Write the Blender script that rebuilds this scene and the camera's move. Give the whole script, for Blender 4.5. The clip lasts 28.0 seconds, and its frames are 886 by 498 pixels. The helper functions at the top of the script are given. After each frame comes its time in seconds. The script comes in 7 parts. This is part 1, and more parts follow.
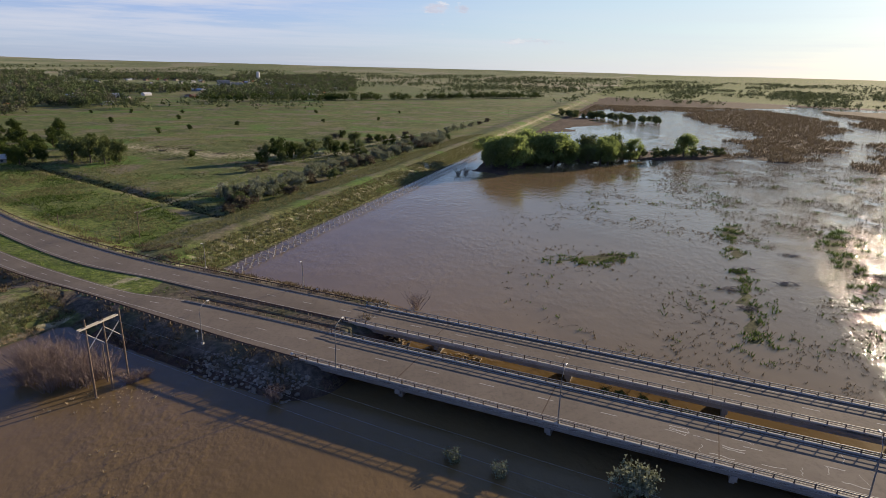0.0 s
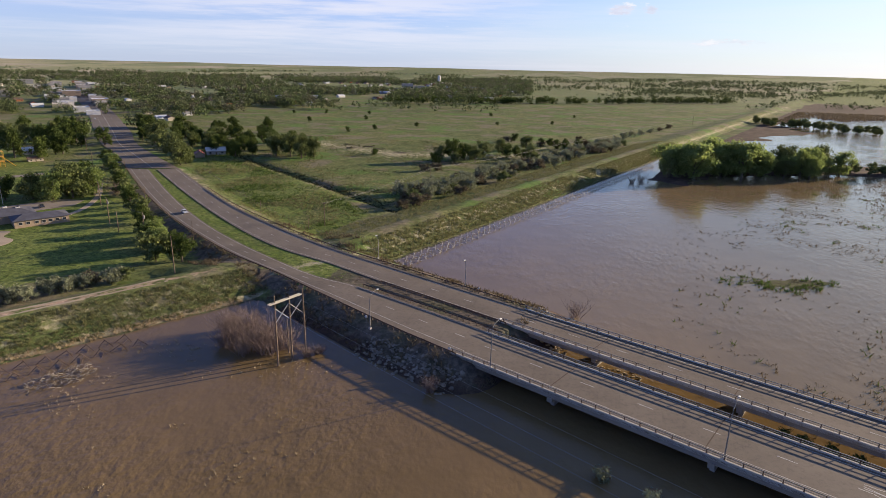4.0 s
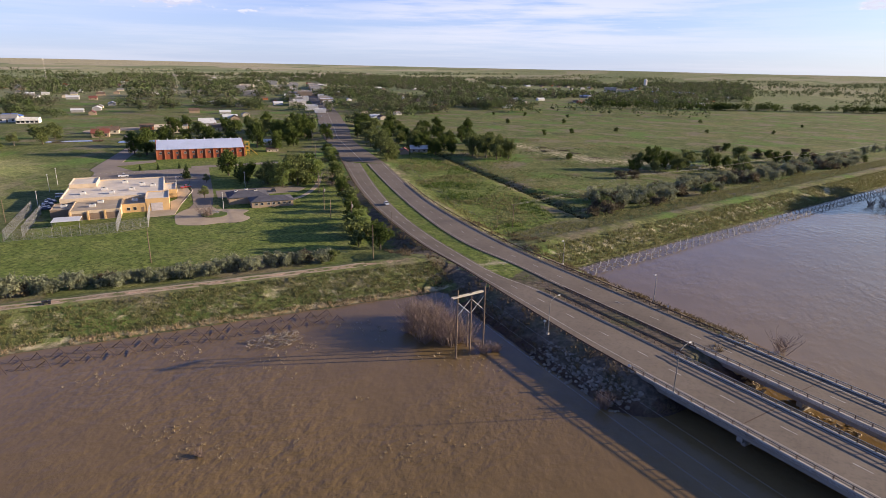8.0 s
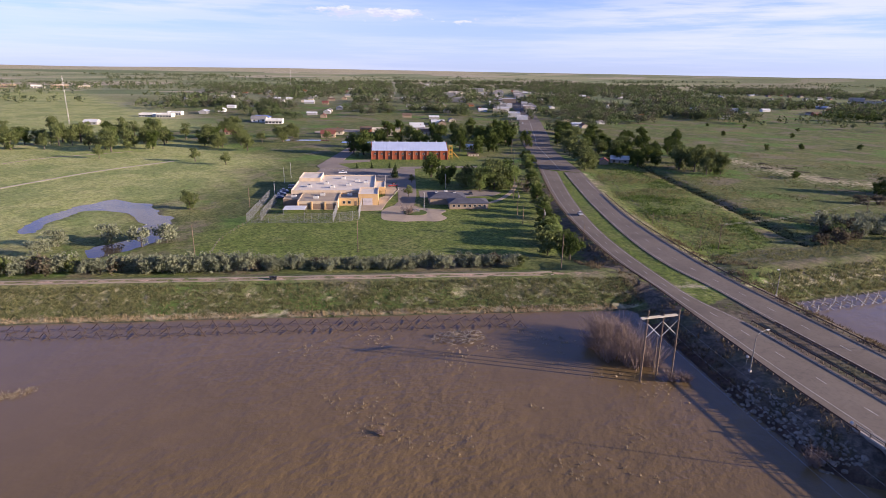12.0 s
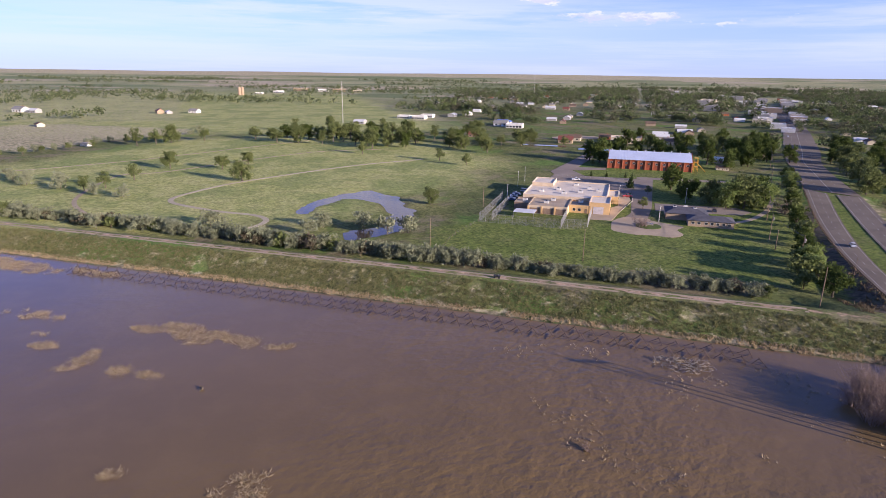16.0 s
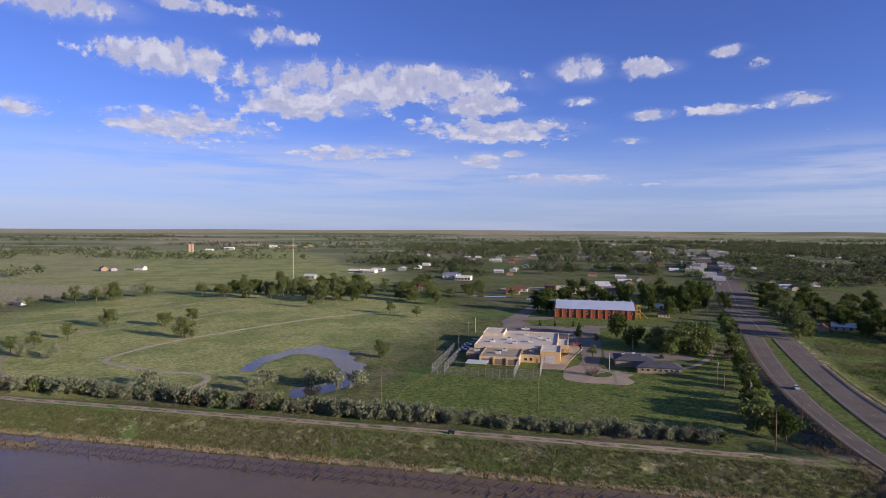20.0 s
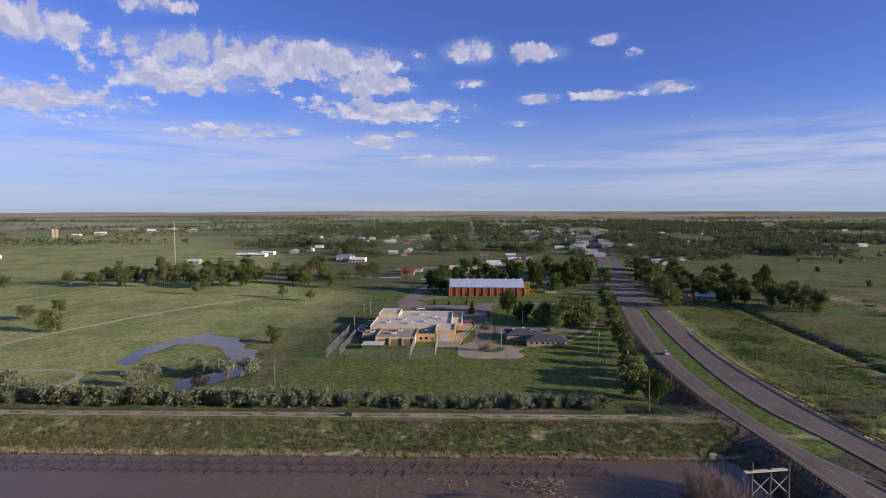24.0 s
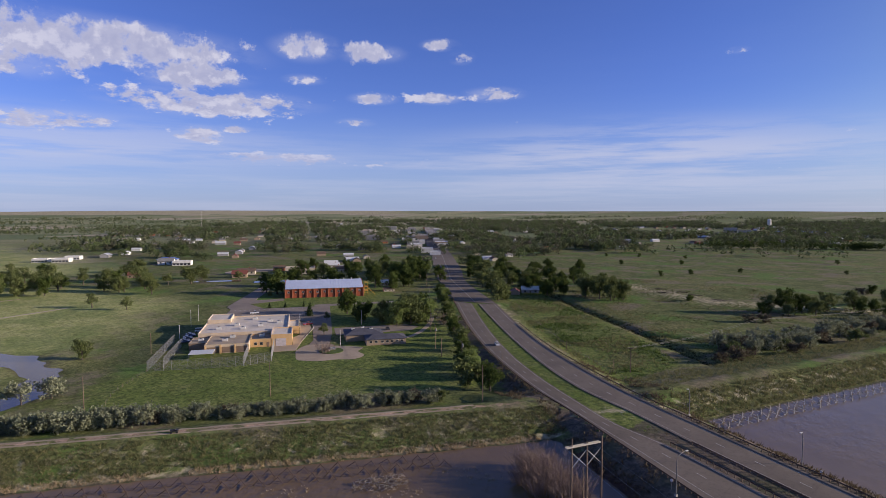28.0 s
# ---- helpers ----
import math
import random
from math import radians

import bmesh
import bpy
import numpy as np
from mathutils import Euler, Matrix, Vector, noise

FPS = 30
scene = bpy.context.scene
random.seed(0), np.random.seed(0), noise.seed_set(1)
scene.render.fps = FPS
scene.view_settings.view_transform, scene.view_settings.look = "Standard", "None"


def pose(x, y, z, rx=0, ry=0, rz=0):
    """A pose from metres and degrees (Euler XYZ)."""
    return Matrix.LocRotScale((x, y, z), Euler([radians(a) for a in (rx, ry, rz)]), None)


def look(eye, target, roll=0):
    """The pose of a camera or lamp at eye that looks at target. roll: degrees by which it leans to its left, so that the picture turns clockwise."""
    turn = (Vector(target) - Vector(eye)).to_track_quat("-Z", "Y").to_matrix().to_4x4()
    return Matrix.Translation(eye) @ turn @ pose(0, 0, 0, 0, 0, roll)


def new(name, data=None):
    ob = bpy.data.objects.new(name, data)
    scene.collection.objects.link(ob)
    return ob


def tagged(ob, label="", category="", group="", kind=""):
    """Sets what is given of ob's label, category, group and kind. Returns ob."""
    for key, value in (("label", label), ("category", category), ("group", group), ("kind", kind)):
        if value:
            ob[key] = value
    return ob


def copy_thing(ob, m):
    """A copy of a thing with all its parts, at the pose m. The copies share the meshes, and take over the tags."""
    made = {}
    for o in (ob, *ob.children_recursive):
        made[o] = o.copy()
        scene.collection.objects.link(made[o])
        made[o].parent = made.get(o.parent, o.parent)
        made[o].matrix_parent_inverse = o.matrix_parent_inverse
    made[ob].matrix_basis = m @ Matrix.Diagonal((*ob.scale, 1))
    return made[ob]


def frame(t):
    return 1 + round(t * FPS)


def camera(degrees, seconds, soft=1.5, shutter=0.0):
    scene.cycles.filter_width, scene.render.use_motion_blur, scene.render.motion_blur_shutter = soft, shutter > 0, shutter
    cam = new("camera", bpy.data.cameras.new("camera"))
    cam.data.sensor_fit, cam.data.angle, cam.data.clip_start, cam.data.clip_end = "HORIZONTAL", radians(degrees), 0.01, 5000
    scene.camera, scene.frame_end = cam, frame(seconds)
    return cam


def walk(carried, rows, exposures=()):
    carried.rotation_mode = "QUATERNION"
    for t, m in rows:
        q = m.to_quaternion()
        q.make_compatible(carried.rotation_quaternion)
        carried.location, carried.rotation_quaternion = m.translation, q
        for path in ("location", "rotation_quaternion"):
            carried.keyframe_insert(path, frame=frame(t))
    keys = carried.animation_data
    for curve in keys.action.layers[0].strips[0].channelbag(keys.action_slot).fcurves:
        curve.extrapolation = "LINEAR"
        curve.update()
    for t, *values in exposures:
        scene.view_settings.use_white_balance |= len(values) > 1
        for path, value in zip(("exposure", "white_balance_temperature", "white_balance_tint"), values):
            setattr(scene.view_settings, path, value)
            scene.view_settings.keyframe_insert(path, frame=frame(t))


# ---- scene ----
# The drone hovers on one spot, 66 m over the flood water, and only turns and tilts.
HOVER = (0.0, 0.0, 66.0)
cam = camera(73.4, 28.0, soft=0.5)
TURNS = [  # seconds, then the camera's turn in degrees
    (0, 72.90, -1.52, -1.32), (0.5, 72.89, -1.49, -0.92),
    (1, 72.88, -1.45, 0.97), (1.5, 72.88, -1.46, 2.32),
    (2, 72.85, -1.40, 5.11), (2.5, 72.82, -1.42, 8.49),
    (3, 72.80, -1.41, 11.21), (3.5, 72.83, -1.31, 13.20),
    (5.5, 72.74, -1.30, 20.88), (6, 72.72, -1.29, 23.32),
    (6.5, 72.74, -1.22, 25.65), (7, 72.76, -1.17, 28.25),
    (7.5, 72.77, -1.14, 30.73), (8, 72.74, -1.14, 33.48),
    (8.5, 72.75, -1.17, 35.95), (9, 72.79, -1.12, 38.68),
    (9.5, 72.86, -1.02, 40.34), (10, 72.89, -1.00, 41.49),
    (10.5, 72.94, -0.95, 43.42), (11, 73.00, -0.91, 46.02),
    (11.5, 73.02, -0.94, 48.73), (12, 73.11, -0.90, 52.31),
    (12.5, 73.14, -0.79, 56.90), (13, 73.13, -0.57, 63.12),
    (13.5, 73.16, -0.41, 66.52), (15.5, 73.26, -0.65, 74.83),
    (16, 73.34, -0.71, 74.62), (16.5, 73.43, -0.66, 74.27),
    (17, 73.52, -0.64, 73.72), (17.5, 73.54, -0.61, 73.13),
    (17.7, 73.59, -0.56, 72.81), (17.9, 73.69, -0.51, 72.49),
    (18, 76.51, -0.41, 72.36), (18.1, 78.84, -0.47, 72.18),
    (18.2, 82.24, -0.44, 72.02), (18.3, 85.24, -0.42, 71.86),
    (18.4, 87.74, -0.40, 71.70), (18.5, 88.30, -0.37, 71.54),
    (18.6, 88.28, -0.37, 71.38), (18.7, 88.26, -0.37, 71.23),
    (19, 88.20, -0.35, 70.83), (19.5, 88.09, -0.37, 70.30),
    (20, 87.96, -0.30, 69.79), (20.5, 87.31, -0.15, 69.32),
    (22.5, 86.31, -0.04, 66.57), (23, 86.28, 0.01, 64.18),
    (23.5, 86.19, 0.03, 62.14), (24, 86.15, 0.10, 59.60),
    (24.5, 86.11, 0.11, 57.26), (25, 86.13, 0.09, 54.35),
    (25.5, 86.11, 0.09, 51.46), (26, 86.09, 0.07, 48.58),
    (26.5, 86.09, 0.01, 46.36), (27, 86.08, 0.04, 44.94),
    (27.5, 86.10, 0.03, 44.46), (28, 86.09, -0.00, 44.04),
]
PATH = [(t, pose(*HOVER, rx, ry, rz)) for t, rx, ry, rz in TURNS]
EXPOSURE = [(0.0, 0.66, 6900, 9), (3.0, 0.88, 6950, 10), (6.0, 1.03, 6950, 12), (10.0, 1.05, 6750, 16), (13.0, 1.08, 6150, 23), (17.8, 1.0, 6050, 21), (18.6, 0.72, 6200, 14), (19.2, 0.58, 6150, 15), (20.2, 0.38, 6120, 16), (28.0, 0.38, 6150, 16)]
walk(cam, PATH, EXPOSURE)

# ---------------------------------------------------------------- light
SUN_AZ, SUN_EL = 49.6, 13.3          # degrees clockwise from +y, and above the horizon
to_sun = Vector((math.sin(radians(SUN_AZ)) * math.cos(radians(SUN_EL)),
                 math.cos(radians(SUN_AZ)) * math.cos(radians(SUN_EL)), math.sin(radians(SUN_EL))))
sun_data = bpy.data.lights.new("sun", "SUN")
sun_data.energy, sun_data.angle, sun_data.color = 5.0, radians(0.6), (1.0, 0.84, 0.64)
sun = new("sun", sun_data)
sun.matrix_world = look(to_sun * 300, (0, 0, 0))

world = bpy.data.worlds.new("sky")
scene.world = world
world.use_nodes = True
wt = world.node_tree
wt.nodes.clear()


def wnode(kind, **values):
    n = wt.nodes.new(kind)
    for key, value in values.items():
        n.inputs[key].default_value = value
    return n


def wmath(op, a, b=None):
    n = wt.nodes.new("ShaderNodeMath")
    n.operation = op
    for i, v in enumerate((a, b)):
        if v is None:
            continue
        if isinstance(v, (int, float)):
            n.inputs[i].default_value = v
        else:
            wt.links.new(v, n.inputs[i])
    return n.outputs[0]


def wsmooth(v, lo, hi):
    n = wt.nodes.new("ShaderNodeMapRange")
    n.interpolation_type = "SMOOTHSTEP"
    wt.links.new(v, n.inputs["Value"])
    n.inputs["From Min"].default_value, n.inputs["From Max"].default_value = lo, hi
    return n.outputs["Result"]


def wmix(fac, a, b):
    n = wt.nodes.new("ShaderNodeMix")
    n.data_type = "RGBA"
    for socket, v in ((n.inputs[0], fac), (n.inputs[6], a), (n.inputs[7], b)):
        if isinstance(v, (int, float, tuple)):
            socket.default_value = v
        else:
            wt.links.new(v, socket)
    return n.outputs[2]


sky = wt.nodes.new("ShaderNodeTexSky")
sky.sky_type, sky.sun_disc = "NISHITA", False
sky.sun_elevation, sky.sun_rotation = radians(SUN_EL), radians(SUN_AZ)
sky.altitude, sky.air_density, sky.dust_density, sky.ozone_density = 1100, 1.0, 0.6, 2.0
coord = wt.nodes.new("ShaderNodeTexCoord")
split = wt.nodes.new("ShaderNodeSeparateXYZ")
wt.links.new(coord.outputs["Generated"], split.inputs[0])
dx, dy, dz = split.outputs
# clouds: bearing and height over the horizon, in degrees
bearing = wmath("MULTIPLY", wmath("ARCTAN2", wmath("MULTIPLY", dx, -1.0), dy), 57.2958)
height = wmath("MULTIPLY", wmath("ARCSINE", dz), 57.2958)


def wnoise(sx, sy, detail, rough, shift, lift=0.0):
    """Noise over bearing and height, finer and flatter towards the horizon."""
    v = wt.nodes.new("ShaderNodeCombineXYZ")
    far = wmath("ADD", wmath("MULTIPLY", wsmooth(height, 22.0, 0.0), 0.8), 1.0)
    wt.links.new(wmath("ADD", wmath("MULTIPLY", bearing, sx), shift), v.inputs[0])
    wt.links.new(wmath("MULTIPLY", wmath("MULTIPLY", wmath("ADD", height, lift), sy), far), v.inputs[1])
    n = wnode("ShaderNodeTexNoise", Scale=1.0, Detail=detail, Roughness=rough)
    wt.links.new(v.outputs[0], n.inputs["Vector"])
    return n.outputs["Fac"]


def wpatch(b, h, rb, rh):
    """A soft oval of the sky round a bearing and a height."""
    u, v = wmath("DIVIDE", wmath("SUBTRACT", bearing, b), rb), wmath("DIVIDE", wmath("SUBTRACT", height, h), rh)
    d = wmath("SQRT", wmath("ADD", wmath("MULTIPLY", u, u), wmath("MULTIPLY", v, v)))
    return wsmooth(d, 1.40, 0.15)


field = None
# bearing, height, half width, half height and weight of each cloud
CLOUDS = [(76, 13.3, 17, 2.5, 1.01), (67, 11.6, 6.5, 1.6, 0.88), (83, 11.4, 9, 2.0, 0.88), (93, 8.8, 10, 2.0, 0.84), (65, 9.3, 11, 1.5, 0.88), (78, 7.0, 8, 1.1, 0.79), (94.5, 14.4, 8, 2.0, 0.88), (85.5, 17.0, 4.48, 1.03, 0.74),
          (102, 17.4, 7, 1.7, 0.88), (91, 18.8, 7, 1.0, 0.79), (105, 9.3, 2.91, 1.15, 0.78), (56.7, 14.5, 4.03, 1.55, 0.82), (51, 14.2, 4.03, 1.09, 0.82), (44.3, 15.0, 2.24, 0.69, 0.78), (42.3, 13.9, 1.57, 0.75, 0.82), (50.6, 10.2, 2.8, 0.69, 0.82),
          (44.8, 10.3, 3.36, 0.69, 0.82), (39.3, 10.6, 3.47, 0.86, 0.82), (66.0, 6.5, 2.91, 1.03, 0.82), (63.2, 7.1, 1.79, 0.57, 0.78), (52.3, 8.0, 2.24, 0.52, 0.74), (57, 11.7, 2.46, 0.63, 0.66), (18.1, 13.2, 1.23, 0.4, 0.61), (-0.5, 4.9, 1.68, 0.57, 0.78),
          (-3.0, 4.9, 0.9, 0.46, 0.74), (-9.2, 2.3, 5.04, 0.52, 0.57), (60, 4.6, 9, 0.7, 0.7), (48, 4.1, 5.6, 0.57, 0.57), (130, 14, 20, 4, 0.8), (-70, 16, 30, 5, 0.6), (180, 20, 40, 6, 0.7)]
for b, h, rb, rh, k in CLOUDS:
    one = wmath("MULTIPLY", wpatch(b, h, rb, rh), k)
    field = one if field is None else wmath("MAXIMUM", field, one)


def billows(lift):
    """Broad and fine lumps of the clouds, seen a little higher up by lift."""
    broad = wmath("MULTIPLY", wmath("SUBTRACT", wnoise(0.21, 0.50, 5, 0.55, 3.7, lift), 0.5), 1.25)
    fine = wmath("MULTIPLY", wmath("SUBTRACT", wnoise(0.58, 1.05, 8, 0.62, 7.9, lift), 0.5), 2.1)
    return wmath("ADD", broad, fine)


shape = wmath("ADD", billows(0.0), field)
above = wmath("ADD", billows(0.55), field)
cumulus = wsmooth(shape, 0.46, 0.80)
wisps = wmath("MULTIPLY", wsmooth(field, 0.15, 0.85), wmath("MULTIPLY", wsmooth(wnoise(0.16, 0.6, 6, 0.6, 2.2), 0.36, 0.6), 0.34))
sunlit = wsmooth(wmath("SUBTRACT", shape, above), 0.0, 0.46)
thin = wsmooth(shape, 1.05, 0.55)
billow = wsmooth(wnoise(0.55, 1.0, 6, 0.6, 1.3), 0.36, 0.66)
body = wmath("ADD", wmath("MULTIPLY", sunlit, 0.50), wmath("ADD", wmath("MULTIPLY", thin, 0.20), wmath("MULTIPLY", billow, 0.16)))
streak = wsmooth(wnoise(0.035, 0.42, 6, 0.62, 9.1), 0.40, 0.68)
sheet = wmath("MULTIPLY", wmath("MAXIMUM", wpatch(25, 4.6, 22, 3.2), wmath("MULTIPLY", wpatch(84, 5.2, 30, 2.8), 0.8)), wsmooth(wnoise(0.07, 0.55, 7, 0.62, 4.4), 0.36, 0.58))
veil = wmath("ADD", wmath("MULTIPLY", streak, wmath("ADD", wmath("MULTIPLY", wsmooth(height, 8.0, 2.0), 0.30), 0.01)), wmath("MULTIPLY", sheet, 0.55))
haze = wmath("MULTIPLY", wsmooth(height, 11.0, -0.5), 0.58)
tint = wt.nodes.new("ShaderNodeMix")
tint.data_type, tint.blend_type = "RGBA", "MULTIPLY"
tint.inputs[7].default_value = (0.76, 0.87, 1.62, 1)
# the sky is deepest blue away from the sun, milky and warm towards it
sunward = wmath("ADD", wmath("MULTIPLY", dx, math.sin(radians(SUN_AZ))), wmath("MULTIPLY", dy, math.cos(radians(SUN_AZ))))
wt.links.new(wmath("MULTIPLY", wsmooth(sunward, 0.97, 0.25), wsmooth(height, 62.0, 26.0)), tint.inputs[0])
wt.links.new(sky.outputs[0], tint.inputs[6])
blue = wmix(haze, tint.outputs[2], (4.0, 5.1, 7.2, 1))
blue = wmix(veil, blue, (6.2, 6.4, 7.4, 1))
blue = wmix(wisps, blue, (5.6, 5.9, 7.4, 1))
cloud = wmix(body, (4.5, 4.6, 6.0, 1), (8.6, 8.3, 8.5, 1))
glow = wmath("MULTIPLY", wsmooth(sunward, 0.45, 1.0), wsmooth(height, 75.0, 8.0))
blue = wmix(wmath("MULTIPLY", glow, 0.34), blue, (5.9, 7.4, 9.3, 1))
final = wmix(wmath("MULTIPLY", cumulus, wmath("ADD", wmath("MULTIPLY", wsmooth(height, 3.0, 8.0), 0.40), 0.50)), blue, cloud)
back = wnode("ShaderNodeBackground", Strength=0.072)
wt.links.new(final, back.inputs["Color"])
out = wt.nodes.new("ShaderNodeOutputWorld")
wt.links.new(back.outputs[0], out.inputs[0])

# ---------------------------------------------------------------- materials
class Nodes:
    """A small wrapper to write node materials in few lines."""

    def __init__(self, name, rough=0.8, metal=0.0, spec=0.3):
        self.mat = bpy.data.materials.new(name)
        self.mat.use_nodes = True
        self.nt = self.mat.node_tree
        self.bsdf = self.nt.nodes["Principled BSDF"]
        self.bsdf.inputs["Roughness"].default_value = rough
        self.bsdf.inputs["Metallic"].default_value = metal
        self.bsdf.inputs["Specular IOR Level"].default_value = spec
        self.pos = self.nt.nodes.new("ShaderNodeNewGeometry").outputs["Position"]

    def plug(self, socket, v):
        if isinstance(v, (int, float)):
            socket.default_value = v
        elif isinstance(v, tuple):
            socket.default_value = (*v, 1) if len(v) == 3 and len(socket.default_value) == 4 else v
        else:
            self.nt.links.new(v, socket)

    def noise(self, scale, detail=4, rough=0.55, stretch=None, vector=None):
        n = self.nt.nodes.new("ShaderNodeTexNoise")
        n.inputs["Scale"].default_value, n.inputs["Detail"].default_value = scale, detail
        n.inputs["Roughness"].default_value = rough
        v = vector or self.pos
        if stretch:
            m = self.nt.nodes.new("ShaderNodeMapping")
            m.inputs["Scale"].default_value, m.inputs["Rotation"].default_value = stretch[:3], (0, 0, radians(stretch[3]))
            self.nt.links.new(v, m.inputs[0])
            v = m.outputs[0]
        self.nt.links.new(v, n.inputs["Vector"])
        return n.outputs["Fac"]

    def cells(self, scale, feature="F1", out="Color", vector=None):
        n = self.nt.nodes.new("ShaderNodeTexVoronoi")
        n.feature = feature
        n.inputs["Scale"].default_value = scale
        self.nt.links.new(vector or self.pos, n.inputs["Vector"])
        return n.outputs[out]

    def ramp(self, v, lo, hi):
        n = self.nt.nodes.new("ShaderNodeMapRange")
        n.interpolation_type = "SMOOTHSTEP"
        self.plug(n.inputs["Value"], v)
        n.inputs["From Min"].default_value, n.inputs["From Max"].default_value = lo, hi
        return n.outputs["Result"]

    def mix(self, fac, a, b, blend="MIX"):
        n = self.nt.nodes.new("ShaderNodeMix")
        n.data_type, n.blend_type = "RGBA", blend
        self.plug(n.inputs[0], fac), self.plug(n.inputs[6], a), self.plug(n.inputs[7], b)
        return n.outputs[2]

    def calc(self, op, a, b=0.0):
        n = self.nt.nodes.new("ShaderNodeMath")
        n.operation = op
        self.plug(n.inputs[0], a), self.plug(n.inputs[1], b)
        return n.outputs[0]

    def attr(self, name):
        n = self.nt.nodes.new("ShaderNodeAttribute")
        n.attribute_name = name
        return n.outputs["Fac"]

    def each(self):
        return self.nt.nodes.new("ShaderNodeObjectInfo").outputs["Random"]

    def island(self):
        return self.nt.nodes.new("ShaderNodeNewGeometry").outputs["Random Per Island"]

    def bump(self, height, strength, distance):
        n = self.nt.nodes.new("ShaderNodeBump")
        n.inputs["Strength"].default_value, n.inputs["Distance"].default_value = strength, distance
        self.nt.links.new(height, n.inputs["Height"])
        self.nt.links.new(n.outputs[0], self.bsdf.inputs["Normal"])

    def color(self, v):
        self.plug(self.bsdf.inputs["Base Color"], v)
        return self.mat

    def rough(self, v):
        self.plug(self.bsdf.inputs["Roughness"], v)


def surface(name, a, b, coarse=0.4, fine=6.0, rough=0.8, metal=0.0, bump=0.3, dist=0.02, spec=0.3, vary=0.0):
    """A plain weathered surface: two tones in broad patches, fine grain, and slight relief."""
    n = Nodes(name, rough, metal, spec)
    c = n.mix(n.ramp(n.noise(coarse, 5, 0.6), 0.35, 0.65), a, b)
    g = n.noise(fine, 4, 0.6)
    c = n.mix(n.calc("MULTIPLY", n.ramp(g, 0.35, 0.75), 0.35), c, tuple(v * 0.6 for v in a))
    if vary:
        c = n.mix(n.calc("MULTIPLY", n.each(), vary), c, tuple(v * 0.45 for v in b))
    n.rough(n.calc("ADD", n.calc("MULTIPLY", g, 0.2), rough - 0.1))
    if bump:
        n.bump(g, bump, dist)
    return n.color(c)


def leafy(name, a, b, trans=0.25):
    """Leaves: each clump has a tone of its own, each plant is a little different."""
    n = Nodes(name, 0.75, 0.0, 0.06)
    c = n.mix(n.island(), a, b)
    c = n.mix(n.calc("MULTIPLY", n.each(), 0.45), c, tuple(v * 0.62 for v in a))
    c = n.mix(n.calc("MULTIPLY", n.ramp(n.noise(0.9, 3), 0.4, 0.7), 0.3), c, tuple(v * 1.35 for v in b))
    n.color(c)
    t = n.nt.nodes.new("ShaderNodeBsdfTranslucent")
    n.nt.links.new(c, t.inputs["Color"])
    m = n.nt.nodes.new("ShaderNodeMixShader")
    m.inputs[0].default_value = trans
    n.nt.links.new(n.bsdf.outputs[0], m.inputs[1])
    n.nt.links.new(t.outputs[0], m.inputs[2])
    n.nt.links.new(m.outputs[0], n.nt.nodes["Material Output"].inputs["Surface"])
    return n.mat


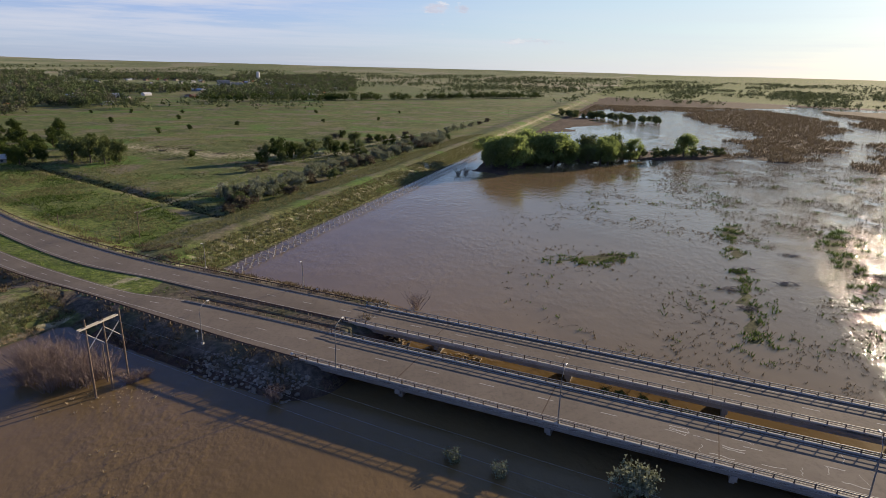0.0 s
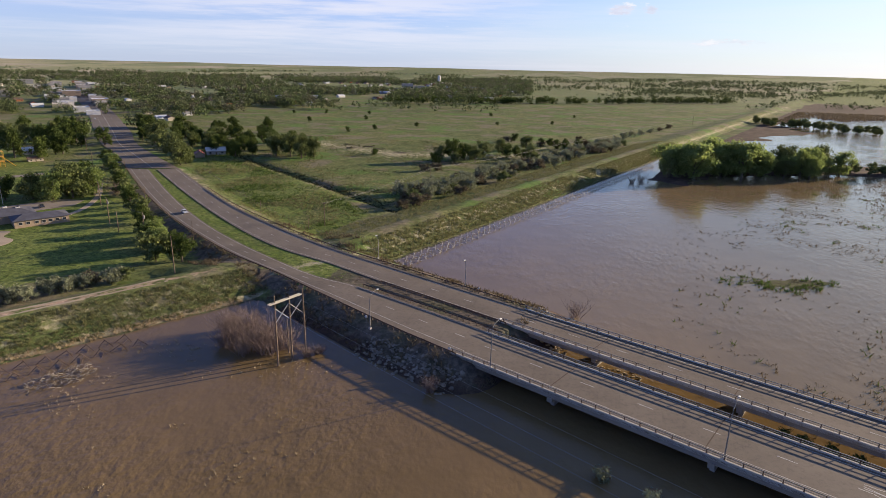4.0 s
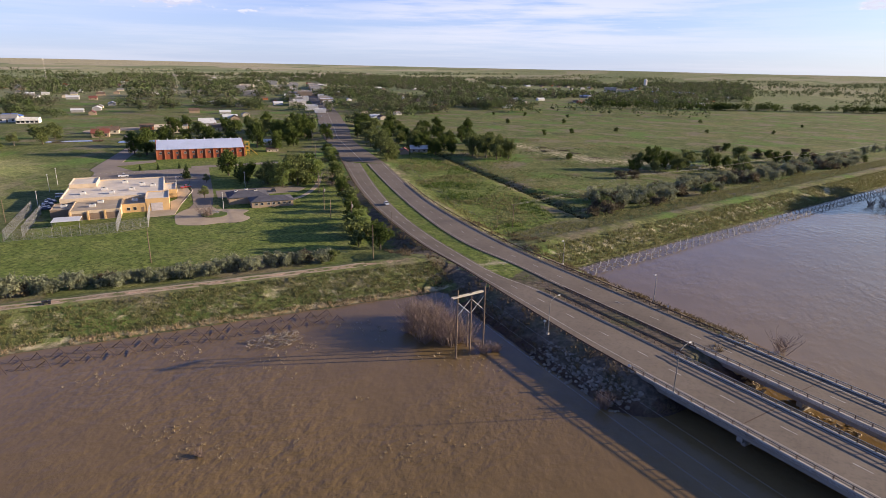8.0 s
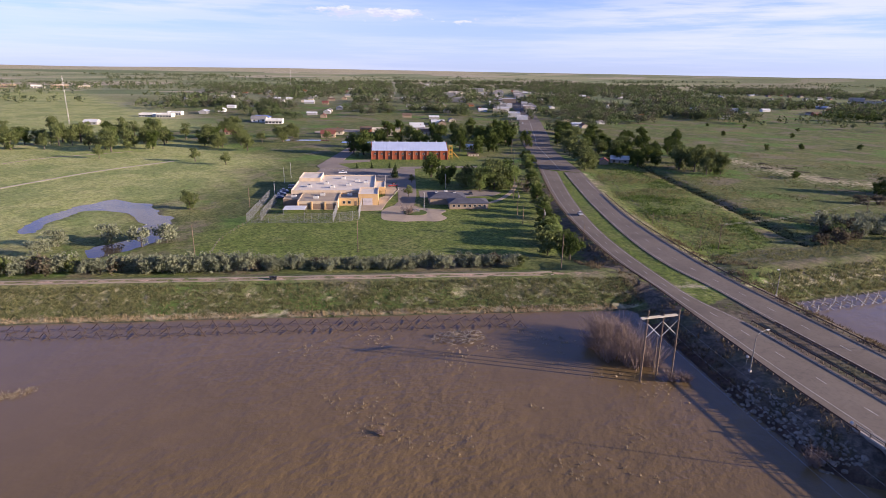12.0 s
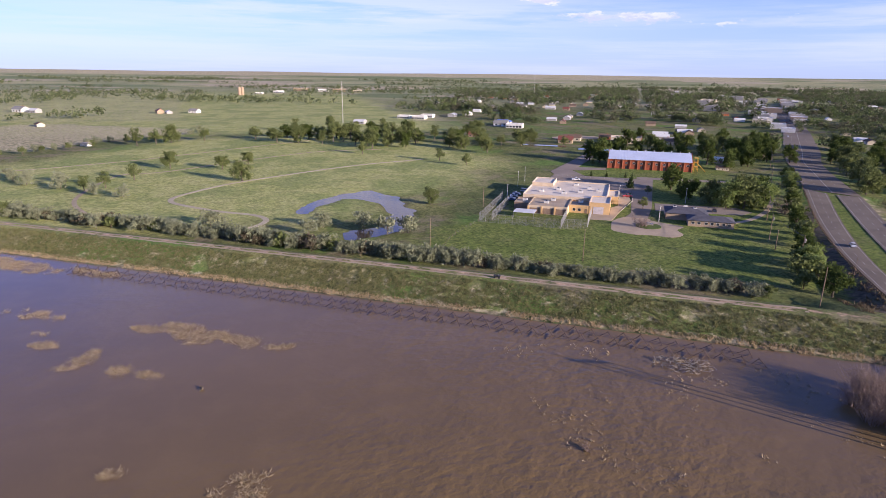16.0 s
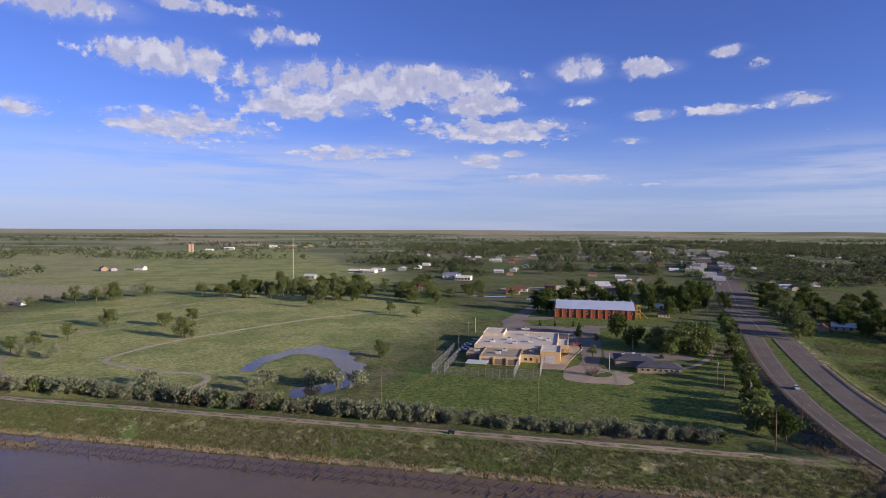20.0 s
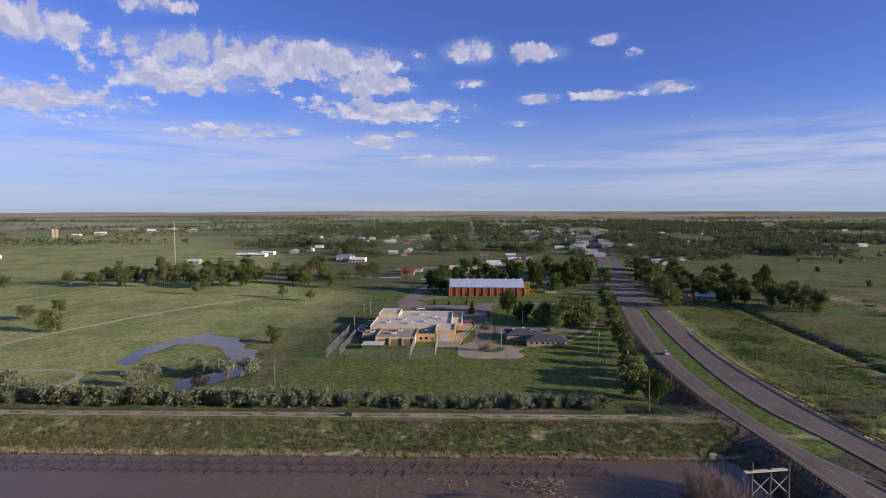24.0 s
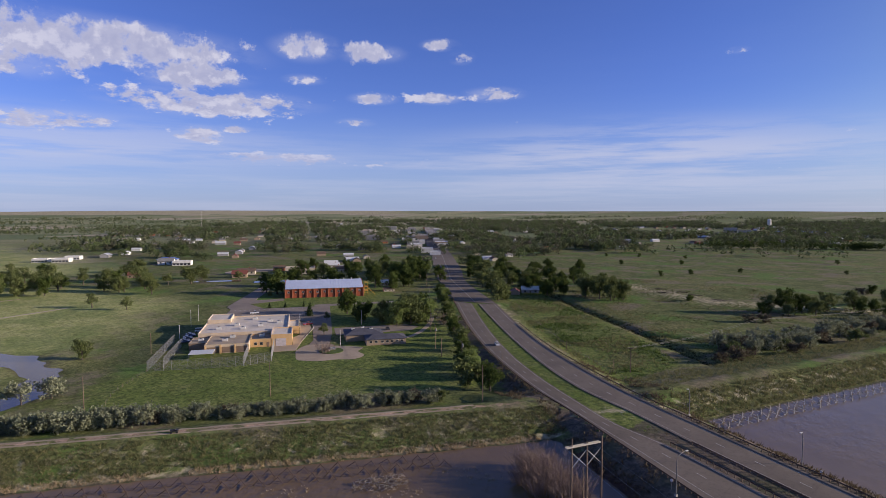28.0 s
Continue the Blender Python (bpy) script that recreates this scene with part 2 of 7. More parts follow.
def ground_material():
    n = Nodes("earth_and_grass", 0.95, 0.0, 0.1)
    broad = n.noise(0.012, 6, 0.6)
    mid = n.noise(0.09, 5, 0.62)
    fine = n.noise(0.75, 4, 0.65)
    tuft = n.noise(2.6, 3, 0.6)
    grass = n.mix(n.ramp(mid, 0.35, 0.68), (0.105, 0.132, 0.045), (0.205, 0.225, 0.085))
    grass = n.mix(n.calc("MULTIPLY", n.ramp(broad, 0.45, 0.68), 0.6), grass, (0.288, 0.246, 0.111))
    grass = n.mix(n.calc("MULTIPLY", n.ramp(fine, 0.44, 0.62), 0.75), grass, (0.077, 0.090, 0.032))
    grass = n.mix(n.calc("MULTIPLY", n.ramp(n.noise(0.028, 6, 0.68), 0.50, 0.62), 0.85), grass, (0.215, 0.180, 0.128))
    grass = n.mix(n.calc("MULTIPLY", n.ramp(n.noise(0.021, 5, 0.6), 0.52, 0.64), 0.9), grass, (0.120, 0.200, 0.048))
    grass = n.mix(n.calc("MULTIPLY", n.ramp(tuft, 0.50, 0.70), 0.45), grass, (0.073, 0.088, 0.035))
    lush = n.mix(n.ramp(mid, 0.3, 0.7), (0.130, 0.180, 0.040), (0.205, 0.238, 0.070))
    lush = n.mix(n.calc("MULTIPLY", n.ramp(n.noise(0.035, 6, 0.65), 0.48, 0.68), 0.55), lush, (0.205, 0.190, 0.095))
    lush = n.mix(n.calc("MULTIPLY", n.ramp(fine, 0.44, 0.62), 0.75), lush, (0.062, 0.090, 0.026))
    # light fairway grass, brightened further for sunlight thrown back by front-lit blades
    fair_lit = n.mix(n.ramp(mid, 0.3, 0.7), (0.345, 0.370, 0.130), (0.455, 0.440, 0.195))
    fair_lit = n.mix(n.calc("MULTIPLY", n.ramp(n.noise(0.02, 6, 0.65), 0.46, 0.58), 0.55), fair_lit, (0.175, 0.240, 0.075))
    fair_lit = n.mix(n.calc("MULTIPLY", n.ramp(fine, 0.46, 0.62), 0.35), fair_lit, (0.130, 0.165, 0.055))
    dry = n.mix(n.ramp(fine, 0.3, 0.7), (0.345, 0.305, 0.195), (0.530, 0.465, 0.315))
    soil = n.mix(n.ramp(fine, 0.3, 0.7), (0.350, 0.240, 0.176), (0.525, 0.376, 0.290))
    marsh = n.mix(n.ramp(mid, 0.35, 0.65), (0.085, 0.056, 0.047), (0.150, 0.100, 0.073))
    marsh = n.mix(n.calc("MULTIPLY", n.ramp(tuft, 0.35, 0.7), 0.6), marsh, (0.050, 0.036, 0.031))
    wobble = n.calc("MULTIPLY", n.calc("SUBTRACT", n.noise(0.28, 5, 0.7), 0.5), 1.1)

    def zone(name):
        return n.ramp(n.calc("ADD", n.attr(name), wobble), 0.38, 0.62)

    # far fields: large plots of farmland, each with its own crop
    m = n.nt.nodes.new("ShaderNodeMapping")
    m.inputs["Scale"].default_value, m.inputs["Rotation"].default_value = (0.004, 0.002, 0.001), (0, 0, radians(-33))
    n.nt.links.new(n.pos, m.inputs[0])
    v = n.nt.nodes.new("ShaderNodeTexVoronoi")
    v.distance = "CHEBYCHEV"
    v.inputs["Scale"].default_value, v.inputs["Randomness"].default_value = 1.0, 0.75
    n.nt.links.new(m.outputs[0], v.inputs["Vector"])
    s = n.nt.nodes.new("ShaderNodeSeparateColor")
    n.nt.links.new(v.outputs["Color"], s.inputs[0])
    plots = n.mix(s.outputs[0], (0.165, 0.205, 0.100), (0.385, 0.365, 0.215))
    plots = n.mix(n.ramp(s.outputs[1], 0.72, 0.76), plots, (0.450, 0.385, 0.285))
    plots = n.mix(n.calc("MULTIPLY", n.ramp(broad, 0.4, 0.7), 0.4), plots, (0.190, 0.220, 0.105))
    c = n.mix(n.attr("plots"), grass, plots)
    c = n.mix(n.ramp(n.calc("ADD", n.attr("fair_lit"), n.calc("MULTIPLY", n.calc("SUBTRACT", n.noise(0.03, 5, 0.65), 0.5), 0.9)), 0.1, 0.9), c, fair_lit)
    c = n.mix(zone("lush"), c, lush)
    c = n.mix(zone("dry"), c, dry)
    c = n.mix(zone("marsh"), c, marsh)
    bank = n.mix(n.ramp(fine, 0.3, 0.7), (0.095, 0.078, 0.066), (0.180, 0.146, 0.118))
    bank = n.mix(n.calc("MULTIPLY", n.ramp(mid, 0.45, 0.65), 0.6), bank, (0.085, 0.095, 0.046))
    c = n.mix(zone("bank"), c, bank)
    c = n.mix(zone("soil"), c, soil)
    clods = n.ramp(n.noise(0.34, 6, 0.72), 0.46, 0.58)
    c = n.mix(n.calc("MULTIPLY", clods, 0.52), c, n.mix(1.0, c, (0.42, 0.45, 0.42), "MULTIPLY"))
    c = n.mix(n.calc("MULTIPLY", n.ramp(n.noise(1.1, 4, 0.7), 0.52, 0.62), 0.5), c, n.mix(1.0, c, (1.6, 1.5, 1.35), "MULTIPLY"))
    c = n.mix(n.attr("wet"), c, (0.045, 0.034, 0.031))
    n.bump(n.calc("ADD", n.calc("MULTIPLY", fine, 0.6), n.calc("MULTIPLY", tuft, 0.5)), 0.9, 0.28)
    return n.color(c)


def water_material(name, mud, deep, rough, swell, current=False, slack=False):
    n = Nodes(name, rough, 0.0, 0.5)
    c = n.mix(n.ramp(n.noise(0.010, 5, 0.6, (1.0, 0.45, 1, 25)), 0.35, 0.65), mud, deep)
    c = n.mix(n.calc("MULTIPLY", n.ramp(n.noise(0.12, 5, 0.6), 0.4, 0.75), 0.25), c, tuple(v * 1.3 for v in mud))
    n.bsdf.inputs["IOR"].default_value = 1.33
    w = n.calc("ADD", n.calc("MULTIPLY", n.noise(0.36, 4, 0.55, (1, 0.7, 1, 25)), 1.7), n.calc("MULTIPLY", n.noise(0.80, 2, 0.50, (1, 0.8, 1, 40)), 0.60))
    calm = n.ramp(n.noise(0.013, 4, 0.6), 0.36, 0.62)
    w = n.calc("MULTIPLY", w, n.calc("ADD", n.calc("MULTIPLY", calm, 0.86), 0.14))
    if slack:  # the inner bend lies smooth, the reach by the bridge is rippled
        s = n.nt.nodes.new("ShaderNodeSeparateXYZ")
        n.nt.links.new(n.pos, s.inputs[0])
        reach = n.calc("ADD", s.outputs[1], n.calc("MULTIPLY", s.outputs[0], 0.5))
        w = n.calc("MULTIPLY", w, n.calc("ADD", n.calc("MULTIPLY", n.ramp(reach, -95.0, 25.0), 0.72), 0.28))
    if current:  # the main channel runs fast and choppy along its far side
        s = n.nt.nodes.new("ShaderNodeSeparateXYZ")
        n.nt.links.new(n.pos, s.inputs[0])
        reach = n.calc("SUBTRACT", s.outputs[0], n.calc("MULTIPLY", s.outputs[1], 0.22))
        chop = n.calc("MULTIPLY", n.ramp(reach, 62.0, 120.0), n.ramp(n.noise(0.05, 4, 0.6), 0.3, 0.6))
        w = n.calc("ADD", w, n.calc("MULTIPLY", chop, n.calc("MULTIPLY", n.noise(1.5, 5, 0.75), 3.0)))
    n.bump(w, 1.0, swell)
    return n.color(c)


def asphalt_material():
    n = Nodes("worn_asphalt", 0.9, 0.0, 0.25)
    c = n.mix(n.ramp(n.noise(0.05, 5, 0.65), 0.35, 0.65), (0.144, 0.118, 0.098), (0.188, 0.155, 0.129))
    c = n.mix(n.calc("MULTIPLY", n.ramp(n.noise(1.3, 5, 0.7), 0.45, 0.7), 0.35), c, (0.062, 0.054, 0.052))
    c = n.mix(n.calc("MULTIPLY", n.ramp(n.noise(0.5, 6, 0.7, (1.0, 0.12, 1, -25)), 0.55, 0.75), 0.3), c, (0.055, 0.048, 0.045))
    n.bump(n.noise(9.0, 3), 0.3, 0.02)
    return n.color(c)


M = {
    "ground": ground_material(),
    "river": water_material("muddy_flood_water", (0.168, 0.112, 0.052), (0.132, 0.090, 0.044), 0.17, 0.20, slack=True),
    "flood": water_material("still_flood_water", (0.212, 0.153, 0.088), (0.175, 0.128, 0.076), 0.10, 0.13, True),
    "pond": water_material("rain_pond_water", (0.075, 0.060, 0.045), (0.055, 0.045, 0.038), 0.06, 0.02),
    "asphalt": asphalt_material(),
    "paint": surface("worn_road_paint", (0.55, 0.53, 0.50), (0.42, 0.40, 0.38), 0.5, 8),
    "concrete": surface("weathered_concrete", (0.30, 0.265, 0.225), (0.23, 0.203, 0.175), 0.25, 5),
    "pale_concrete": surface("pale_concrete", (0.46, 0.43, 0.38), (0.38, 0.35, 0.31), 0.25, 5),
    "dirt": surface("packed_dirt", (0.38, 0.31, 0.23), (0.30, 0.24, 0.17), 0.15, 3, 0.95, 0, 0.6, 0.05),
    "pale_dirt": surface("pale_path_dirt", (0.46, 0.40, 0.30), (0.38, 0.32, 0.24), 0.15, 3, 0.95, 0, 0.4, 0.03),
    "steel": surface("dull_galvanised_steel", (0.33, 0.32, 0.30), (0.25, 0.24, 0.23), 0.8, 9, 0.55, 0.6, 0.1),
    "rust": surface("rusted_steel", (0.115, 0.075, 0.055), (0.075, 0.052, 0.042), 1.2, 9, 0.8, 0.2, 0.3),
    "grey_steel": surface("pale_weathered_steel", (0.21, 0.185, 0.17), (0.13, 0.112, 0.10), 1.2, 9, 0.7, 0.1, 0.3),
    "wood_pole": surface("weathered_pole_wood", (0.20, 0.145, 0.10), (0.14, 0.10, 0.072), 0.7, 7, 0.85),
    "pale_wood": surface("bleached_timber", (0.45, 0.42, 0.37), (0.36, 0.33, 0.29), 0.7, 7, 0.8),
    "bark": surface("furrowed_bark", (0.13, 0.105, 0.08), (0.085, 0.07, 0.055), 1.0, 6, 0.9, 0, 0.8, 0.06),
    "twig": surface("bare_reddish_twigs", (0.235, 0.170, 0.140), (0.175, 0.128, 0.108), 0.8, 6, 0.85, 0, 0.2),
    "dead": surface("bleached_driftwood", (0.30, 0.255, 0.20), (0.20, 0.165, 0.13), 0.8, 6, 0.85),
    "leaf": leafy("cottonwood_leaves", (0.094, 0.120, 0.042), (0.165, 0.188, 0.072)),
    "leaf_dark": leafy("elm_leaves", (0.051, 0.078, 0.021), (0.093, 0.121, 0.031)),
    # distance haze is mixed into this leaf colour as a greyer green
    "leaf_far": leafy("haze_greyed_leaves", (0.062, 0.080, 0.038), (0.125, 0.146, 0.070)),
    "leaf_dust": leafy("dusty_grey_leaves", (0.098, 0.098, 0.064), (0.165, 0.160, 0.108)),
    "leaf_town": leafy("green_street_leaves", (0.074, 0.106, 0.040), (0.140, 0.175, 0.072)),
    "leaf_bright": leafy("fresh_green_leaves", (0.165, 0.228, 0.070), (0.285, 0.335, 0.120), 0.55),
    "leaf_silver": leafy("silvery_olive_leaves", (0.172, 0.190, 0.118), (0.285, 0.298, 0.195)),
    "leaf_brown": leafy("brown_scrub_leaves", (0.105, 0.088, 0.058), (0.150, 0.128, 0.085)),
    "conifer": leafy("juniper_needles", (0.031, 0.050, 0.018), (0.058, 0.081, 0.029), 0.1),
    "grass_blade": leafy("levee_grass", (0.138, 0.146, 0.058), (0.255, 0.240, 0.118)),
    "verge": leafy("lush_verge_grass", (0.135, 0.195, 0.045), (0.225, 0.285, 0.085)),
    "field_weed": leafy("olive_field_weeds", (0.075, 0.090, 0.034), (0.140, 0.150, 0.060)),
    # weed colour darkened to carry the shadow inside the ditch
    "ditch_weed": leafy("shaded_ditch_weeds", (0.036, 0.042, 0.020), (0.060, 0.066, 0.032)),
    "meadow": leafy("rank_meadow_weeds", (0.075, 0.120, 0.028), (0.140, 0.190, 0.050)),
    "reed": leafy("dry_reeds", (0.36, 0.275, 0.165), (0.52, 0.41, 0.26)),
    "marsh_reed": leafy("drowned_marsh_stems", (0.125, 0.098, 0.064), (0.190, 0.150, 0.095)),
    "stone": surface("broken_riprap", (0.33, 0.29, 0.245), (0.21, 0.18, 0.15), 0.9, 4, 0.9, 0, 0.6, 0.05, 0.2, 0.5),
    "sand_stone": surface("tan_sandstone", (0.43, 0.34, 0.22), (0.34, 0.265, 0.17), 0.9, 4, 0.9, 0, 0.6, 0.05, 0.2, 0.4),
}

# ---------------------------------------------------------------- building helpers
def mesh_of(name, verts, faces, mats=(), ids=None, smooth=False):
    me = bpy.data.meshes.new(name)
    me.from_pydata(verts, [], faces)
    for m in mats:
        me.materials.append(m)
    if ids is not None:
        me.polygons.foreach_set("material_index", ids)
    if smooth:
        me.polygons.foreach_set("use_smooth", [True] * len(me.polygons))
    me.update()
    return me


def mesh_np(name, verts, faces):
    """A mesh from arrays, all faces with the same number of corners."""
    verts, faces = np.asarray(verts, np.float32), np.asarray(faces, np.int32)
    me = bpy.data.meshes.new(name)
    me.vertices.add(len(verts))
    me.vertices.foreach_set("co", verts.ravel())
    me.loops.add(faces.size)
    me.loops.foreach_set("vertex_index", faces.ravel())
    me.polygons.add(len(faces))
    me.polygons.foreach_set("loop_start", np.arange(0, faces.size, faces.shape[1], dtype=np.int32))
    me.update(calc_edges=True)
    return me


def part(name, data, material=None, parent=None, label="", at=None):
    """Links a mesh or a bmesh as one object under a thing or a part."""
    if isinstance(data, bmesh.types.BMesh):
        me = bpy.data.meshes.new(name)
        data.to_mesh(me)
        data.free()
        data = me
    if material and not data.materials:
        data.materials.append(material)
    ob = new(name, data)
    if parent:
        ob.parent = parent
    if at is not None:
        ob.matrix_basis = at
    if label:
        tagged(ob, label)
    return ob


def thing(name, at, label, category, group="", kind=""):
    ob = new(name)
    ob.empty_display_size = 0.3
    ob.matrix_basis = at
    return tagged(ob, label, category, group, kind)


def boxes(*specs, bevel=0.0):
    """A bmesh of boxes (x0, y0, z0, x1, y1, z1)."""
    bm = bmesh.new()
    for x0, y0, z0, x1, y1, z1 in specs:
        vs = [bm.verts.new((x, y, z)) for z in (z0, z1) for x, y in ((x0, y0), (x1, y0), (x1, y1), (x0, y1))]
        for f in ((3, 2, 1, 0), (4, 5, 6, 7), (0, 1, 5, 4), (1, 2, 6, 5), (2, 3, 7, 6), (3, 0, 4, 7)):
            bm.faces.new([vs[i] for i in f])
    if bevel:
        bmesh.ops.bevel(bm, geom=bm.edges[:], offset=bevel, segments=1, affect="EDGES")
    return bm


def tube(points, radii, sides=6, bm=None):
    """A tapered round bar along points, closed at both ends."""
    bm = bm or bmesh.new()
    points = [Vector(p) for p in points]
    if isinstance(radii, (int, float)):
        radii = [radii] * len(points)
    rings = []
    for i, p in enumerate(points):
        d = (points[min(i + 1, len(points) - 1)] - points[max(i - 1, 0)]).normalized()
        side = d.orthogonal().normalized()
        if abs(d.z) < 0.95:
            side = d.cross(Vector((0, 0, 1))).normalized()
        other = d.cross(side)
        rings.append([bm.verts.new(p + radii[i] * (math.cos(a) * side + math.sin(a) * other))
                      for a in (2 * math.pi * k / sides for k in range(sides))])
    for a, b in zip(rings, rings[1:]):
        for k in range(sides):
            bm.faces.new((a[k], a[(k + 1) % sides], b[(k + 1) % sides], b[k]))
    bm.faces.new(rings[0][::-1])
    bm.faces.new(rings[-1])
    return bm


def smooth_line(points, step):
    """Points every step metres along a smooth line through the given points."""
    p = [np.array(q, float) for q in points]
    p = [2 * p[0] - p[1]] + p + [2 * p[-1] - p[-2]]
    dense = []
    for a, b, c, d in zip(p, p[1:], p[2:], p[3:]):
        for t in np.linspace(0, 1, 24, endpoint=False):
            dense.append(0.5 * (2 * b + (c - a) * t + (2 * a - 5 * b + 4 * c - d) * t ** 2 + (3 * b - a - 3 * c + d) * t ** 3))
    dense.append(p[-2])
    dense = np.array(dense)
    run = np.concatenate([[0], np.cumsum(np.linalg.norm(np.diff(dense, axis=0), axis=1))])
    n = max(2, int(round(run[-1] / step)) + 1)
    at = np.linspace(0, run[-1], n)
    return np.stack([np.interp(at, run, dense[:, k]) for k in range(dense.shape[1])], 1)


def line_distance(x, y, points, closed=False):
    best = np.full(x.shape, 1e9)
    pts = list(points) + ([points[0]] if closed else [])
    for (ax, ay), (bx, by) in zip(pts, pts[1:]):
        t = np.clip(((x - ax) * (bx - ax) + (y - ay) * (by - ay)) / ((bx - ax) ** 2 + (by - ay) ** 2 + 1e-9), 0, 1)
        best = np.minimum(best, np.hypot(x - ax - t * (bx - ax), y - ay - t * (by - ay)))
    return best


def inside(x, y, points):
    hit = np.zeros(np.shape(x), bool)
    for (ax, ay), (bx, by) in zip(points, list(points[1:]) + [points[0]]):
        cross = (ay > y) != (by > y)
        hit ^= cross & (x < (bx - ax) * (y - ay) / (by - ay + 1e-12) + ax)
    return hit


def depth_in(x, y, points):
    """Distance to the outline, positive inside."""
    d = line_distance(x, y, points, True)
    return np.where(inside(x, y, points), d, -d)


def vnoise(x, y, size, seed=0):
    """Smooth random field between 0 and 1 with the given grain."""
    x, y = np.asarray(x, float) / size, np.asarray(y, float) / size
    i, j = np.floor(x).astype(np.int64), np.floor(y).astype(np.int64)
    u, v = x - i, y - j
    u, v = u * u * (3 - 2 * u), v * v * (3 - 2 * v)

    def h(a, b):
        k = (a * 374761393 + b * 668265263 + seed * 69069) & 0x7FFFFFFF
        k = ((k ^ (k >> 13)) * 1274126177) & 0x7FFFFFFF
        return ((k ^ (k >> 16)) & 0xFFFF) / 65535.0

    return (h(i, j) * (1 - u) + h(i + 1, j) * u) * (1 - v) + (h(i, j + 1) * (1 - u) + h(i + 1, j + 1) * u) * v


# ---------------------------------------------------------------- plan
# Town frame: s along the levee towards the highway, d away from the river.
US, UD = (0.540, 0.842), (-0.842, 0.540)
TOWN_TURN = math.degrees(math.atan2(US[1], US[0]))
LAND = 0.3


def town(s, d, z=LAND, turn=0.0):
    return pose(s * US[0] + d * UD[0], s * US[1] + d * UD[1], z, 0, 0, TOWN_TURN + turn)


def town_xy(s, d):
    return (s * US[0] + d * UD[0], s * US[1] + d * UD[1])


def road_z(x):
    s = np.clip((x + 250.0) / 200.0, 0, 1)
    return 1.2 + 3.0 * s * s * (3 - 2 * s)


NEAR_L = [(-281.0, 302.4), (-219.4, 246.4), (-174.2, 208.4), (-143.3, 185.4), (-117.0, 167.6), (-91.8, 153.8), (-70.2, 141.1), (-45.4, 127.0), (-26.7, 117.5)]
NEAR_R = [(-266.0, 303.5), (-201.9, 243.8), (-158.7, 206.4), (-127.1, 182.9), (-98.5, 165.0), (-80.9, 155.4), (-63.0, 150.0), (-39.4, 139.6), (-20.6, 130.9)]
FAR_L = [(-262.0, 305.5), (-189.2, 242.1), (-139.0, 201.0), (-107.0, 178.9), (-82.2, 167.7), (-58.6, 155.8), (-34.9, 145.0), (-18.6, 137.4)]
FAR_R = [(-253.0, 314.0), (-198.4, 265.3), (-160.0, 232.7), (-129.1, 209.8), (-102.3, 191.9), (-80.2, 179.2), (-55.8, 167.4), (-30.3, 155.5), (-13.7, 147.8)]
MAIN_L = [(-980, 930), (-700, 690), (-466, 467), (-384, 390), (-338.5, 353), (-281, 302.4)]
MAIN_R = [(-965, 950), (-680, 708), (-440, 482), (-368.7, 409), (-320.5, 367), (-253, 314)]
CORRIDOR = NEAR_L + FAR_R[::-1]
BRIDGE_DIR, BRIDGE_SIDE = np.array((0.907, -0.42)), np.array((0.42, 0.907))
POND = [(-282, 6), (-306, 11), (-327, 30), (-336, 50), (-316, 63), (-280, 64), (-253, 56), (-243, 49), (-238, 40), (-229, 23), (-246, 24), (-252, 40),
        (-272, 48), (-298, 47), (-311, 34), (-297, 20), (-281, 12)]
DITCH = [(-330, 440), (-267, 391), (-207, 344), (-140.6, 296.4), (-89.4, 257.3)]
DITCH_B = [(-140.6, 296.4), (-112, 300), (-82, 305)]
MARSHES = [
    [(266, 544), (354, 663), (452, 1074), (629, 1167), (663, 1038), (517, 718), (383, 552), (278, 451), (256, 463)],
    [(305, 425), (440, 560), (556, 710), (690, 980), (770, 1190), (1500, 1300), (1100, 500), (460, 360)],
    [(58, 540), (84, 545), (112, 590), (160, 640), (215, 760), (230, 850), (275, 1000), (400, 1300), (240, 1300), (130, 900)],
    [(330, 1010), (420, 1060), (640, 1190), (760, 1230), (800, 1500), (300, 1500)],
]
ISLAND = [(30, 392), (51, 378), (76, 418), (142, 452), (236, 470), (262, 492), (240, 520), (170, 512), (105, 490), (48, 452)]
BARS = [
    [(106, 196), (88, 156), (75, 127), (82, 124), (98, 152), (114, 192), (146, 260), (134, 262)],
    [(168, 244), (194, 264), (148, 174), (131, 163), (150, 203)],
    [(40, 200), (60, 215), (82, 216), (78, 204), (55, 196)],
    [(100, 164), (107, 170), (112, 166), (104, 158)],
    [(22, 108), (50, 96), (62, 92), (62, 100), (40, 110), (26, 116)],
]
LAWN = [town_xy(*q) for q in ((-70, 206), (72, 206), (78, 300), (70, 430), (62, 520), (-20, 440), (-46, 405), (-58, 350), (-56, 262), (-80, 240))]
FAIRWAY = [(-262, -110), (-262, 10), (-330, 90), (-420, 170), (-560, 150), (-640, 20), (-620, -90), (-480, -170), (-400, -260), (-330, -200)]
TRIANGLE = [(-300, 372), (-253, 326), (-197, 272), (-158, 238), (-126, 214), (-104, 200), (-98, 246), (-140, 290), (-207, 338), (-290, 405)]
PALE_FIELD = [(-2280, -900), (-1990, -190), (-1190, -140), (-830, -90), (-800, -270), (-1000, -620)]
DIRT_LOT = [(-823, -298), (-811, -225), (-738, -87), (-667, -74), (-606, -153), (-554, -173), (-532, -197), (-602, -290), (-700, -330)]


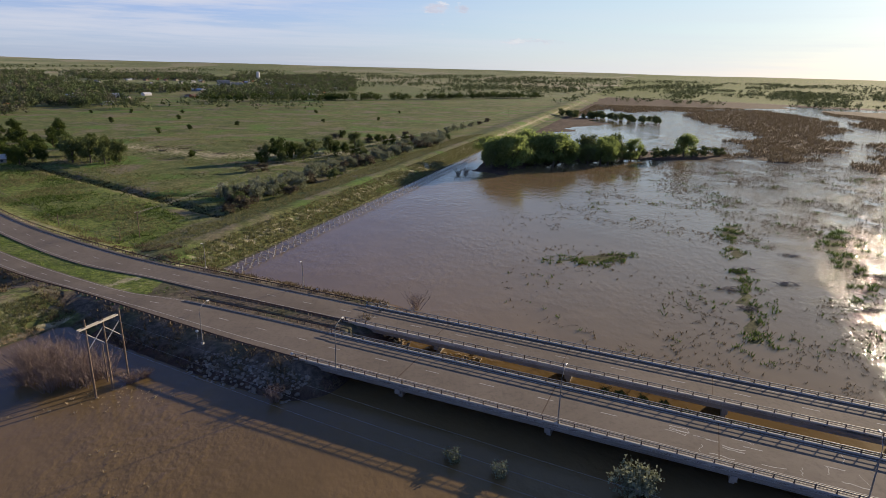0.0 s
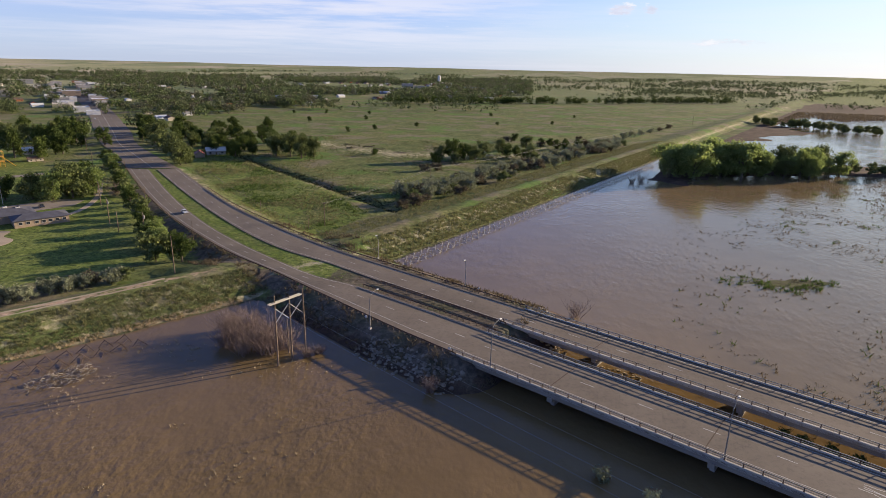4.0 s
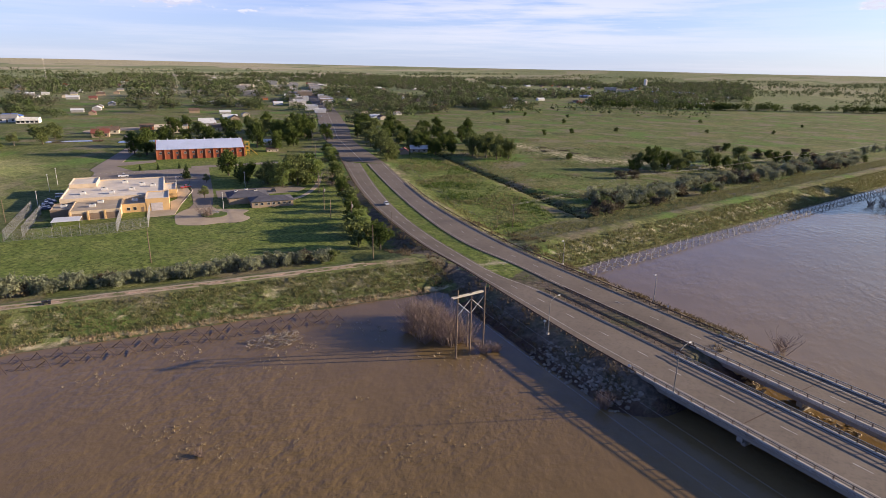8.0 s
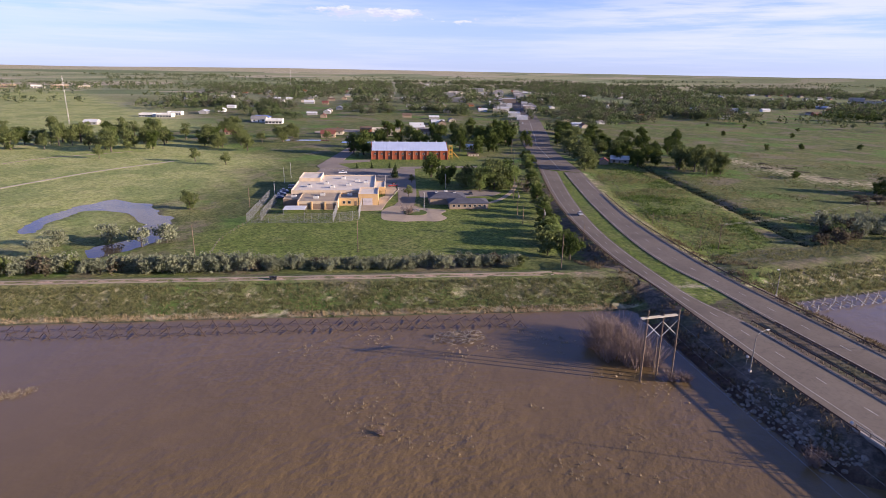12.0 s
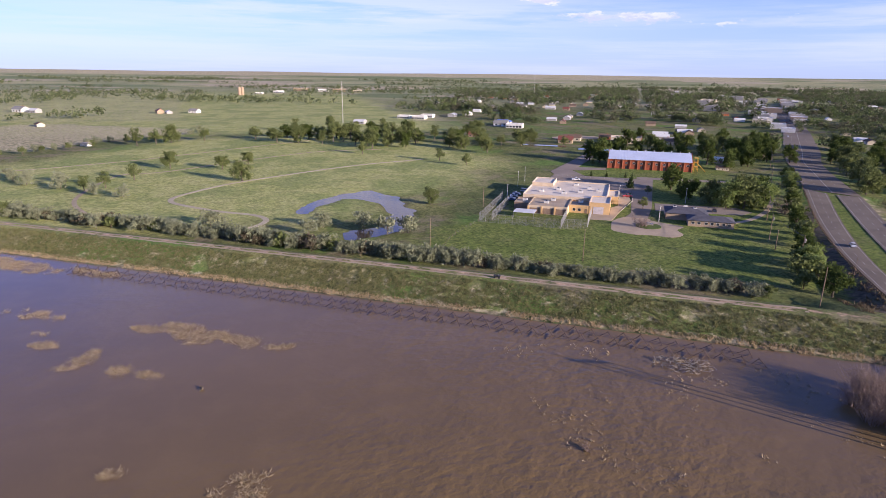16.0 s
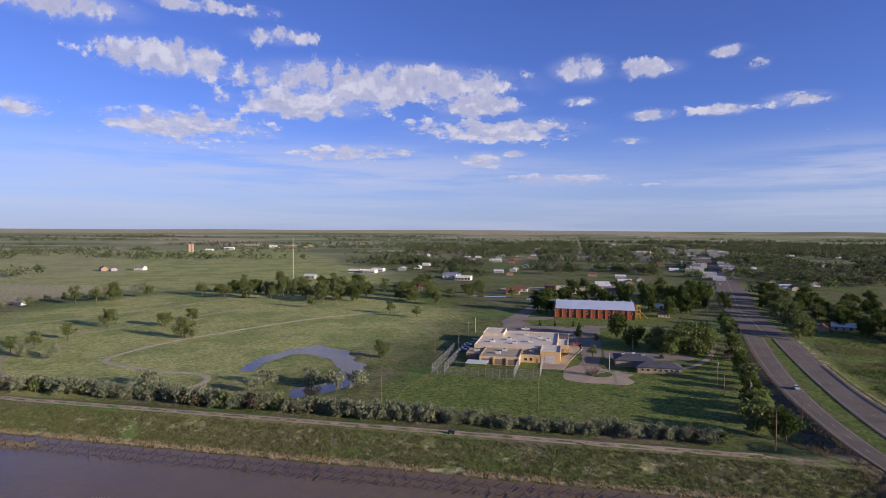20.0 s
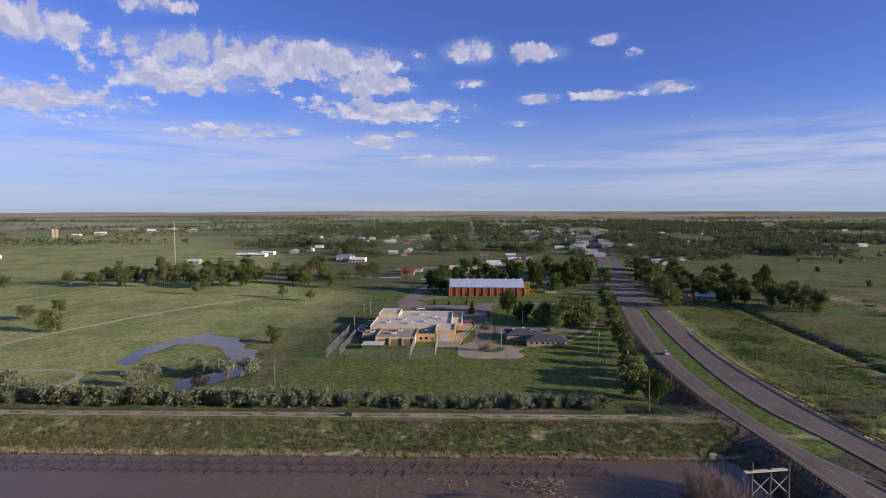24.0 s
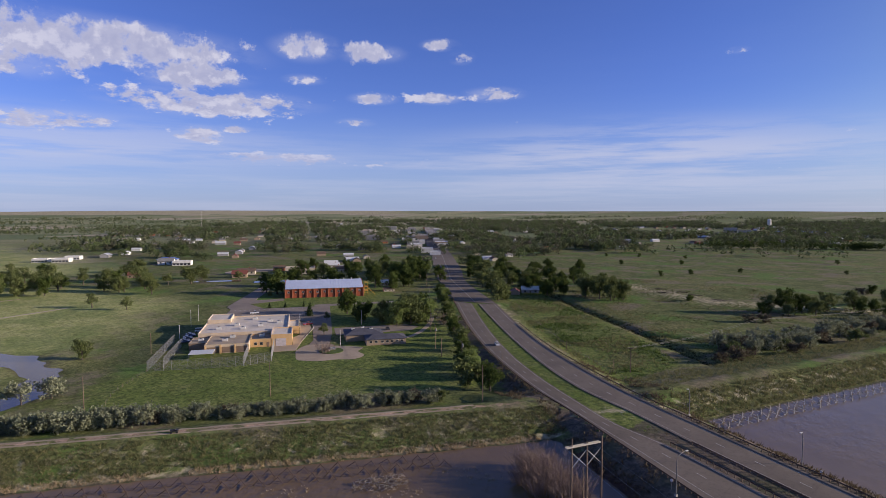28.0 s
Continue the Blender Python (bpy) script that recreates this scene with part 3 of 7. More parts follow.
def river_side(x, y):
    """Distance from the levee's crest line, positive towards the river."""
    return np.maximum(0.847 * x - 0.531 * y + 172.0, 0.938 * x - 0.345 * y + 146.0)


def marsh_mask(x, y):
    m = np.full(np.shape(x), -60.0)
    for poly in MARSHES:
        m = np.maximum(m, depth_in(x, y, poly))
    m = m / 30 + (vnoise(x, y, 60, 3) - 0.5) * 1.6 + (vnoise(x, y, 18, 4) - 0.5) * 0.9
    return np.clip(m + 0.6, 0, 1)


def bar_mask(x, y):
    m = np.full(np.shape(x), -60.0)
    for poly in BARS:
        m = np.maximum(m, depth_in(x, y, poly))
    return np.clip(m / 5 + (vnoise(x, y, 9, 5) - 0.5) * 1.6 + (vnoise(x, y, 3.5, 6) - 0.5) * 0.8 + 0.35, 0, 1)


def ground_z(x, y):
    x, y = np.asarray(x, float), np.asarray(y, float)
    n = river_side(x, y)
    r = np.hypot(x, y)
    z = np.interp(np.where((y > 150) & (n < -3.5), -3.5 + (n + 3.5) * 0.58, n), [-17, -3.5, -2.5, 2.5, 3.5, 15, 18.5, 25, 45], [LAND, 4.6, 5.0, 5.0, 4.7, 0.8, 0.0, -0.8, -1.3])
    z = z + (vnoise(x, y, 30, 1) - 0.5) * 0.35 * (n < -20) * np.clip(-depth_in(x, y, LAWN) / 12, 0.1, 1) + (vnoise(x, y, 2.2, 2) - 0.5) * 0.22 * (abs(n) < 24)
    wet = n > np.where(y > 545, 19, 30)
    z = np.where(wet, -1.1 + np.maximum(1.38 * marsh_mask(x, y), 1.12 * bar_mask(x, y)), z)
    isl = np.clip(depth_in(x, y, ISLAND) / 8 + 0.4 + (vnoise(x, y, 14, 8) - 0.5), 0, 1)
    z = np.where(wet, np.maximum(z, -1.1 + 1.7 * isl), z)
    far = np.clip((r - 1350 - 250 * vnoise(x, y, 300, 9)) / 120, 0, 1)
    z = np.where(wet, z * (1 - far) + LAND * far, z)
    # pond and drainage ditch on the dry side
    pond = np.clip(depth_in(x, y, POND) / 3.6 + (vnoise(x, y, 8, 11) - 0.5) * 1.2 - 0.02, 0, 1)
    z = z - 0.5 * pond
    for line, w in ((DITCH, 3.6), (DITCH_B, 4.5)):
        z = z - 2.2 * np.clip(1 - line_distance(x, y, line) / w, 0, 1) ** 0.7 * (n < -16)
    # highway embankment, the main street, and the abutment slope
    out = np.maximum(-depth_in(x, y, CORRIDOR), 0)
    shoulder = np.where(0.42 * x + 0.907 * y > 118, 3.4, 1.6)
    z = np.maximum(z, road_z(x) - 0.22 - np.maximum(out - shoulder, 0) * np.where(x > -70, 0.46, 0.44))
    z = np.where(out < 14, np.minimum(z, road_z(x) - 0.22 + np.maximum(out - 1.6, 0) * 0.35), z)
    street = np.maximum(-depth_in(x, y, MAIN_L + MAIN_R[::-1]), 0)
    z = np.where(street < 3, np.maximum(z, 0.95), np.where(street < 8, np.maximum(z, 0.95 - (street - 3) * 0.13), z))
    # the plain rises to low bluffs far away
    z = z + 40 * np.clip((r - 2300) / 2500, 0, 1) ** 1.6 + 9 * vnoise(x, y, 700, 12) * np.clip((r - 2900) / 900, 0, 1)
    return z


def axis(lo, hi, step, end, growth=1.055):
    core = list(np.arange(lo, hi + 0.1, step))
    for sign, start in ((1, core[-1]), (-1, core[0])):
        p, w, extra = start, step, []
        while abs(p) < end:
            w *= growth
            p += sign * w
            extra.append(p)
        core = core + extra if sign > 0 else extra[::-1] + core
    return np.array(core)


gx, gy = axis(-390, 270, 3.0, 4900), axis(-130, 860, 3.0, 4900)
X, Y = np.meshgrid(gx, gy)
Z = ground_z(X, Y)
nx, ny = len(gx), len(gy)
idx = np.arange(nx * ny).reshape(ny, nx)
quads = np.stack([idx[:-1, :-1], idx[:-1, 1:], idx[1:, 1:], idx[1:, :-1]], -1).reshape(-1, 4)
ground_mesh = bpy.data.meshes.new("ground")
ground_mesh.vertices.add(nx * ny)
ground_mesh.vertices.foreach_set("co", np.stack([X, Y, Z], -1).astype(np.float32).ravel())
ground_mesh.loops.add(len(quads) * 4)
ground_mesh.loops.foreach_set("vertex_index", quads.astype(np.int32).ravel())
ground_mesh.polygons.add(len(quads))
ground_mesh.polygons.foreach_set("loop_start", np.arange(0, len(quads) * 4, 4, dtype=np.int32))
ground_mesh.polygons.foreach_set("use_smooth", np.ones(len(quads), bool))
ground_mesh.update(calc_edges=True)
N = river_side(X, Y)
R = np.hypot(X, Y)
zones = {
    "plots": (1 - 0.5 * np.clip((36 - np.degrees(np.arctan2(-X, Y))) / 10, 0, 1)) * np.maximum(np.clip((R - 1100) / 500, 0, 1), np.clip((-X - 640) / 120, 0, 1) * np.clip((260 - Y) / 80, 0, 1)) * (1 - np.clip((N - 20) / 60, 0, 1) * np.clip((1900 - R) / 300, 0, 1)),
    "lush": np.maximum.reduce([
        np.clip(depth_in(X, Y, LAWN) / 14 + 0.5, 0, 1) * 0.85,
        np.clip(1 - abs(line_distance(X, Y, [tuple(q) for q in (np.array(NEAR_R[:6]) + np.array(FAR_L[:6])) / 2]) - 0) / 9, 0, 1),
        0.40 * np.clip(1 - abs(N - 8) / 9, 0, 1) * (Y < 150),
        np.clip(bar_mask(X, Y) * 1.2, 0, 1) * (N > 30) * (Y > 105),
        # far sunward bank: the darker green paints in its backlit shade
        0.62 * (N > 0) * np.clip((R - 1450) / 300, 0, 1),
        0.36 * np.clip((R - 1150) / 250, 0, 1) * np.clip((36 - np.degrees(np.arctan2(-X, Y))) / 10, 0, 1),
        0.80 * np.clip(depth_in(X, Y, TRIANGLE) / 8 + 0.5, 0, 1)]),
    "dry": np.maximum.reduce([
        0.40 * np.clip(1.4 - abs(N - 9) / 8, 0, 1) * (Y < 150),
        0.55 * np.clip(1 - abs(N - 10) / 10, 0, 1) * (Y > 150) * (R < 1400),
        np.where(Y < 150, 0.75, 0.5) * np.clip(1 - abs(N - 17) / 3.4, 0, 1),
        0.55 * np.clip(1 - line_distance(X, Y, [(-240, 470), (-150, 430), (-60, 460)]) / 50, 0, 1),
        0.52 * np.clip(1 - line_distance(X, Y, FAR_R) / 12, 0, 1),
        0.66 * np.clip((R - 3800) / 300, 0, 1) * np.clip((np.degrees(np.arctan2(-X, Y)) - 38) / 14, 0, 1),
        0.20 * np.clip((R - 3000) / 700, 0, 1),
        0.45 * np.clip(depth_in(X, Y, PALE_FIELD) / 60 + 0.5, 0, 1),
        0.56 * np.clip(depth_in(X, Y, DIRT_LOT) / 25 + 0.4, 0, 1)]),
    "marsh": np.clip(np.where(N > 30, 1.0, 0.0) * (1 - np.clip((R - 1500) / 300, 0, 1)) * (1 - bar_mask(X, Y) * (Y > 105)), 0, 1),
    "bank": np.clip(1 - np.maximum(-depth_in(X, Y, CORRIDOR), 0) / 15, 0, 1) * np.clip((-depth_in(X, Y, CORRIDOR) > 0) * (line_distance(X, Y, NEAR_L) < 18) + (X > -78) * 0.8, 0, 1) * (X > -230),
    # fairway and western plain that carry the painted front-lit brightness
    "fair_lit": np.maximum(np.clip(depth_in(X, Y, FAIRWAY) / 70 + 0.5, 0, 1), 0.80 * np.clip((-X - 620) / 80, 0, 1) * np.clip((250 - Y) / 80, 0, 1) * np.clip((2200 - R) / 600, 0, 1)),
    "soil": np.maximum.reduce([
        0.66 * np.clip(1 - abs(N) / 3.2, 0, 1) * np.where(Y < 150, 1.0, 0.55)]),
    "wet": np.maximum(np.clip((0.35 - Z) / 0.4, 0, 1) * (N > 16), np.clip(1 - abs(Z + 0.05) / 0.2, 0, 1) * (N < 0)) * 0.85,
}
for key, values in zones.items():
    ground_mesh.attributes.new(key, "FLOAT", "POINT").data.foreach_set("value", np.clip(values, 0, 1).astype(np.float32).ravel())
ground = part("ground", ground_mesh, M["ground"])
tagged(ground, "flat river plain of grass, bare soil and brown marsh", "ground", kind="structure")

# flood water: one level sheet that the land rises out of
LEVEE_W, LEVEE_E, CORNER = (-1129, -1477, 0), (567, 1965, 0), (-88, 183, 0)
river = part("water", mesh_of("water", [LEVEE_W, (-1129, -1900, 0), (1900, -1900, 0), (1900, -760, 0), CORNER], [(0, 1, 2, 3, 4)]), M["river"])
tagged(river, "brown rippled muddy river in flood", "water", kind="structure")
flood = part("water", mesh_of("flood", [CORNER, (1900, -760, 0), (1900, 1965, 0), LEVEE_E], [(0, 1, 2, 3)]), M["flood"])
tagged(flood, "smooth brown flood water over a drowned field", "water", kind="structure")
pond_x, pond_y = [q[0] for q in POND], [q[1] for q in POND]
pond = part("water", mesh_of("pond", [(min(pond_x) - 12, min(pond_y) - 12, 0), (max(pond_x) + 3, min(pond_y) - 12, 0), (max(pond_x) + 3, max(pond_y) + 12, 0),
                                      (min(pond_x) - 12, max(pond_y) + 12, 0)], [(0, 1, 2, 3)]), M["pond"], at=pose(0, 0, 0.07))
tagged(pond, "shallow blue-grey rain pond on the green park lawn", "water", kind="structure")

# ---------------------------------------------------------------- roads
def pair_line(left, right, step=3.0):
    """The two edges of a strip, sampled side by side."""
    a, b = smooth_line(left, 1.0), smooth_line(right, 1.0)
    n = int(max(np.linalg.norm(np.diff(a, axis=0), axis=1).sum(), 1) / step) + 2
    t = np.linspace(0, 1, n)
    pick = lambda q: np.stack([np.interp(t * (len(q) - 1), np.arange(len(q)), q[:, k]) for k in range(2)], 1)
    return pick(a), pick(b)


def strip(name, left, right, z, material, label, category, thick=0.3):
    a, b = pair_line(left, right)
    verts, faces = [], []
    for p, q in zip(a, b):
        for k, (w, down) in enumerate(((0, thick), (0, 0), (0.5, -0.06), (1, 0), (1, thick))):
            m = p + (q - p) * w
            verts.append((m[0], m[1], float(z(m[0])) - down))
    for i in range(len(a) - 1):
        for k in range(4):
            o = i * 5 + k
            faces.append((o, o + 5, o + 6, o + 1))
    ob = part(name, mesh_of(name, verts, faces), material)
    return tagged(ob, label, category, kind="structure"), a, b


def stripes(host, a, b, w, z, width, dash=None, name="lane_line"):
    """Painted lines along a strip at the share w of its width."""
    mid = a + (b - a) * w
    run = smooth_line([tuple(q) for q in mid], 1.0)
    side = np.gradient(run, axis=0)
    side = np.stack([-side[:, 1], side[:, 0]], 1) / np.linalg.norm(side, axis=1)[:, None]
    spans = [(0, len(run) - 1)] if dash is None else [(i, min(i + dash[0], len(run) - 1)) for i in range(2, len(run) - 4, dash[1])]
    for i0, i1 in spans:
        verts, faces = [], []
        for i in range(i0, i1 + 1):
            for e in (-0.5, 0.5):
                p = run[i] + side[i] * e * width
                verts.append((p[0], p[1], float(z(p[0])) + 0.012 + 0.06 * (1 - abs(2 * w - 1))))
        for i in range(i1 - i0):
            faces.append((2 * i, 2 * i + 1, 2 * i + 3, 2 * i + 2))
        part(name, mesh_of(name, verts, faces), M["paint"], host)


near_road, nl, nr = strip("road", NEAR_L, NEAR_R, road_z, M["asphalt"], "worn grey asphalt carriageway with dashed white lane lines", "road")
far_road, fl, fr = strip("road", FAR_L, FAR_R, road_z, M["asphalt"], "grey asphalt carriageway beside the flooded field", "road")
main_road, ml, mr = strip("road", MAIN_L, MAIN_R, road_z, M["asphalt"], "wide asphalt main street leading into the town", "road")
for host, a, b, edge in ((near_road, nl, nr, (0.16, 0.92)), (far_road, fl, fr, (0.08, 0.84))):
    stripes(host, a, b, sum(edge) / 2, road_z, 0.16, (3, 12))
    for w in edge:
        stripes(host, a, b, w, road_z, 0.13, None, "edge_line")
for w in (0.27, 0.73):
    stripes(main_road, ml, mr, w, road_z, 0.16, (3, 12))
stripes(main_road, ml, mr, 0.5, road_z, 0.25, None, "edge_line")

# ---------------------------------------------------------------- bridges
DECK = 4.2


def bridge_xy(run, side):
    p = BRIDGE_DIR * run + BRIDGE_SIDE * side
    return float(p[0]), float(p[1])


BRIDGE_AT = Matrix.Rotation(math.atan2(BRIDGE_DIR[1], BRIDGE_DIR[0]), 4, "Z")   # local x along the bridge, y across


def build_bridge(x0, x1, y0, y1, label, lamps):
    length = x1 - x0
    host = thing("road_bridge", Matrix.Translation(BRIDGE_AT.to_3x3() @ Vector((x0, y0, 0))) @ BRIDGE_AT, label, "bridge", "twin highway bridges")
    w = y1 - y0
    part("deck", boxes((0, 0, DECK - 0.45, length, w, DECK - 0.02)), M["asphalt"], host)
    for y in (0.0, w - 0.42):
        part("kerb", boxes((0, y, DECK - 0.52, length, y + 0.42, DECK + 0.30), bevel=0.04), M["pale_concrete"], host, "pale concrete kerb")
    for k in range(5):
        y = 1.0 + (w - 2.6) * k / 4
        part("girder", boxes((0, y, DECK - 1.75, length, y + 0.6, DECK - 0.45), (0, y - 0.15, DECK - 1.85, length, y + 0.75, DECK - 1.7)), M["concrete"], host)
    pier = boxes((-0.6, 0.9, DECK - 2.9, 0.6, w - 0.9, DECK - 1.85), (-0.45, 2.4, -3, 0.45, w - 2.4, DECK - 2.6), bevel=0.06)
    me = bpy.data.meshes.new("pier")
    pier.to_mesh(me), pier.free()
    x = 25.2
    while x < length:
        part("pier", me, M["concrete"], host, at=pose(x, 0, 0))
        x += 31.4
    post = bpy.data.meshes.new("rail_post")
    bm = boxes((-0.08, -0.10, 0, 0.08, 0.10, 0.82), (-0.15, -0.15, 0, 0.15, 0.15, 0.05))
    bm.to_mesh(post), bm.free()
    for y in (0.21, w - 0.21):
        rail = part("railing", boxes((0, y - 0.07, DECK + 0.95, length, y + 0.07, DECK + 1.12), (0, y - 0.05, DECK + 0.60, length, y + 0.05, DECK + 0.70), bevel=0.015), M["steel"], host, "dull steel bridge railing")
        for i in range(int(length / 2.9) + 1):
            part("rail_post", post, M["rust"], rail, at=pose(0.6 + i * 2.9, y, DECK + 0.28))
    # expansion joints and lane paint
    for i in range(1, int(length / 30.5) + 1):
        part("joint", boxes((i * 30.5 - 6.1, 0.45, DECK - 0.018, i * 30.5 - 5.9, w - 0.45, DECK - 0.008)), M["rust"], host)
    return host, w


near_bridge, near_w = build_bridge(-75.4, 200.0, 95.0, 109.4, "concrete girder road bridge with steel railings over flood water", ())
far_bridge, far_w = build_bridge(-76.4, 200.0, 116.7, 128.2, "parallel concrete girder bridge beside the flooded field", ())
seal = random.Random(41)
for k in range(20):
    x, y = seal.uniform(76, 118), seal.uniform(1.6, 10.5)
    pts, along = [(x, y)], seal.random() < 0.6
    for i in range(5):
        x, y = x + (seal.uniform(0.3, 1.0) if along else seal.uniform(-0.4, 0.4)), y + (seal.uniform(-0.25, 0.25) if along else seal.uniform(0.3, 0.7))
        pts.append((x, min(y, 13.2)))
    bm = bmesh.new()
    w = seal.uniform(0.05, 0.10)
    lo = [bm.verts.new((p, q - (w if along else 0), DECK - 0.012)) for p, q in pts]
    hi = [bm.verts.new((p + (0 if along else w), q + (w if along else 0), DECK - 0.012)) for p, q in pts]
    for i in range(5):
        bm.faces.new((lo[i], lo[i + 1], hi[i + 1], hi[i]))
    part("crack_seal", bm, M["paint"], near_bridge, "pale crack sealing on the deck")
for host, lines, mid in ((near_bridge, (2.4, 13.3), 7.85), (far_bridge, (0.95, 9.6), 5.3)):
    for y in lines:
        part("edge_line", boxes((0, y - 0.07, DECK - 0.018, 273, y + 0.07, DECK - 0.010)), M["paint"], host)
    dash = bpy.data.meshes.new("lane_line")
    bm = boxes((0, -0.08, 0, 3.05, 0.08, 0.01))
    bm.to_mesh(dash), bm.free()
    for i in range(22):
        part("lane_line", dash, M["paint"], host, at=pose(4 + i * 12.2, mid, DECK - 0.018))

# ---------------------------------------------------------------- plants
def leaf_cloud(seed, lobes, count, size, flat=0.5):
    """Leaf clumps spread over the outer part of several lobes (x, y, z, rx, ry, rz)."""
    rng = np.random.RandomState(seed)
    lobes = np.array(lobes, float)
    weight = (lobes[:, 3] * lobes[:, 4] + lobes[:, 4] * lobes[:, 5] + lobes[:, 3] * lobes[:, 5])
    pick = rng.choice(len(lobes), count, p=weight / weight.sum())
    u = rng.normal(size=(count, 3))
    u /= np.linalg.norm(u, axis=1)[:, None]
    rad = np.abs(rng.normal(0.78, 0.34, count))
    c = lobes[pick, :3] + u * lobes[pick, 3:] * rad[:, None]
    n = u * flat + rng.normal(size=(count, 3)) * 0.6
    n /= np.linalg.norm(n, axis=1)[:, None]
    a = np.cross(n, rng.normal(size=(count, 3)))
    a /= np.linalg.norm(a, axis=1)[:, None]
    b = np.cross(n, a)
    s = size * (0.5 + 1.0 * rng.rand(count) ** 1.5)[:, None]
    verts = np.stack([c - a * s - n * s * 0.25, c + a * s * 0.8 - b * s * 0.5, c + b * s], 1).reshape(-1, 3)
    verts[:, 2] = np.maximum(verts[:, 2], 0.05)
    return verts, np.arange(count * 3).reshape(-1, 3)


def trunk_mesh(seed, height, radius, limbs, reach):
    rng = random.Random(seed)
    bm = bmesh.new()
    lean = rng.uniform(-0.4, 0.4)
    tube([(0, 0, -0.3), (0.05, 0, height * 0.25), (lean * 0.5, 0.1, height * 0.55), (lean, 0.2, height * 0.85)], [radius * 1.3, radius, radius * 0.7, radius * 0.25], 6, bm)
    for i in range(limbs):
        a = 2 * math.pi * (i + rng.random() * 0.6) / limbs
        h0, h1 = height * rng.uniform(0.25, 0.5), height * rng.uniform(0.55, 0.85)
        r = reach * rng.uniform(0.5, 0.8)
        tube([(lean * 0.4, 0.05, h0), (r * 0.5 * math.cos(a), r * 0.5 * math.sin(a), (h0 + h1) * 0.5), (r * math.cos(a), r * math.sin(a), h1)], [radius * 0.5, radius * 0.33, radius * 0.1], 5, bm)
    me = bpy.data.meshes.new("trunk")
    bm.to_mesh(me), bm.free()
    return me


def round_lobes(seed, height, width, count, low=0.35):
    rng = random.Random(seed)
    out = [(0, 0, height * 0.66, width * 0.27, width * 0.27, height * 0.24)]
    for i in range(count):
        a = 2.4 * i + rng.random() * 0.9
        h = height * (low + (0.92 - low) * rng.random() ** 0.8)
        r = width * rng.uniform(0.10, 0.46) * (1.15 - 0.6 * abs(h / height - 0.55) * 2)
        k = rng.uniform(0.07, 0.20) * width
        out.append((r * math.cos(a), r * math.sin(a), h, k, k * rng.uniform(0.8, 1.1), k * rng.uniform(0.7, 1.0)))
    return out


def crown_mesh(v, f, leaf):
    me = mesh_np("crown", v, f)
    me.materials.append(M[leaf])
    return me


def plant_kind(seed, height, width, lobes, count, size, leaf, trunk_r=0.28, low=0.35, flat=0.5):
    v, f = leaf_cloud(seed, round_lobes(seed, height, width, lobes, low), count, size, flat)
    return trunk_mesh(seed, height * 0.9, trunk_r, 5, width * 0.4), crown_mesh(v, f, leaf)


def juniper_kind(seed, height, width, count):
    lobes = [(0, 0, height * (0.12 + 0.78 * i / 6), width * 0.5 * (1 - i / 7.5), width * 0.5 * (1 - i / 7.5), height * 0.1) for i in range(7)]
    v, f = leaf_cloud(seed, lobes, count, 0.42, 0.8)
    return trunk_mesh(seed, height * 0.8, 0.2, 2, width * 0.2), crown_mesh(v, f, "conifer")


KINDS = {
    "cotton": [plant_kind(s, 11, 11, 24, 3600, 0.36, "leaf", 0.34, 0.15) for s in (1, 2, 3)],
    "bright": [plant_kind(s, 11, 11, 30, 4200, 0.38, "leaf_bright", 0.34, 0.12) for s in (4, 5)],
    "elm": [plant_kind(s, 10, 9.4, 22, 3300, 0.34, "leaf_dark", 0.30, 0.14) for s in (6, 7, 8)],
    "open": [plant_kind(s, 9, 8, 14, 1700, 0.28, "leaf", 0.26, 0.34) for s in (9, 10)],
    "silver": [plant_kind(s, 4.6, 6.4, 14, 1150, 0.25, "leaf_silver", 0.12, 0.06) for s in (11, 12, 13)],
    "scrub": [plant_kind(s, 3.0, 4.6, 10, 650, 0.26, "leaf_brown", 0.1, 0.08) for s in (14, 15)],
    "green_bush": [plant_kind(s, 3.2, 4.4, 10, 750, 0.27, "leaf", 0.1, 0.08) for s in (16, 17)],
    "juniper": [juniper_kind(s, 7.5, 3.6, 520) for s in (18, 19)],
}
LABELS = {
    "cotton": ("broad green cottonwood tree on the grass", "tree"), "bright": ("fresh green leafy tree in full sun", "tree"),
    "elm": ("dark green dense shade tree", "tree"), "open": ("thin park tree with a loose green crown", "tree"),
    "silver": ("silvery olive shrub beside the levee", "shrub"), "scrub": ("low brown scrub bush with dry twigs", "shrub"),
    "green_bush": ("small rounded green bush", "shrub"), "juniper": ("narrow dark juniper tree", "tree"),
}
plant_rng = random.Random(77)


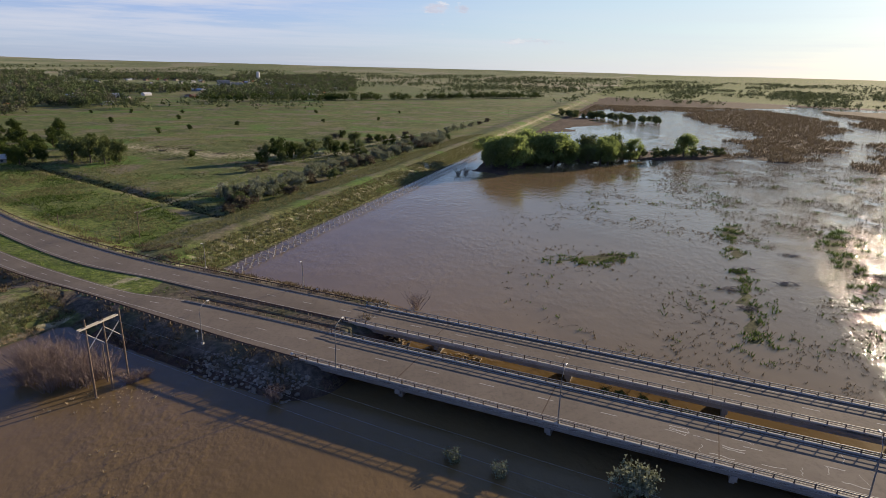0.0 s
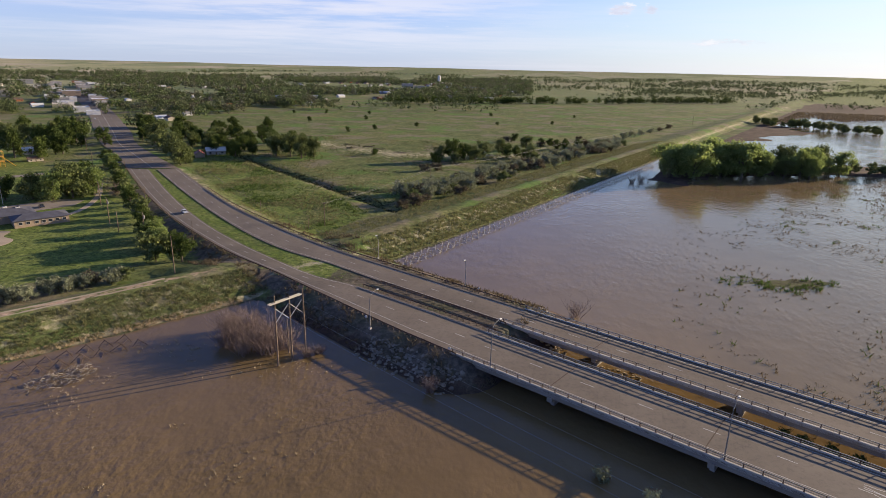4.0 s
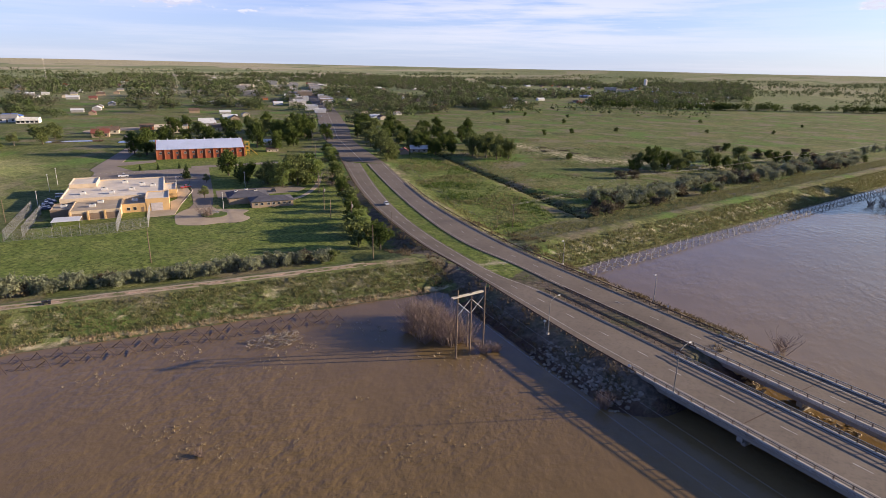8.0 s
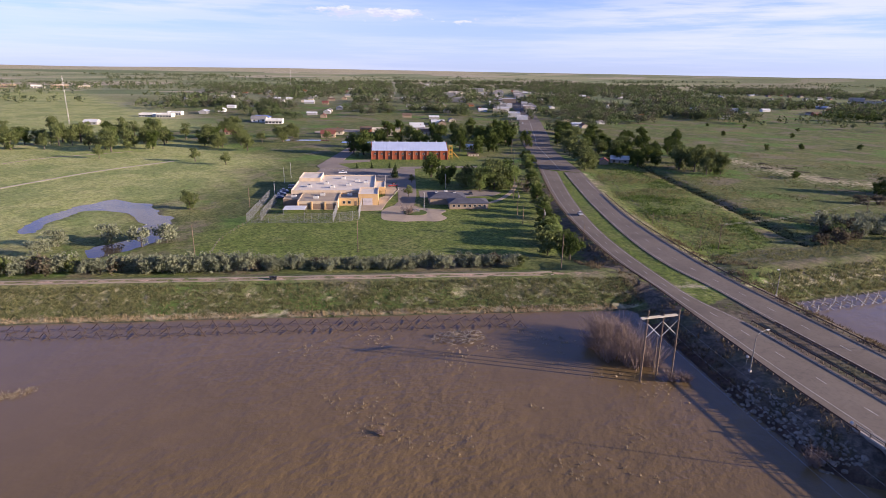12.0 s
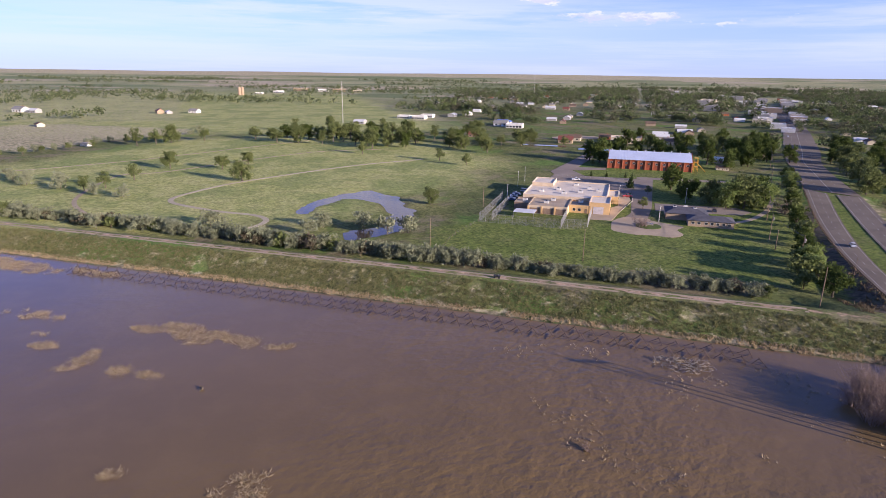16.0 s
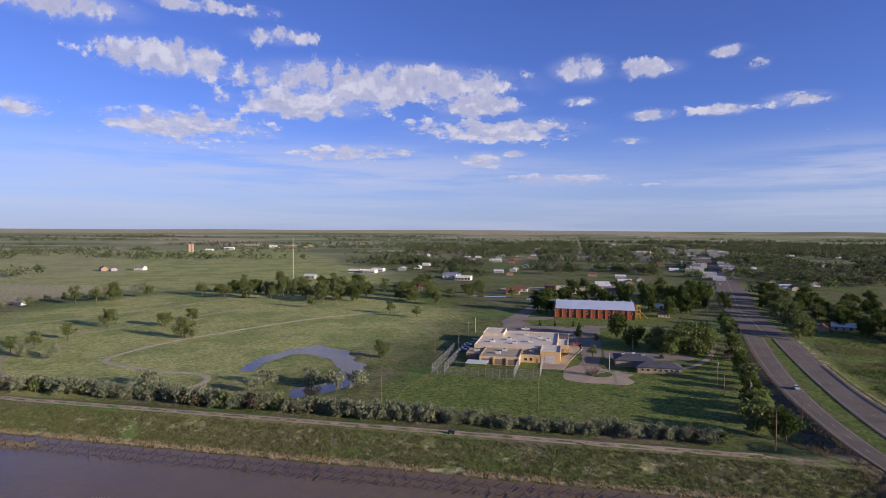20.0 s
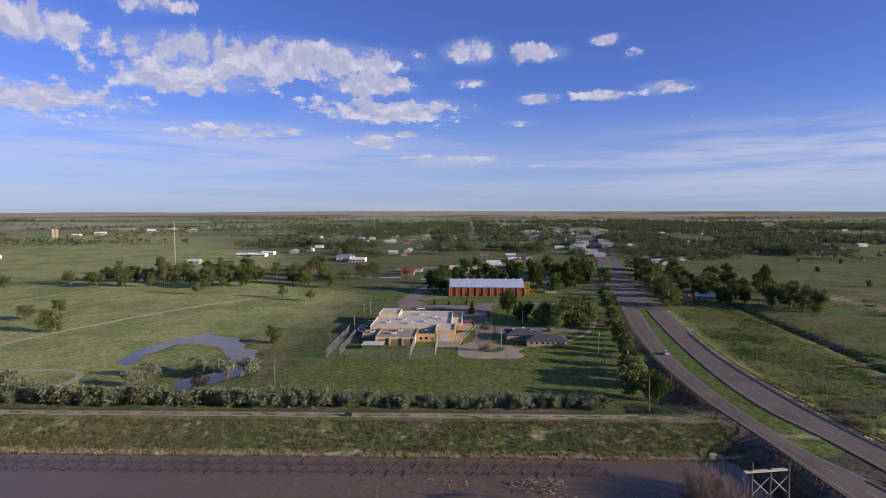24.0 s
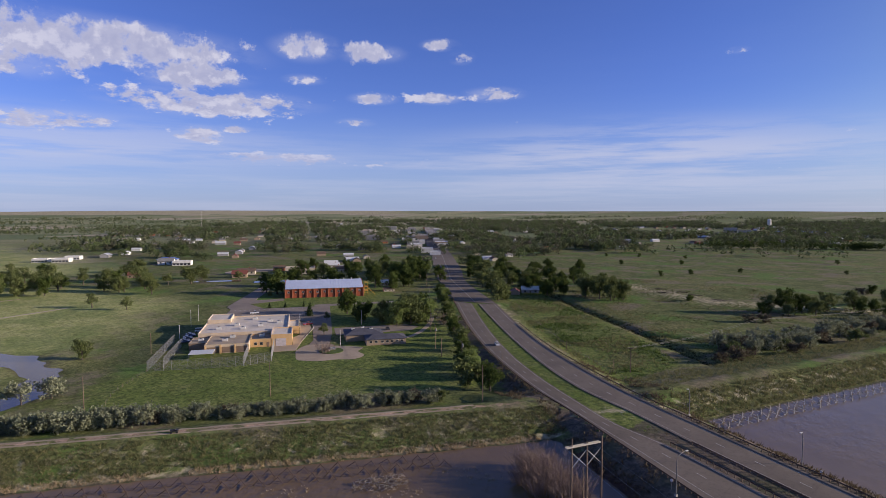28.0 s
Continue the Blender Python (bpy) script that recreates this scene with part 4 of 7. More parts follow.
def plant(kind, x, y, height=None, z=None, group=""):
    trunk, crown = KINDS[kind][plant_rng.randrange(len(KINDS[kind]))]
    base = {"cotton": 11, "bright": 11, "elm": 10, "open": 9, "silver": 4.6, "scrub": 3.0, "green_bush": 3.2, "juniper": 7.5}[kind]
    k = (height or base) / base * plant_rng.uniform(0.92, 1.08)
    z = float(ground_z(x, y)) if z is None else z
    slim = plant_rng.uniform(0.78, 1.02) if kind in ("cotton", "elm", "open") and (height or 0) > 11.5 and y > 300 and x < -120 else plant_rng.uniform(0.92, 1.1)
    m = pose(x, y, z - 0.08, 0, 0, plant_rng.uniform(0, 360)) @ Matrix.Diagonal((k * slim, k * slim * plant_rng.uniform(0.88, 1.12), k, 1))
    label, category = LABELS[kind]
    name = category if category == "shrub" else "tree"
    ob = thing(name, m, label, category, group)
    part("trunk", trunk, M["bark"], ob)
    part("crown", crown, None, ob)
    return ob


def plants(kind, spots, height, group=""):
    for x, y in spots:
        plant(kind, x, y, height * plant_rng.uniform(0.8, 1.2), group=group)


# park and golf course
plants("cotton", [(-437, -71), (-378, -22), (-428, -37), (-447, -21), (-290, 74)], 11, "park trees")
plants("open", [(-395, -85), (-363, -104), (-370, -95), (-439, 119), (-490, 67), (-413, 132)], 10, "park trees")
for i, (x, y) in enumerate([(-579, 0), (-574, 19), (-548, 69), (-526, 111), (-575, -118), (-580, 52), (-578, 61), (-572, 88), (-583, -104), (-593, -93), (-560, 40), (-602, 30),
                            (-610, -20), (-598, 70), (-610, 95), (-622, 10), (-548, 125), (-536, 96), (-606, -66), (-560, 130), (-575, 150), (-600, 130), (-640, 60), (-650, 100), (-628, 118),
                            (-520, 150), (-505, 160), (-540, 165), (-512, 178), (-560, 190), (-590, 175), (-660, 140), (-680, 20), (-690, 60)]):
    plant(("open", "cotton", "open", "elm")[i % 4], x, y, (15, 16, 13, 14)[i % 4], group="park trees")
plants("silver", [(-245, 10), (-255, 17), (-251, 34), (-237, 42), (-238, 51), (-267, -30), (-273, -76), (-406, -145), (-395, -125), (-403, -152), (-388, -140), (-420, -160), (-372, -118), (-350, -96), (-342, -80)], 6.5)
plants("open", [(-565, -150), (-552, -165), (-595, -130), (-540, -180), (-530, -190), (-515, -200)], 7)
plants("silver", [(-612, -148), (-600, -156), (-588, -160), (-570, -168), (-556, -176), (-640, -118), (-652, -100), (-664, -84), (-676, -78), (-690, -76), (-705, -80), (-722, -84), (-545, -186)], 5.0, "park shrubs")
for i, (x, y) in enumerate([(-606, -4), (-593, 16), (-598, 41), (-604, 64), (-577, 74), (-623, 107), (-570, 114), (-547, 158), (-504, 156), (-475, 170), (-521, 200), (-517, 218), (-524, 184), (-510, 258), (-640, 80), (-655, 30), (-560, 230), (-545, 240)]):
    plant(("cotton", "open", "cotton")[i % 3], x, y, (12, 11, 13)[i % 3], group="park trees")
# silvery hedge along the landward foot of the levee
hedge_rng = random.Random(5)
for i in range(190):
    s = -270 + 2.05 * i + hedge_rng.uniform(-1.2, 1.2)
    d = 193.5 + hedge_rng.uniform(-2.0, 2.5) + 4.0 * max(0, (s - 60) / 80)
    x, y = town_xy(s, d)
    if s > 47:
        continue
    size = hedge_rng.uniform(3.6, 5.6) * (1.15 if s < -40 else 0.92)
    plant("silver" if hedge_rng.random() < 0.82 else ("scrub" if hedge_rng.random() < 0.6 else "green_bush"), x, y, size, group="levee hedge")
# trees round the offices and the hall
plants("elm", [(-299, 223), (-271, 214), (-252, 243)], 14)
plants("cotton", [(-261, 220), (-247, 229), (-254, 232)], 16)
plants("bright", [(-249, 220), (-243, 238)], 15)
plants("juniper", [(-309, 202), (-290, 222), (-283, 219)], 10)
plants("juniper", [town_xy(-22, 404), town_xy(-12, 405), town_xy(0, 406), town_xy(4, 398)], 4)
plants("elm", [town_xy(-20, 470), town_xy(-28, 478), town_xy(70, 470), town_xy(58, 490), town_xy(40, 500), town_xy(24, 505), town_xy(8, 508), town_xy(-8, 512), town_xy(85, 500)], 16)
plants("open", [town_xy(-24, 452), town_xy(10, 312), town_xy(13, 352)], 5)
# roadside thicket below the highway
plants("elm", [(-154, 173), (-134, 163), (-170, 190), (-182, 200), (-207, 222), (-245, 258), (-272, 284), (-310, 318)], 9, "roadside trees")
plants("green_bush", [(-146, 170), (-162, 182), (-190, 208), (-198, 214), (-216, 230), (-226, 240), (-236, 249), (-256, 268), (-264, 276), (-284, 296), (-296, 306), (-142, 160), (-150, 166)], 6.5, "roadside trees")
plants("bright", [(-158, 178), (-150, 172), (-290, 300)], 8.5, "roadside trees")
plants("elm", [(-406, 388), (-420, 385), (-398, 372), (-430, 402), (-412, 362)], 17)
# grove across the highway
plants("cotton", [(-261, 326), (-264, 335), (-293, 358), (-327, 392), (-318, 376), (-352, 412)], 15, "roadside trees")
plants("elm", [(-251, 372), (-246, 386), (-248, 416), (-238, 419), (-225, 400), (-262, 400), (-272, 425), (-293, 419), (-312, 431), (-315, 413), (-330, 440), (-345, 430), (-367, 416), (-360, 450), (-375, 470),
               (-300, 450), (-280, 455), (-262, 440), (-255, 460), (-320, 470), (-345, 490), (-300, 490), (-385, 440), (-400, 470), (-350, 520), (-310, 515)], 13, "grove trees")
plants("cotton", [(-216, 387), (-205, 383), (-200, 392), (-210, 398), (-228, 388)], 16, "grove trees")
# scattered trees and shrubs on the pasture
plants("elm", [(-245, 555), (-166, 426), (-364, 756), (-311, 778), (-404, 740), (-164, 419), (-230, 590), (-200, 640), (-120, 700), (-60, 740), (-330, 640), (-280, 690), (-150, 820), (-40, 860)], 5.5)
plants("elm", [(-102, 415), (-95, 422)], 15)
plants("cotton", [(-98, 405), (-110, 408), (-86, 416)], 10)
plants("elm", [(-104, 426), (-112, 400)], 7)
plants("elm", [(-62, 452), (-55, 447), (-68, 446), (-30, 520), (-36, 512), (-20, 530)], 9)
plants("cotton", [(-85, 441), (-90, 428), (-74, 461), (-49, 437), (-60, 496)], 11)
plants("silver", [(-78, 310), (-82, 287), (-94, 297), (-100, 292), (-74, 336), (-67, 342), (-63, 358), (-59, 375), (-38, 431), (-34, 460), (-26, 468), (-23, 490), (-86, 304), (-90, 312),
                  (-72, 325), (-80, 330), (-66, 352), (-52, 392), (-46, 410), (-18, 505), (-8, 525), (1, 556), (13, 581), (28, 636), (5, 570), (20, 610), (38, 660), (50, 690)], 7.0, "pasture shrubs")
plants("scrub", [(-109, 367), (-102, 373), (-88, 262), (-84, 270), (-92, 276), (-60, 366), (-51, 528), (-42, 538), (-22, 583), (-84, 548), (-84, 280), (-70, 300), (-56, 384), (-14, 545), (62, 720), (75, 760)], 5.5, "pasture shrubs")
plants("elm", [(-44, 532), (-52, 540), (-78, 552)], 6.5)
thicket = random.Random(15)
for i in range(74):
    t = thicket.random()
    x, y = -92 + 105 * t + thicket.uniform(-13, 9), 284 + 270 * t + thicket.uniform(-12, 12)
    if float(river_side(np.array(x), np.array(y))) > -20:
        x -= 14
    plant("silver" if thicket.random() < 0.6 else ("scrub" if thicket.random() < 0.65 else "green_bush"), x, y, thicket.uniform(3.5, 7.5), group="pasture shrubs")
for i in range(26):
    s, d = thicket.uniform(-40, 120), thicket.uniform(486, 640)
    if abs(s + 36) > 8 and not (-48 < s < 40 and 505 < d < 560):
        plant("elm" if thicket.random() < 0.7 else "cotton", *town_xy(s, d), thicket.uniform(12, 18), group="hall trees")
for i in range(9):
    plant("open" if i % 3 else "cotton", -520 - 170 * thicket.random(), 30 + 190 * thicket.random(), thicket.uniform(11, 17), group="park trees")
for i in range(30):
    t = thicket.random()
    plant("elm" if i % 3 else "cotton", -262 - 190 * t + thicket.uniform(-14, 14), 372 + 150 * t + thicket.uniform(-16, 34), thicket.uniform(9, 14), group="grove trees")
# wooded island in the flood
isle = random.Random(8)
for i in range(44):
    t = i / 43
    x, y = 48 + 104 * t + isle.uniform(-8, 8), 396 + 58 * t + isle.uniform(-6, 36)
    plant("bright" if isle.random() < 0.75 else "cotton", x, y, isle.uniform(11, 22) * (1 - 0.75 * max(0, t - 0.7)), z=0.35, group="island trees")
plants("bright", [(207, 477)], 17, "island trees")
plants("green_bush", [(180, 468), (190, 474), (199, 480), (216, 480), (228, 484), (238, 488), (166, 464), (172, 472), (221, 490), (245, 494), (160, 462), (184, 476), (206, 486), (150, 458), (232, 494)], 6, "island trees")
for i in range(46):
    t = isle.random()
    x, y = 196 + 112 * t + isle.uniform(-10, 10), 905 - 108 * t + isle.uniform(-22, 22)
    plant("cotton" if isle.random() < 0.5 else "green_bush", x, y, isle.uniform(5, 10), z=0.2, group="marsh trees")
plants("silver", [(34.2, 80.4), (35.4, 79.6)], 5.0)
plants("silver", [(5.4, 88.8), (13.2, 85)], 3.2)
plants("green_bush", [(41.5, 109.2), (45.4, 107.3), (49.3, 105.4), (53.2, 103.6), (57, 101.9), (60.8, 100.1), (64, 98.6), (38.6, 110.4)], 2.2)

# ---------------------------------------------------------------- woods, grass and reeds that nobody could count
def clump_stuff(name, spots, blades, size, lean, material, label, category, seed):
    """Tufts of upright blades: spots are rows of x, y, z, scale."""
    rng = np.random.RandomState(seed)
    spots = np.asarray(spots, float)
    n = len(spots) * blades
    base = np.repeat(spots, blades, 0)
    k = base[:, 3:4]
    ang = rng.rand(n) * 2 * np.pi
    off = rng.rand(n) ** 0.5 * size * 0.5
    p = base[:, :3] + np.stack([np.cos(ang) * off, np.sin(ang) * off, np.zeros(n)], 1) * k
    tip = p + np.stack([np.cos(ang) * lean * size, np.sin(ang) * lean * size, size * (0.6 + 0.7 * rng.rand(n))], 1) * k
    turn = rng.rand(n) * np.pi
    w = np.stack([np.cos(turn), np.sin(turn), np.zeros(n)], 1) * size * 0.16 * k
    verts = np.stack([p - w, p + w, tip], 1).reshape(-1, 3)
    faces = np.arange(n * 3).reshape(-1, 3)
    ob = part(name, mesh_np(name, verts, faces), material)
    return tagged(ob, label, category, kind="stuff")


def scatter(count, box, keep, seed):
    rng = np.random.RandomState(seed)
    x, y = box[0] + rng.rand(count) * (box[1] - box[0]), box[2] + rng.rand(count) * (box[3] - box[2])
    k = keep(x, y) > rng.rand(count)
    return x[k], y[k], rng


# levee grass, in the belt between crest road and water
def levee_spots(count, n0, n1, s0, s1, east, seed, size):
    rng = np.random.RandomState(seed)
    s, n = s0 + rng.rand(count) * (s1 - s0), n0 + rng.rand(count) * (n1 - n0)
    if east:
        x, y = -88 + 0.345 * s + 0.938 * n, 183 + 0.938 * s - 0.345 * n
    else:
        x, y = -120 + 0.531 * s + 0.847 * n, 132.5 + 0.847 * s - 0.531 * n
    keep = (np.maximum(-depth_in(x, y, CORRIDOR), 0) > 6) & (ground_z(x, y) > 0.02)
    patch = vnoise(x, y, 7, 21) > 0.12
    keep &= patch
    return np.stack([x, y, ground_z(x, y) - 0.05, size * (0.6 + 0.8 * rng.rand(count))], 1)[keep]


clump_stuff("levee_grass", levee_spots(15000, 3.5, 17, -300, 40, False, 31, 0.95), 6, 0.55, 0.75, M["grass_blade"], "tufts of yellow-green grass on the levee slope", "grass", 31)
clump_stuff("levee_grass", levee_spots(9000, 4, 17, 0, 420, True, 32, 1.15), 5, 0.7, 0.5, M["grass_blade"], "coarse yellow-green weeds on the levee slope", "grass", 32)
clump_stuff("levee_grass", levee_spots(9000, -27, -3, 0, 420, True, 34, 1.0), 5, 0.6, 0.6, M["grass_blade"], "olive weeds behind the levee crest", "grass", 34)
clump_stuff("dry_reeds", levee_spots(3200, 15.8, 18.6, -300, 20, False, 33, 0.7), 6, 0.7, 0.3, M["reed"], "dry tan reeds along the water's edge", "reeds", 33)

# drowned marsh plants in the flooded field
def drowned(x, y):
    n = river_side(x, y)
    r = np.hypot(x - 150, y - 300)
    d = np.clip((x - 20 - (y - 130) * 0.06) / 60, 0, 1) * (n > 40) * np.clip((vnoise(x, y, 26, 41) - 0.36) * 4, 0, 1) * np.clip((vnoise(x, y, 7, 42) - 0.3) * 3, 0, 1)
    return d * (ground_z(x, y) < 0.1)


px_, py_, rng_ = scatter(62000, (20, 360, 110, 560), drowned, 43)
spots = np.stack([px_, py_, np.full(len(px_), -0.05), 0.5 + 0.9 * rng_.rand(len(px_))], 1)
clump_stuff("marsh_plants", spots, 5, 0.52, 0.6, M["marsh_reed"], "brown drowned stems standing in flood water", "reeds", 44)
px_, py_, rng_ = scatter(9000, (20, 330, 120, 420), lambda x, y: drowned(x, y) * (vnoise(x, y, 15, 45) > 0.6), 46)
spots = np.stack([px_, py_, np.full(len(px_), -0.05), 0.6 + 0.9 * rng_.rand(len(px_))], 1)
clump_stuff("marsh_plants", spots, 6, 0.72, 0.7, M["meadow"], "green weed clumps rising from the flood water", "reeds", 47)
px_, py_, rng_ = scatter(15000, (20, 200, 90, 270), lambda x, y: np.clip(bar_mask(x, y) * 1.2 - 0.1, 0, 1) * (vnoise(x, y, 5, 52) > 0.5), 48)
spots = np.stack([px_, py_, np.maximum(ground_z(px_, py_), -0.1), 0.7 + 0.9 * rng_.rand(len(px_))], 1)
clump_stuff("marsh_plants", spots, 6, 0.75, 0.6, M["meadow"], "green reeds on the drowned gravel bars", "reeds", 49)
px_, py_, rng_ = scatter(30000, (240, 760, 330, 1200), lambda x, y: (ground_z(x, y) > -0.1) * 1.0 * (river_side(x, y) > 40), 50)
spots = np.stack([px_, py_, ground_z(px_, py_), 1.2 + 1.6 * rng_.rand(len(px_))], 1)
clump_stuff("marsh_plants", spots, 4, 1.2, 0.6, M["marsh_reed"], "wide brown reed marsh beyond the flooded field", "reeds", 51)
# dry reed mats and stems in the river bend: x, y, half length, half width
REED_MATS = [(-228, -92, 22, 5), (-212, -63, 12, 4), (-176, -67, 9, 3), (-144, -48, 6, 4.5), (-154, -58, 4, 2), (-163, -63, 3, 2), (-136, -38, 3.5, 2), (-132, -31, 4, 1.8),
             (-153, -24, 11, 4.5), (-147, -13, 9, 4), (-140, -4, 5, 3), (-159, -36, 4, 2), (-97, -31, 2.4, 1.6), (-87, -8, 5, 4)]
def mats(x, y):
    m = np.full(np.shape(x), -50.0)
    for cx, cy, a, b in REED_MATS:
        s, n = (x - cx) * 0.531 + (y - cy) * 0.847, (x - cx) * 0.847 - (y - cy) * 0.531
        m = np.maximum(m, 1 - np.hypot(s / a, n / b) + (vnoise(x, y, 3.5, 61) - 0.5) * 1.1)
    return np.clip(m * 3, 0, 1)


px_, py_, rng_ = scatter(150000, (-262, -80, -130, 5), mats, 62)
spots = np.stack([px_, py_, np.full(len(px_), -0.05), 0.5 + 0.7 * rng_.rand(len(px_))], 1)
clump_stuff("reed_mat", spots, 4, 0.42, 1.9, M["reed"], "flattened tan reed mats lying in the flood water", "reeds", 63)
px_, py_, rng_ = scatter(5200, (-126, -40, 48, 112), lambda x, y: np.clip((vnoise(x, y, 9, 64) - 0.56) * 3, 0, 1) * (river_side(x, y) > 30), 65)
spots = np.stack([px_, py_, np.full(len(px_), -0.05), 0.5 + 0.8 * rng_.rand(len(px_))], 1)
clump_stuff("river_stems", spots, 6, 0.36, 0.8, M["reed"], "thin dry stems sticking out of the muddy river", "reeds", 66)


# ---- the town's canopy and the far belts of trees
def wood_stuff(name, spots, leaves, material, label, seed):
    """Many small crowns, each a heap of leaf clumps: rows of x, y, z, height."""
    rng = np.random.RandomState(seed)
    spots = np.asarray(spots, float)
    base = np.repeat(spots, leaves, 0)
    n = len(base)
    h = base[:, 3]
    lobe = rng.normal(size=(len(spots), 6, 3)) * (0.20, 0.20, 0.15) + (0, 0, 0.52)
    at = np.repeat(np.arange(len(spots)), leaves)
    u = rng.normal(size=(n, 3))
    u /= np.linalg.norm(u, axis=1)[:, None]
    reach = np.abs(rng.normal(0.22, 0.10, n))
    c = base[:, :3] + (lobe[at, rng.randint(0, 6, n)] + u * reach[:, None]) * h[:, None]
    c[:, 2] = np.maximum(c[:, 2], base[:, 2] + 0.3)
    nrm = u + rng.normal(size=(n, 3)) * 0.6
    nrm /= np.linalg.norm(nrm, axis=1)[:, None]
    a = np.cross(nrm, rng.normal(size=(n, 3)))
    a /= np.linalg.norm(a, axis=1)[:, None]
    b = np.cross(nrm, a)
    w = (h * (0.055 + 0.08 * rng.rand(n)) * (60.0 / leaves) ** 0.36)[:, None]
    verts = np.stack([c - a * w - nrm * w * 0.2, c + a * w * 0.9 - b * w * 0.5, c + b * w], 1).reshape(-1, 3)
    faces = np.arange(n * 3).reshape(-1, 3)
    ob = part(name, mesh_np(name, verts, faces), material)
    return tagged(ob, label, "trees", kind="stuff")


TOWN = [(-889, 240), (-762, 320), (-600, 330), (-520, 370), (-430, 420), (-432, 487), (-474, 739), (-403, 987), (-335, 1119), (-155, 1299), (-350, 2905),
        (-1229, 2349), (-2020, 2152), (-2438, 1199), (-1800, 560), (-1250, 330), (-1040, 240)]


def in_town(x, y):
    s, d = x * US[0] + y * US[1], x * UD[0] + y * UD[1]
    open_ground = (vnoise(x, y, 170, 71) > 0.27) & (vnoise(x, y, 60, 72) > 0.17) & (vnoise(x, y, 22, 77) > 0.18)
    street = (np.abs((s + 40) % 118 - 59) > 7) & (np.abs(d % 96 - 48) > 6)
    middle = line_distance(x, y, [(-430, 440), (-980, 940), (-1500, 1400)])
    core = (middle > 13) & ((middle > 75) | (d < 640) | (vnoise(x, y, 40, 73) > 0.62))
    turn = np.degrees(np.arctan2(-x, y))
    thin_out = np.clip((turn - 52) / 9, 0, 1) * np.clip((1700 - np.hypot(x, y)) / 300, 0.25, 1)
    yards = (vnoise(x, y, 95, 78) > 0.26 + 0.22 * thin_out) * (1 - 0.25 * thin_out)
    return inside(x, y, TOWN) * open_ground * street * core * yards * np.where(np.hypot(x, y) < 1400, 1.0, 0.75)


px_, py_, rng_ = scatter(52000, (-2450, -150, 230, 2900), in_town, 74)
spots = np.stack([px_, py_, ground_z(px_, py_), 9 + 9 * rng_.rand(len(px_)) ** 1.3], 1)
near = np.hypot(px_, py_) < 1100
tone = rng_.rand(len(px_))
for leaf, pick, word in (("leaf_far", tone < 0.5, "dark green"), ("leaf_dust", (tone >= 0.5) & (tone < 0.75), "dusty grey-green"), ("leaf_town", tone >= 0.75, "fresh green")):
    wood_stuff("town_trees", spots[near & pick], 170, M[leaf], f"dense {word} canopy of town trees", 75)
    wood_stuff("town_trees", spots[~near & pick], 36, M[leaf], f"far {word} canopy over the town", 76)


def belts(x, y):
    n = river_side(x, y)
    r = np.hypot(x, y)
    row = vnoise(x * 0.53 + y * 0.85, (x * 0.85 - y * 0.53) * 6, 420, 81)
    return ((row > np.where(x > -0.7 * y, 0.70, 0.74)) | ((vnoise(x, y, 260, 82) > np.where(x > -0.7 * y, 0.70, 0.80)) & (vnoise(x, y, 50, 83) > 0.45))) * (~inside(x, y, TOWN)) * np.where(n > 0, r > 1500, r > 900) * (r < 3500) * 0.9


px_, py_, rng_ = scatter(110000, (-4200, 2600, -2200, 4300), belts, 84)
spots = np.stack([px_, py_, ground_z(px_, py_), 8 + 7 * rng_.rand(len(px_))], 1)
wood_stuff("far_trees", spots, 14, M["leaf_far"], "far belts of trees across the farmland", 85)
# tree line along the edge of the pasture, and the wooded river bank upstream
row_rng = np.random.RandomState(86)
t = row_rng.rand(260)
line = np.stack([-377 + 640 * t + row_rng.normal(size=260) * 6, 993 + 440 * t + row_rng.normal(size=260) * 6], 1)
spots = np.stack([line[:, 0], line[:, 1], ground_z(line[:, 0], line[:, 1]), 9 + 7 * row_rng.rand(260)], 1)
wood_stuff("tree_line", spots, 70, M["leaf_dark"], "line of green trees along the pasture's edge", 87)
px_, py_, rng_ = scatter(9000, (80, 2800, 1250, 3200), lambda x, y: (vnoise(x, y, 190, 88) > 0.52) * (vnoise(x, y, 45, 87) > 0.35) * (np.hypot(x, y) > 1400) * 0.9, 89)
spots = np.stack([px_, py_, ground_z(px_, py_), 8 + 7 * rng_.rand(len(px_))], 1)
wood_stuff("far_trees", spots, 20, M["leaf_far"], "green riverside woods upstream of the marsh", 90)
# weedy scrub on the embankment beside the bridge and on the median
px_, py_, rng_ = scatter(14000, (-150, -10, 95, 215), lambda x, y: (np.abs(-depth_in(x, y, CORRIDOR) - 7) < 6) * (vnoise(x, y, 5, 91) > 0.45) * (ground_z(x, y) > 0.1), 92)
spots = np.stack([px_, py_, ground_z(px_, py_) - 0.05, 0.5 + 0.9 * rng_.rand(len(px_))], 1)
clump_stuff("embankment_weeds", spots, 5, 0.8, 0.6, M["marsh_reed"], "dry brown weeds on the highway embankment", "weeds", 93)
mid_line = [tuple((p + q) / 2) for p, q in zip(*pair_line(NEAR_R, FAR_L, 12.0))]
px_, py_, rng_ = scatter(14000, (-262, -22, 128, 306), lambda x, y: (line_distance(x, y, mid_line) < 3.6) * 1.0 * inside(x, y, NEAR_R + FAR_L[::-1]), 94)
spots = np.stack([px_, py_, ground_z(px_, py_) - 0.03, 0.5 + 0.6 * rng_.rand(len(px_))], 1)
green = px_ < -72
clump_stuff("median_grass", spots[green], 5, 0.5, 0.5, M["verge"], "green grass on the highway median", "grass", 95)
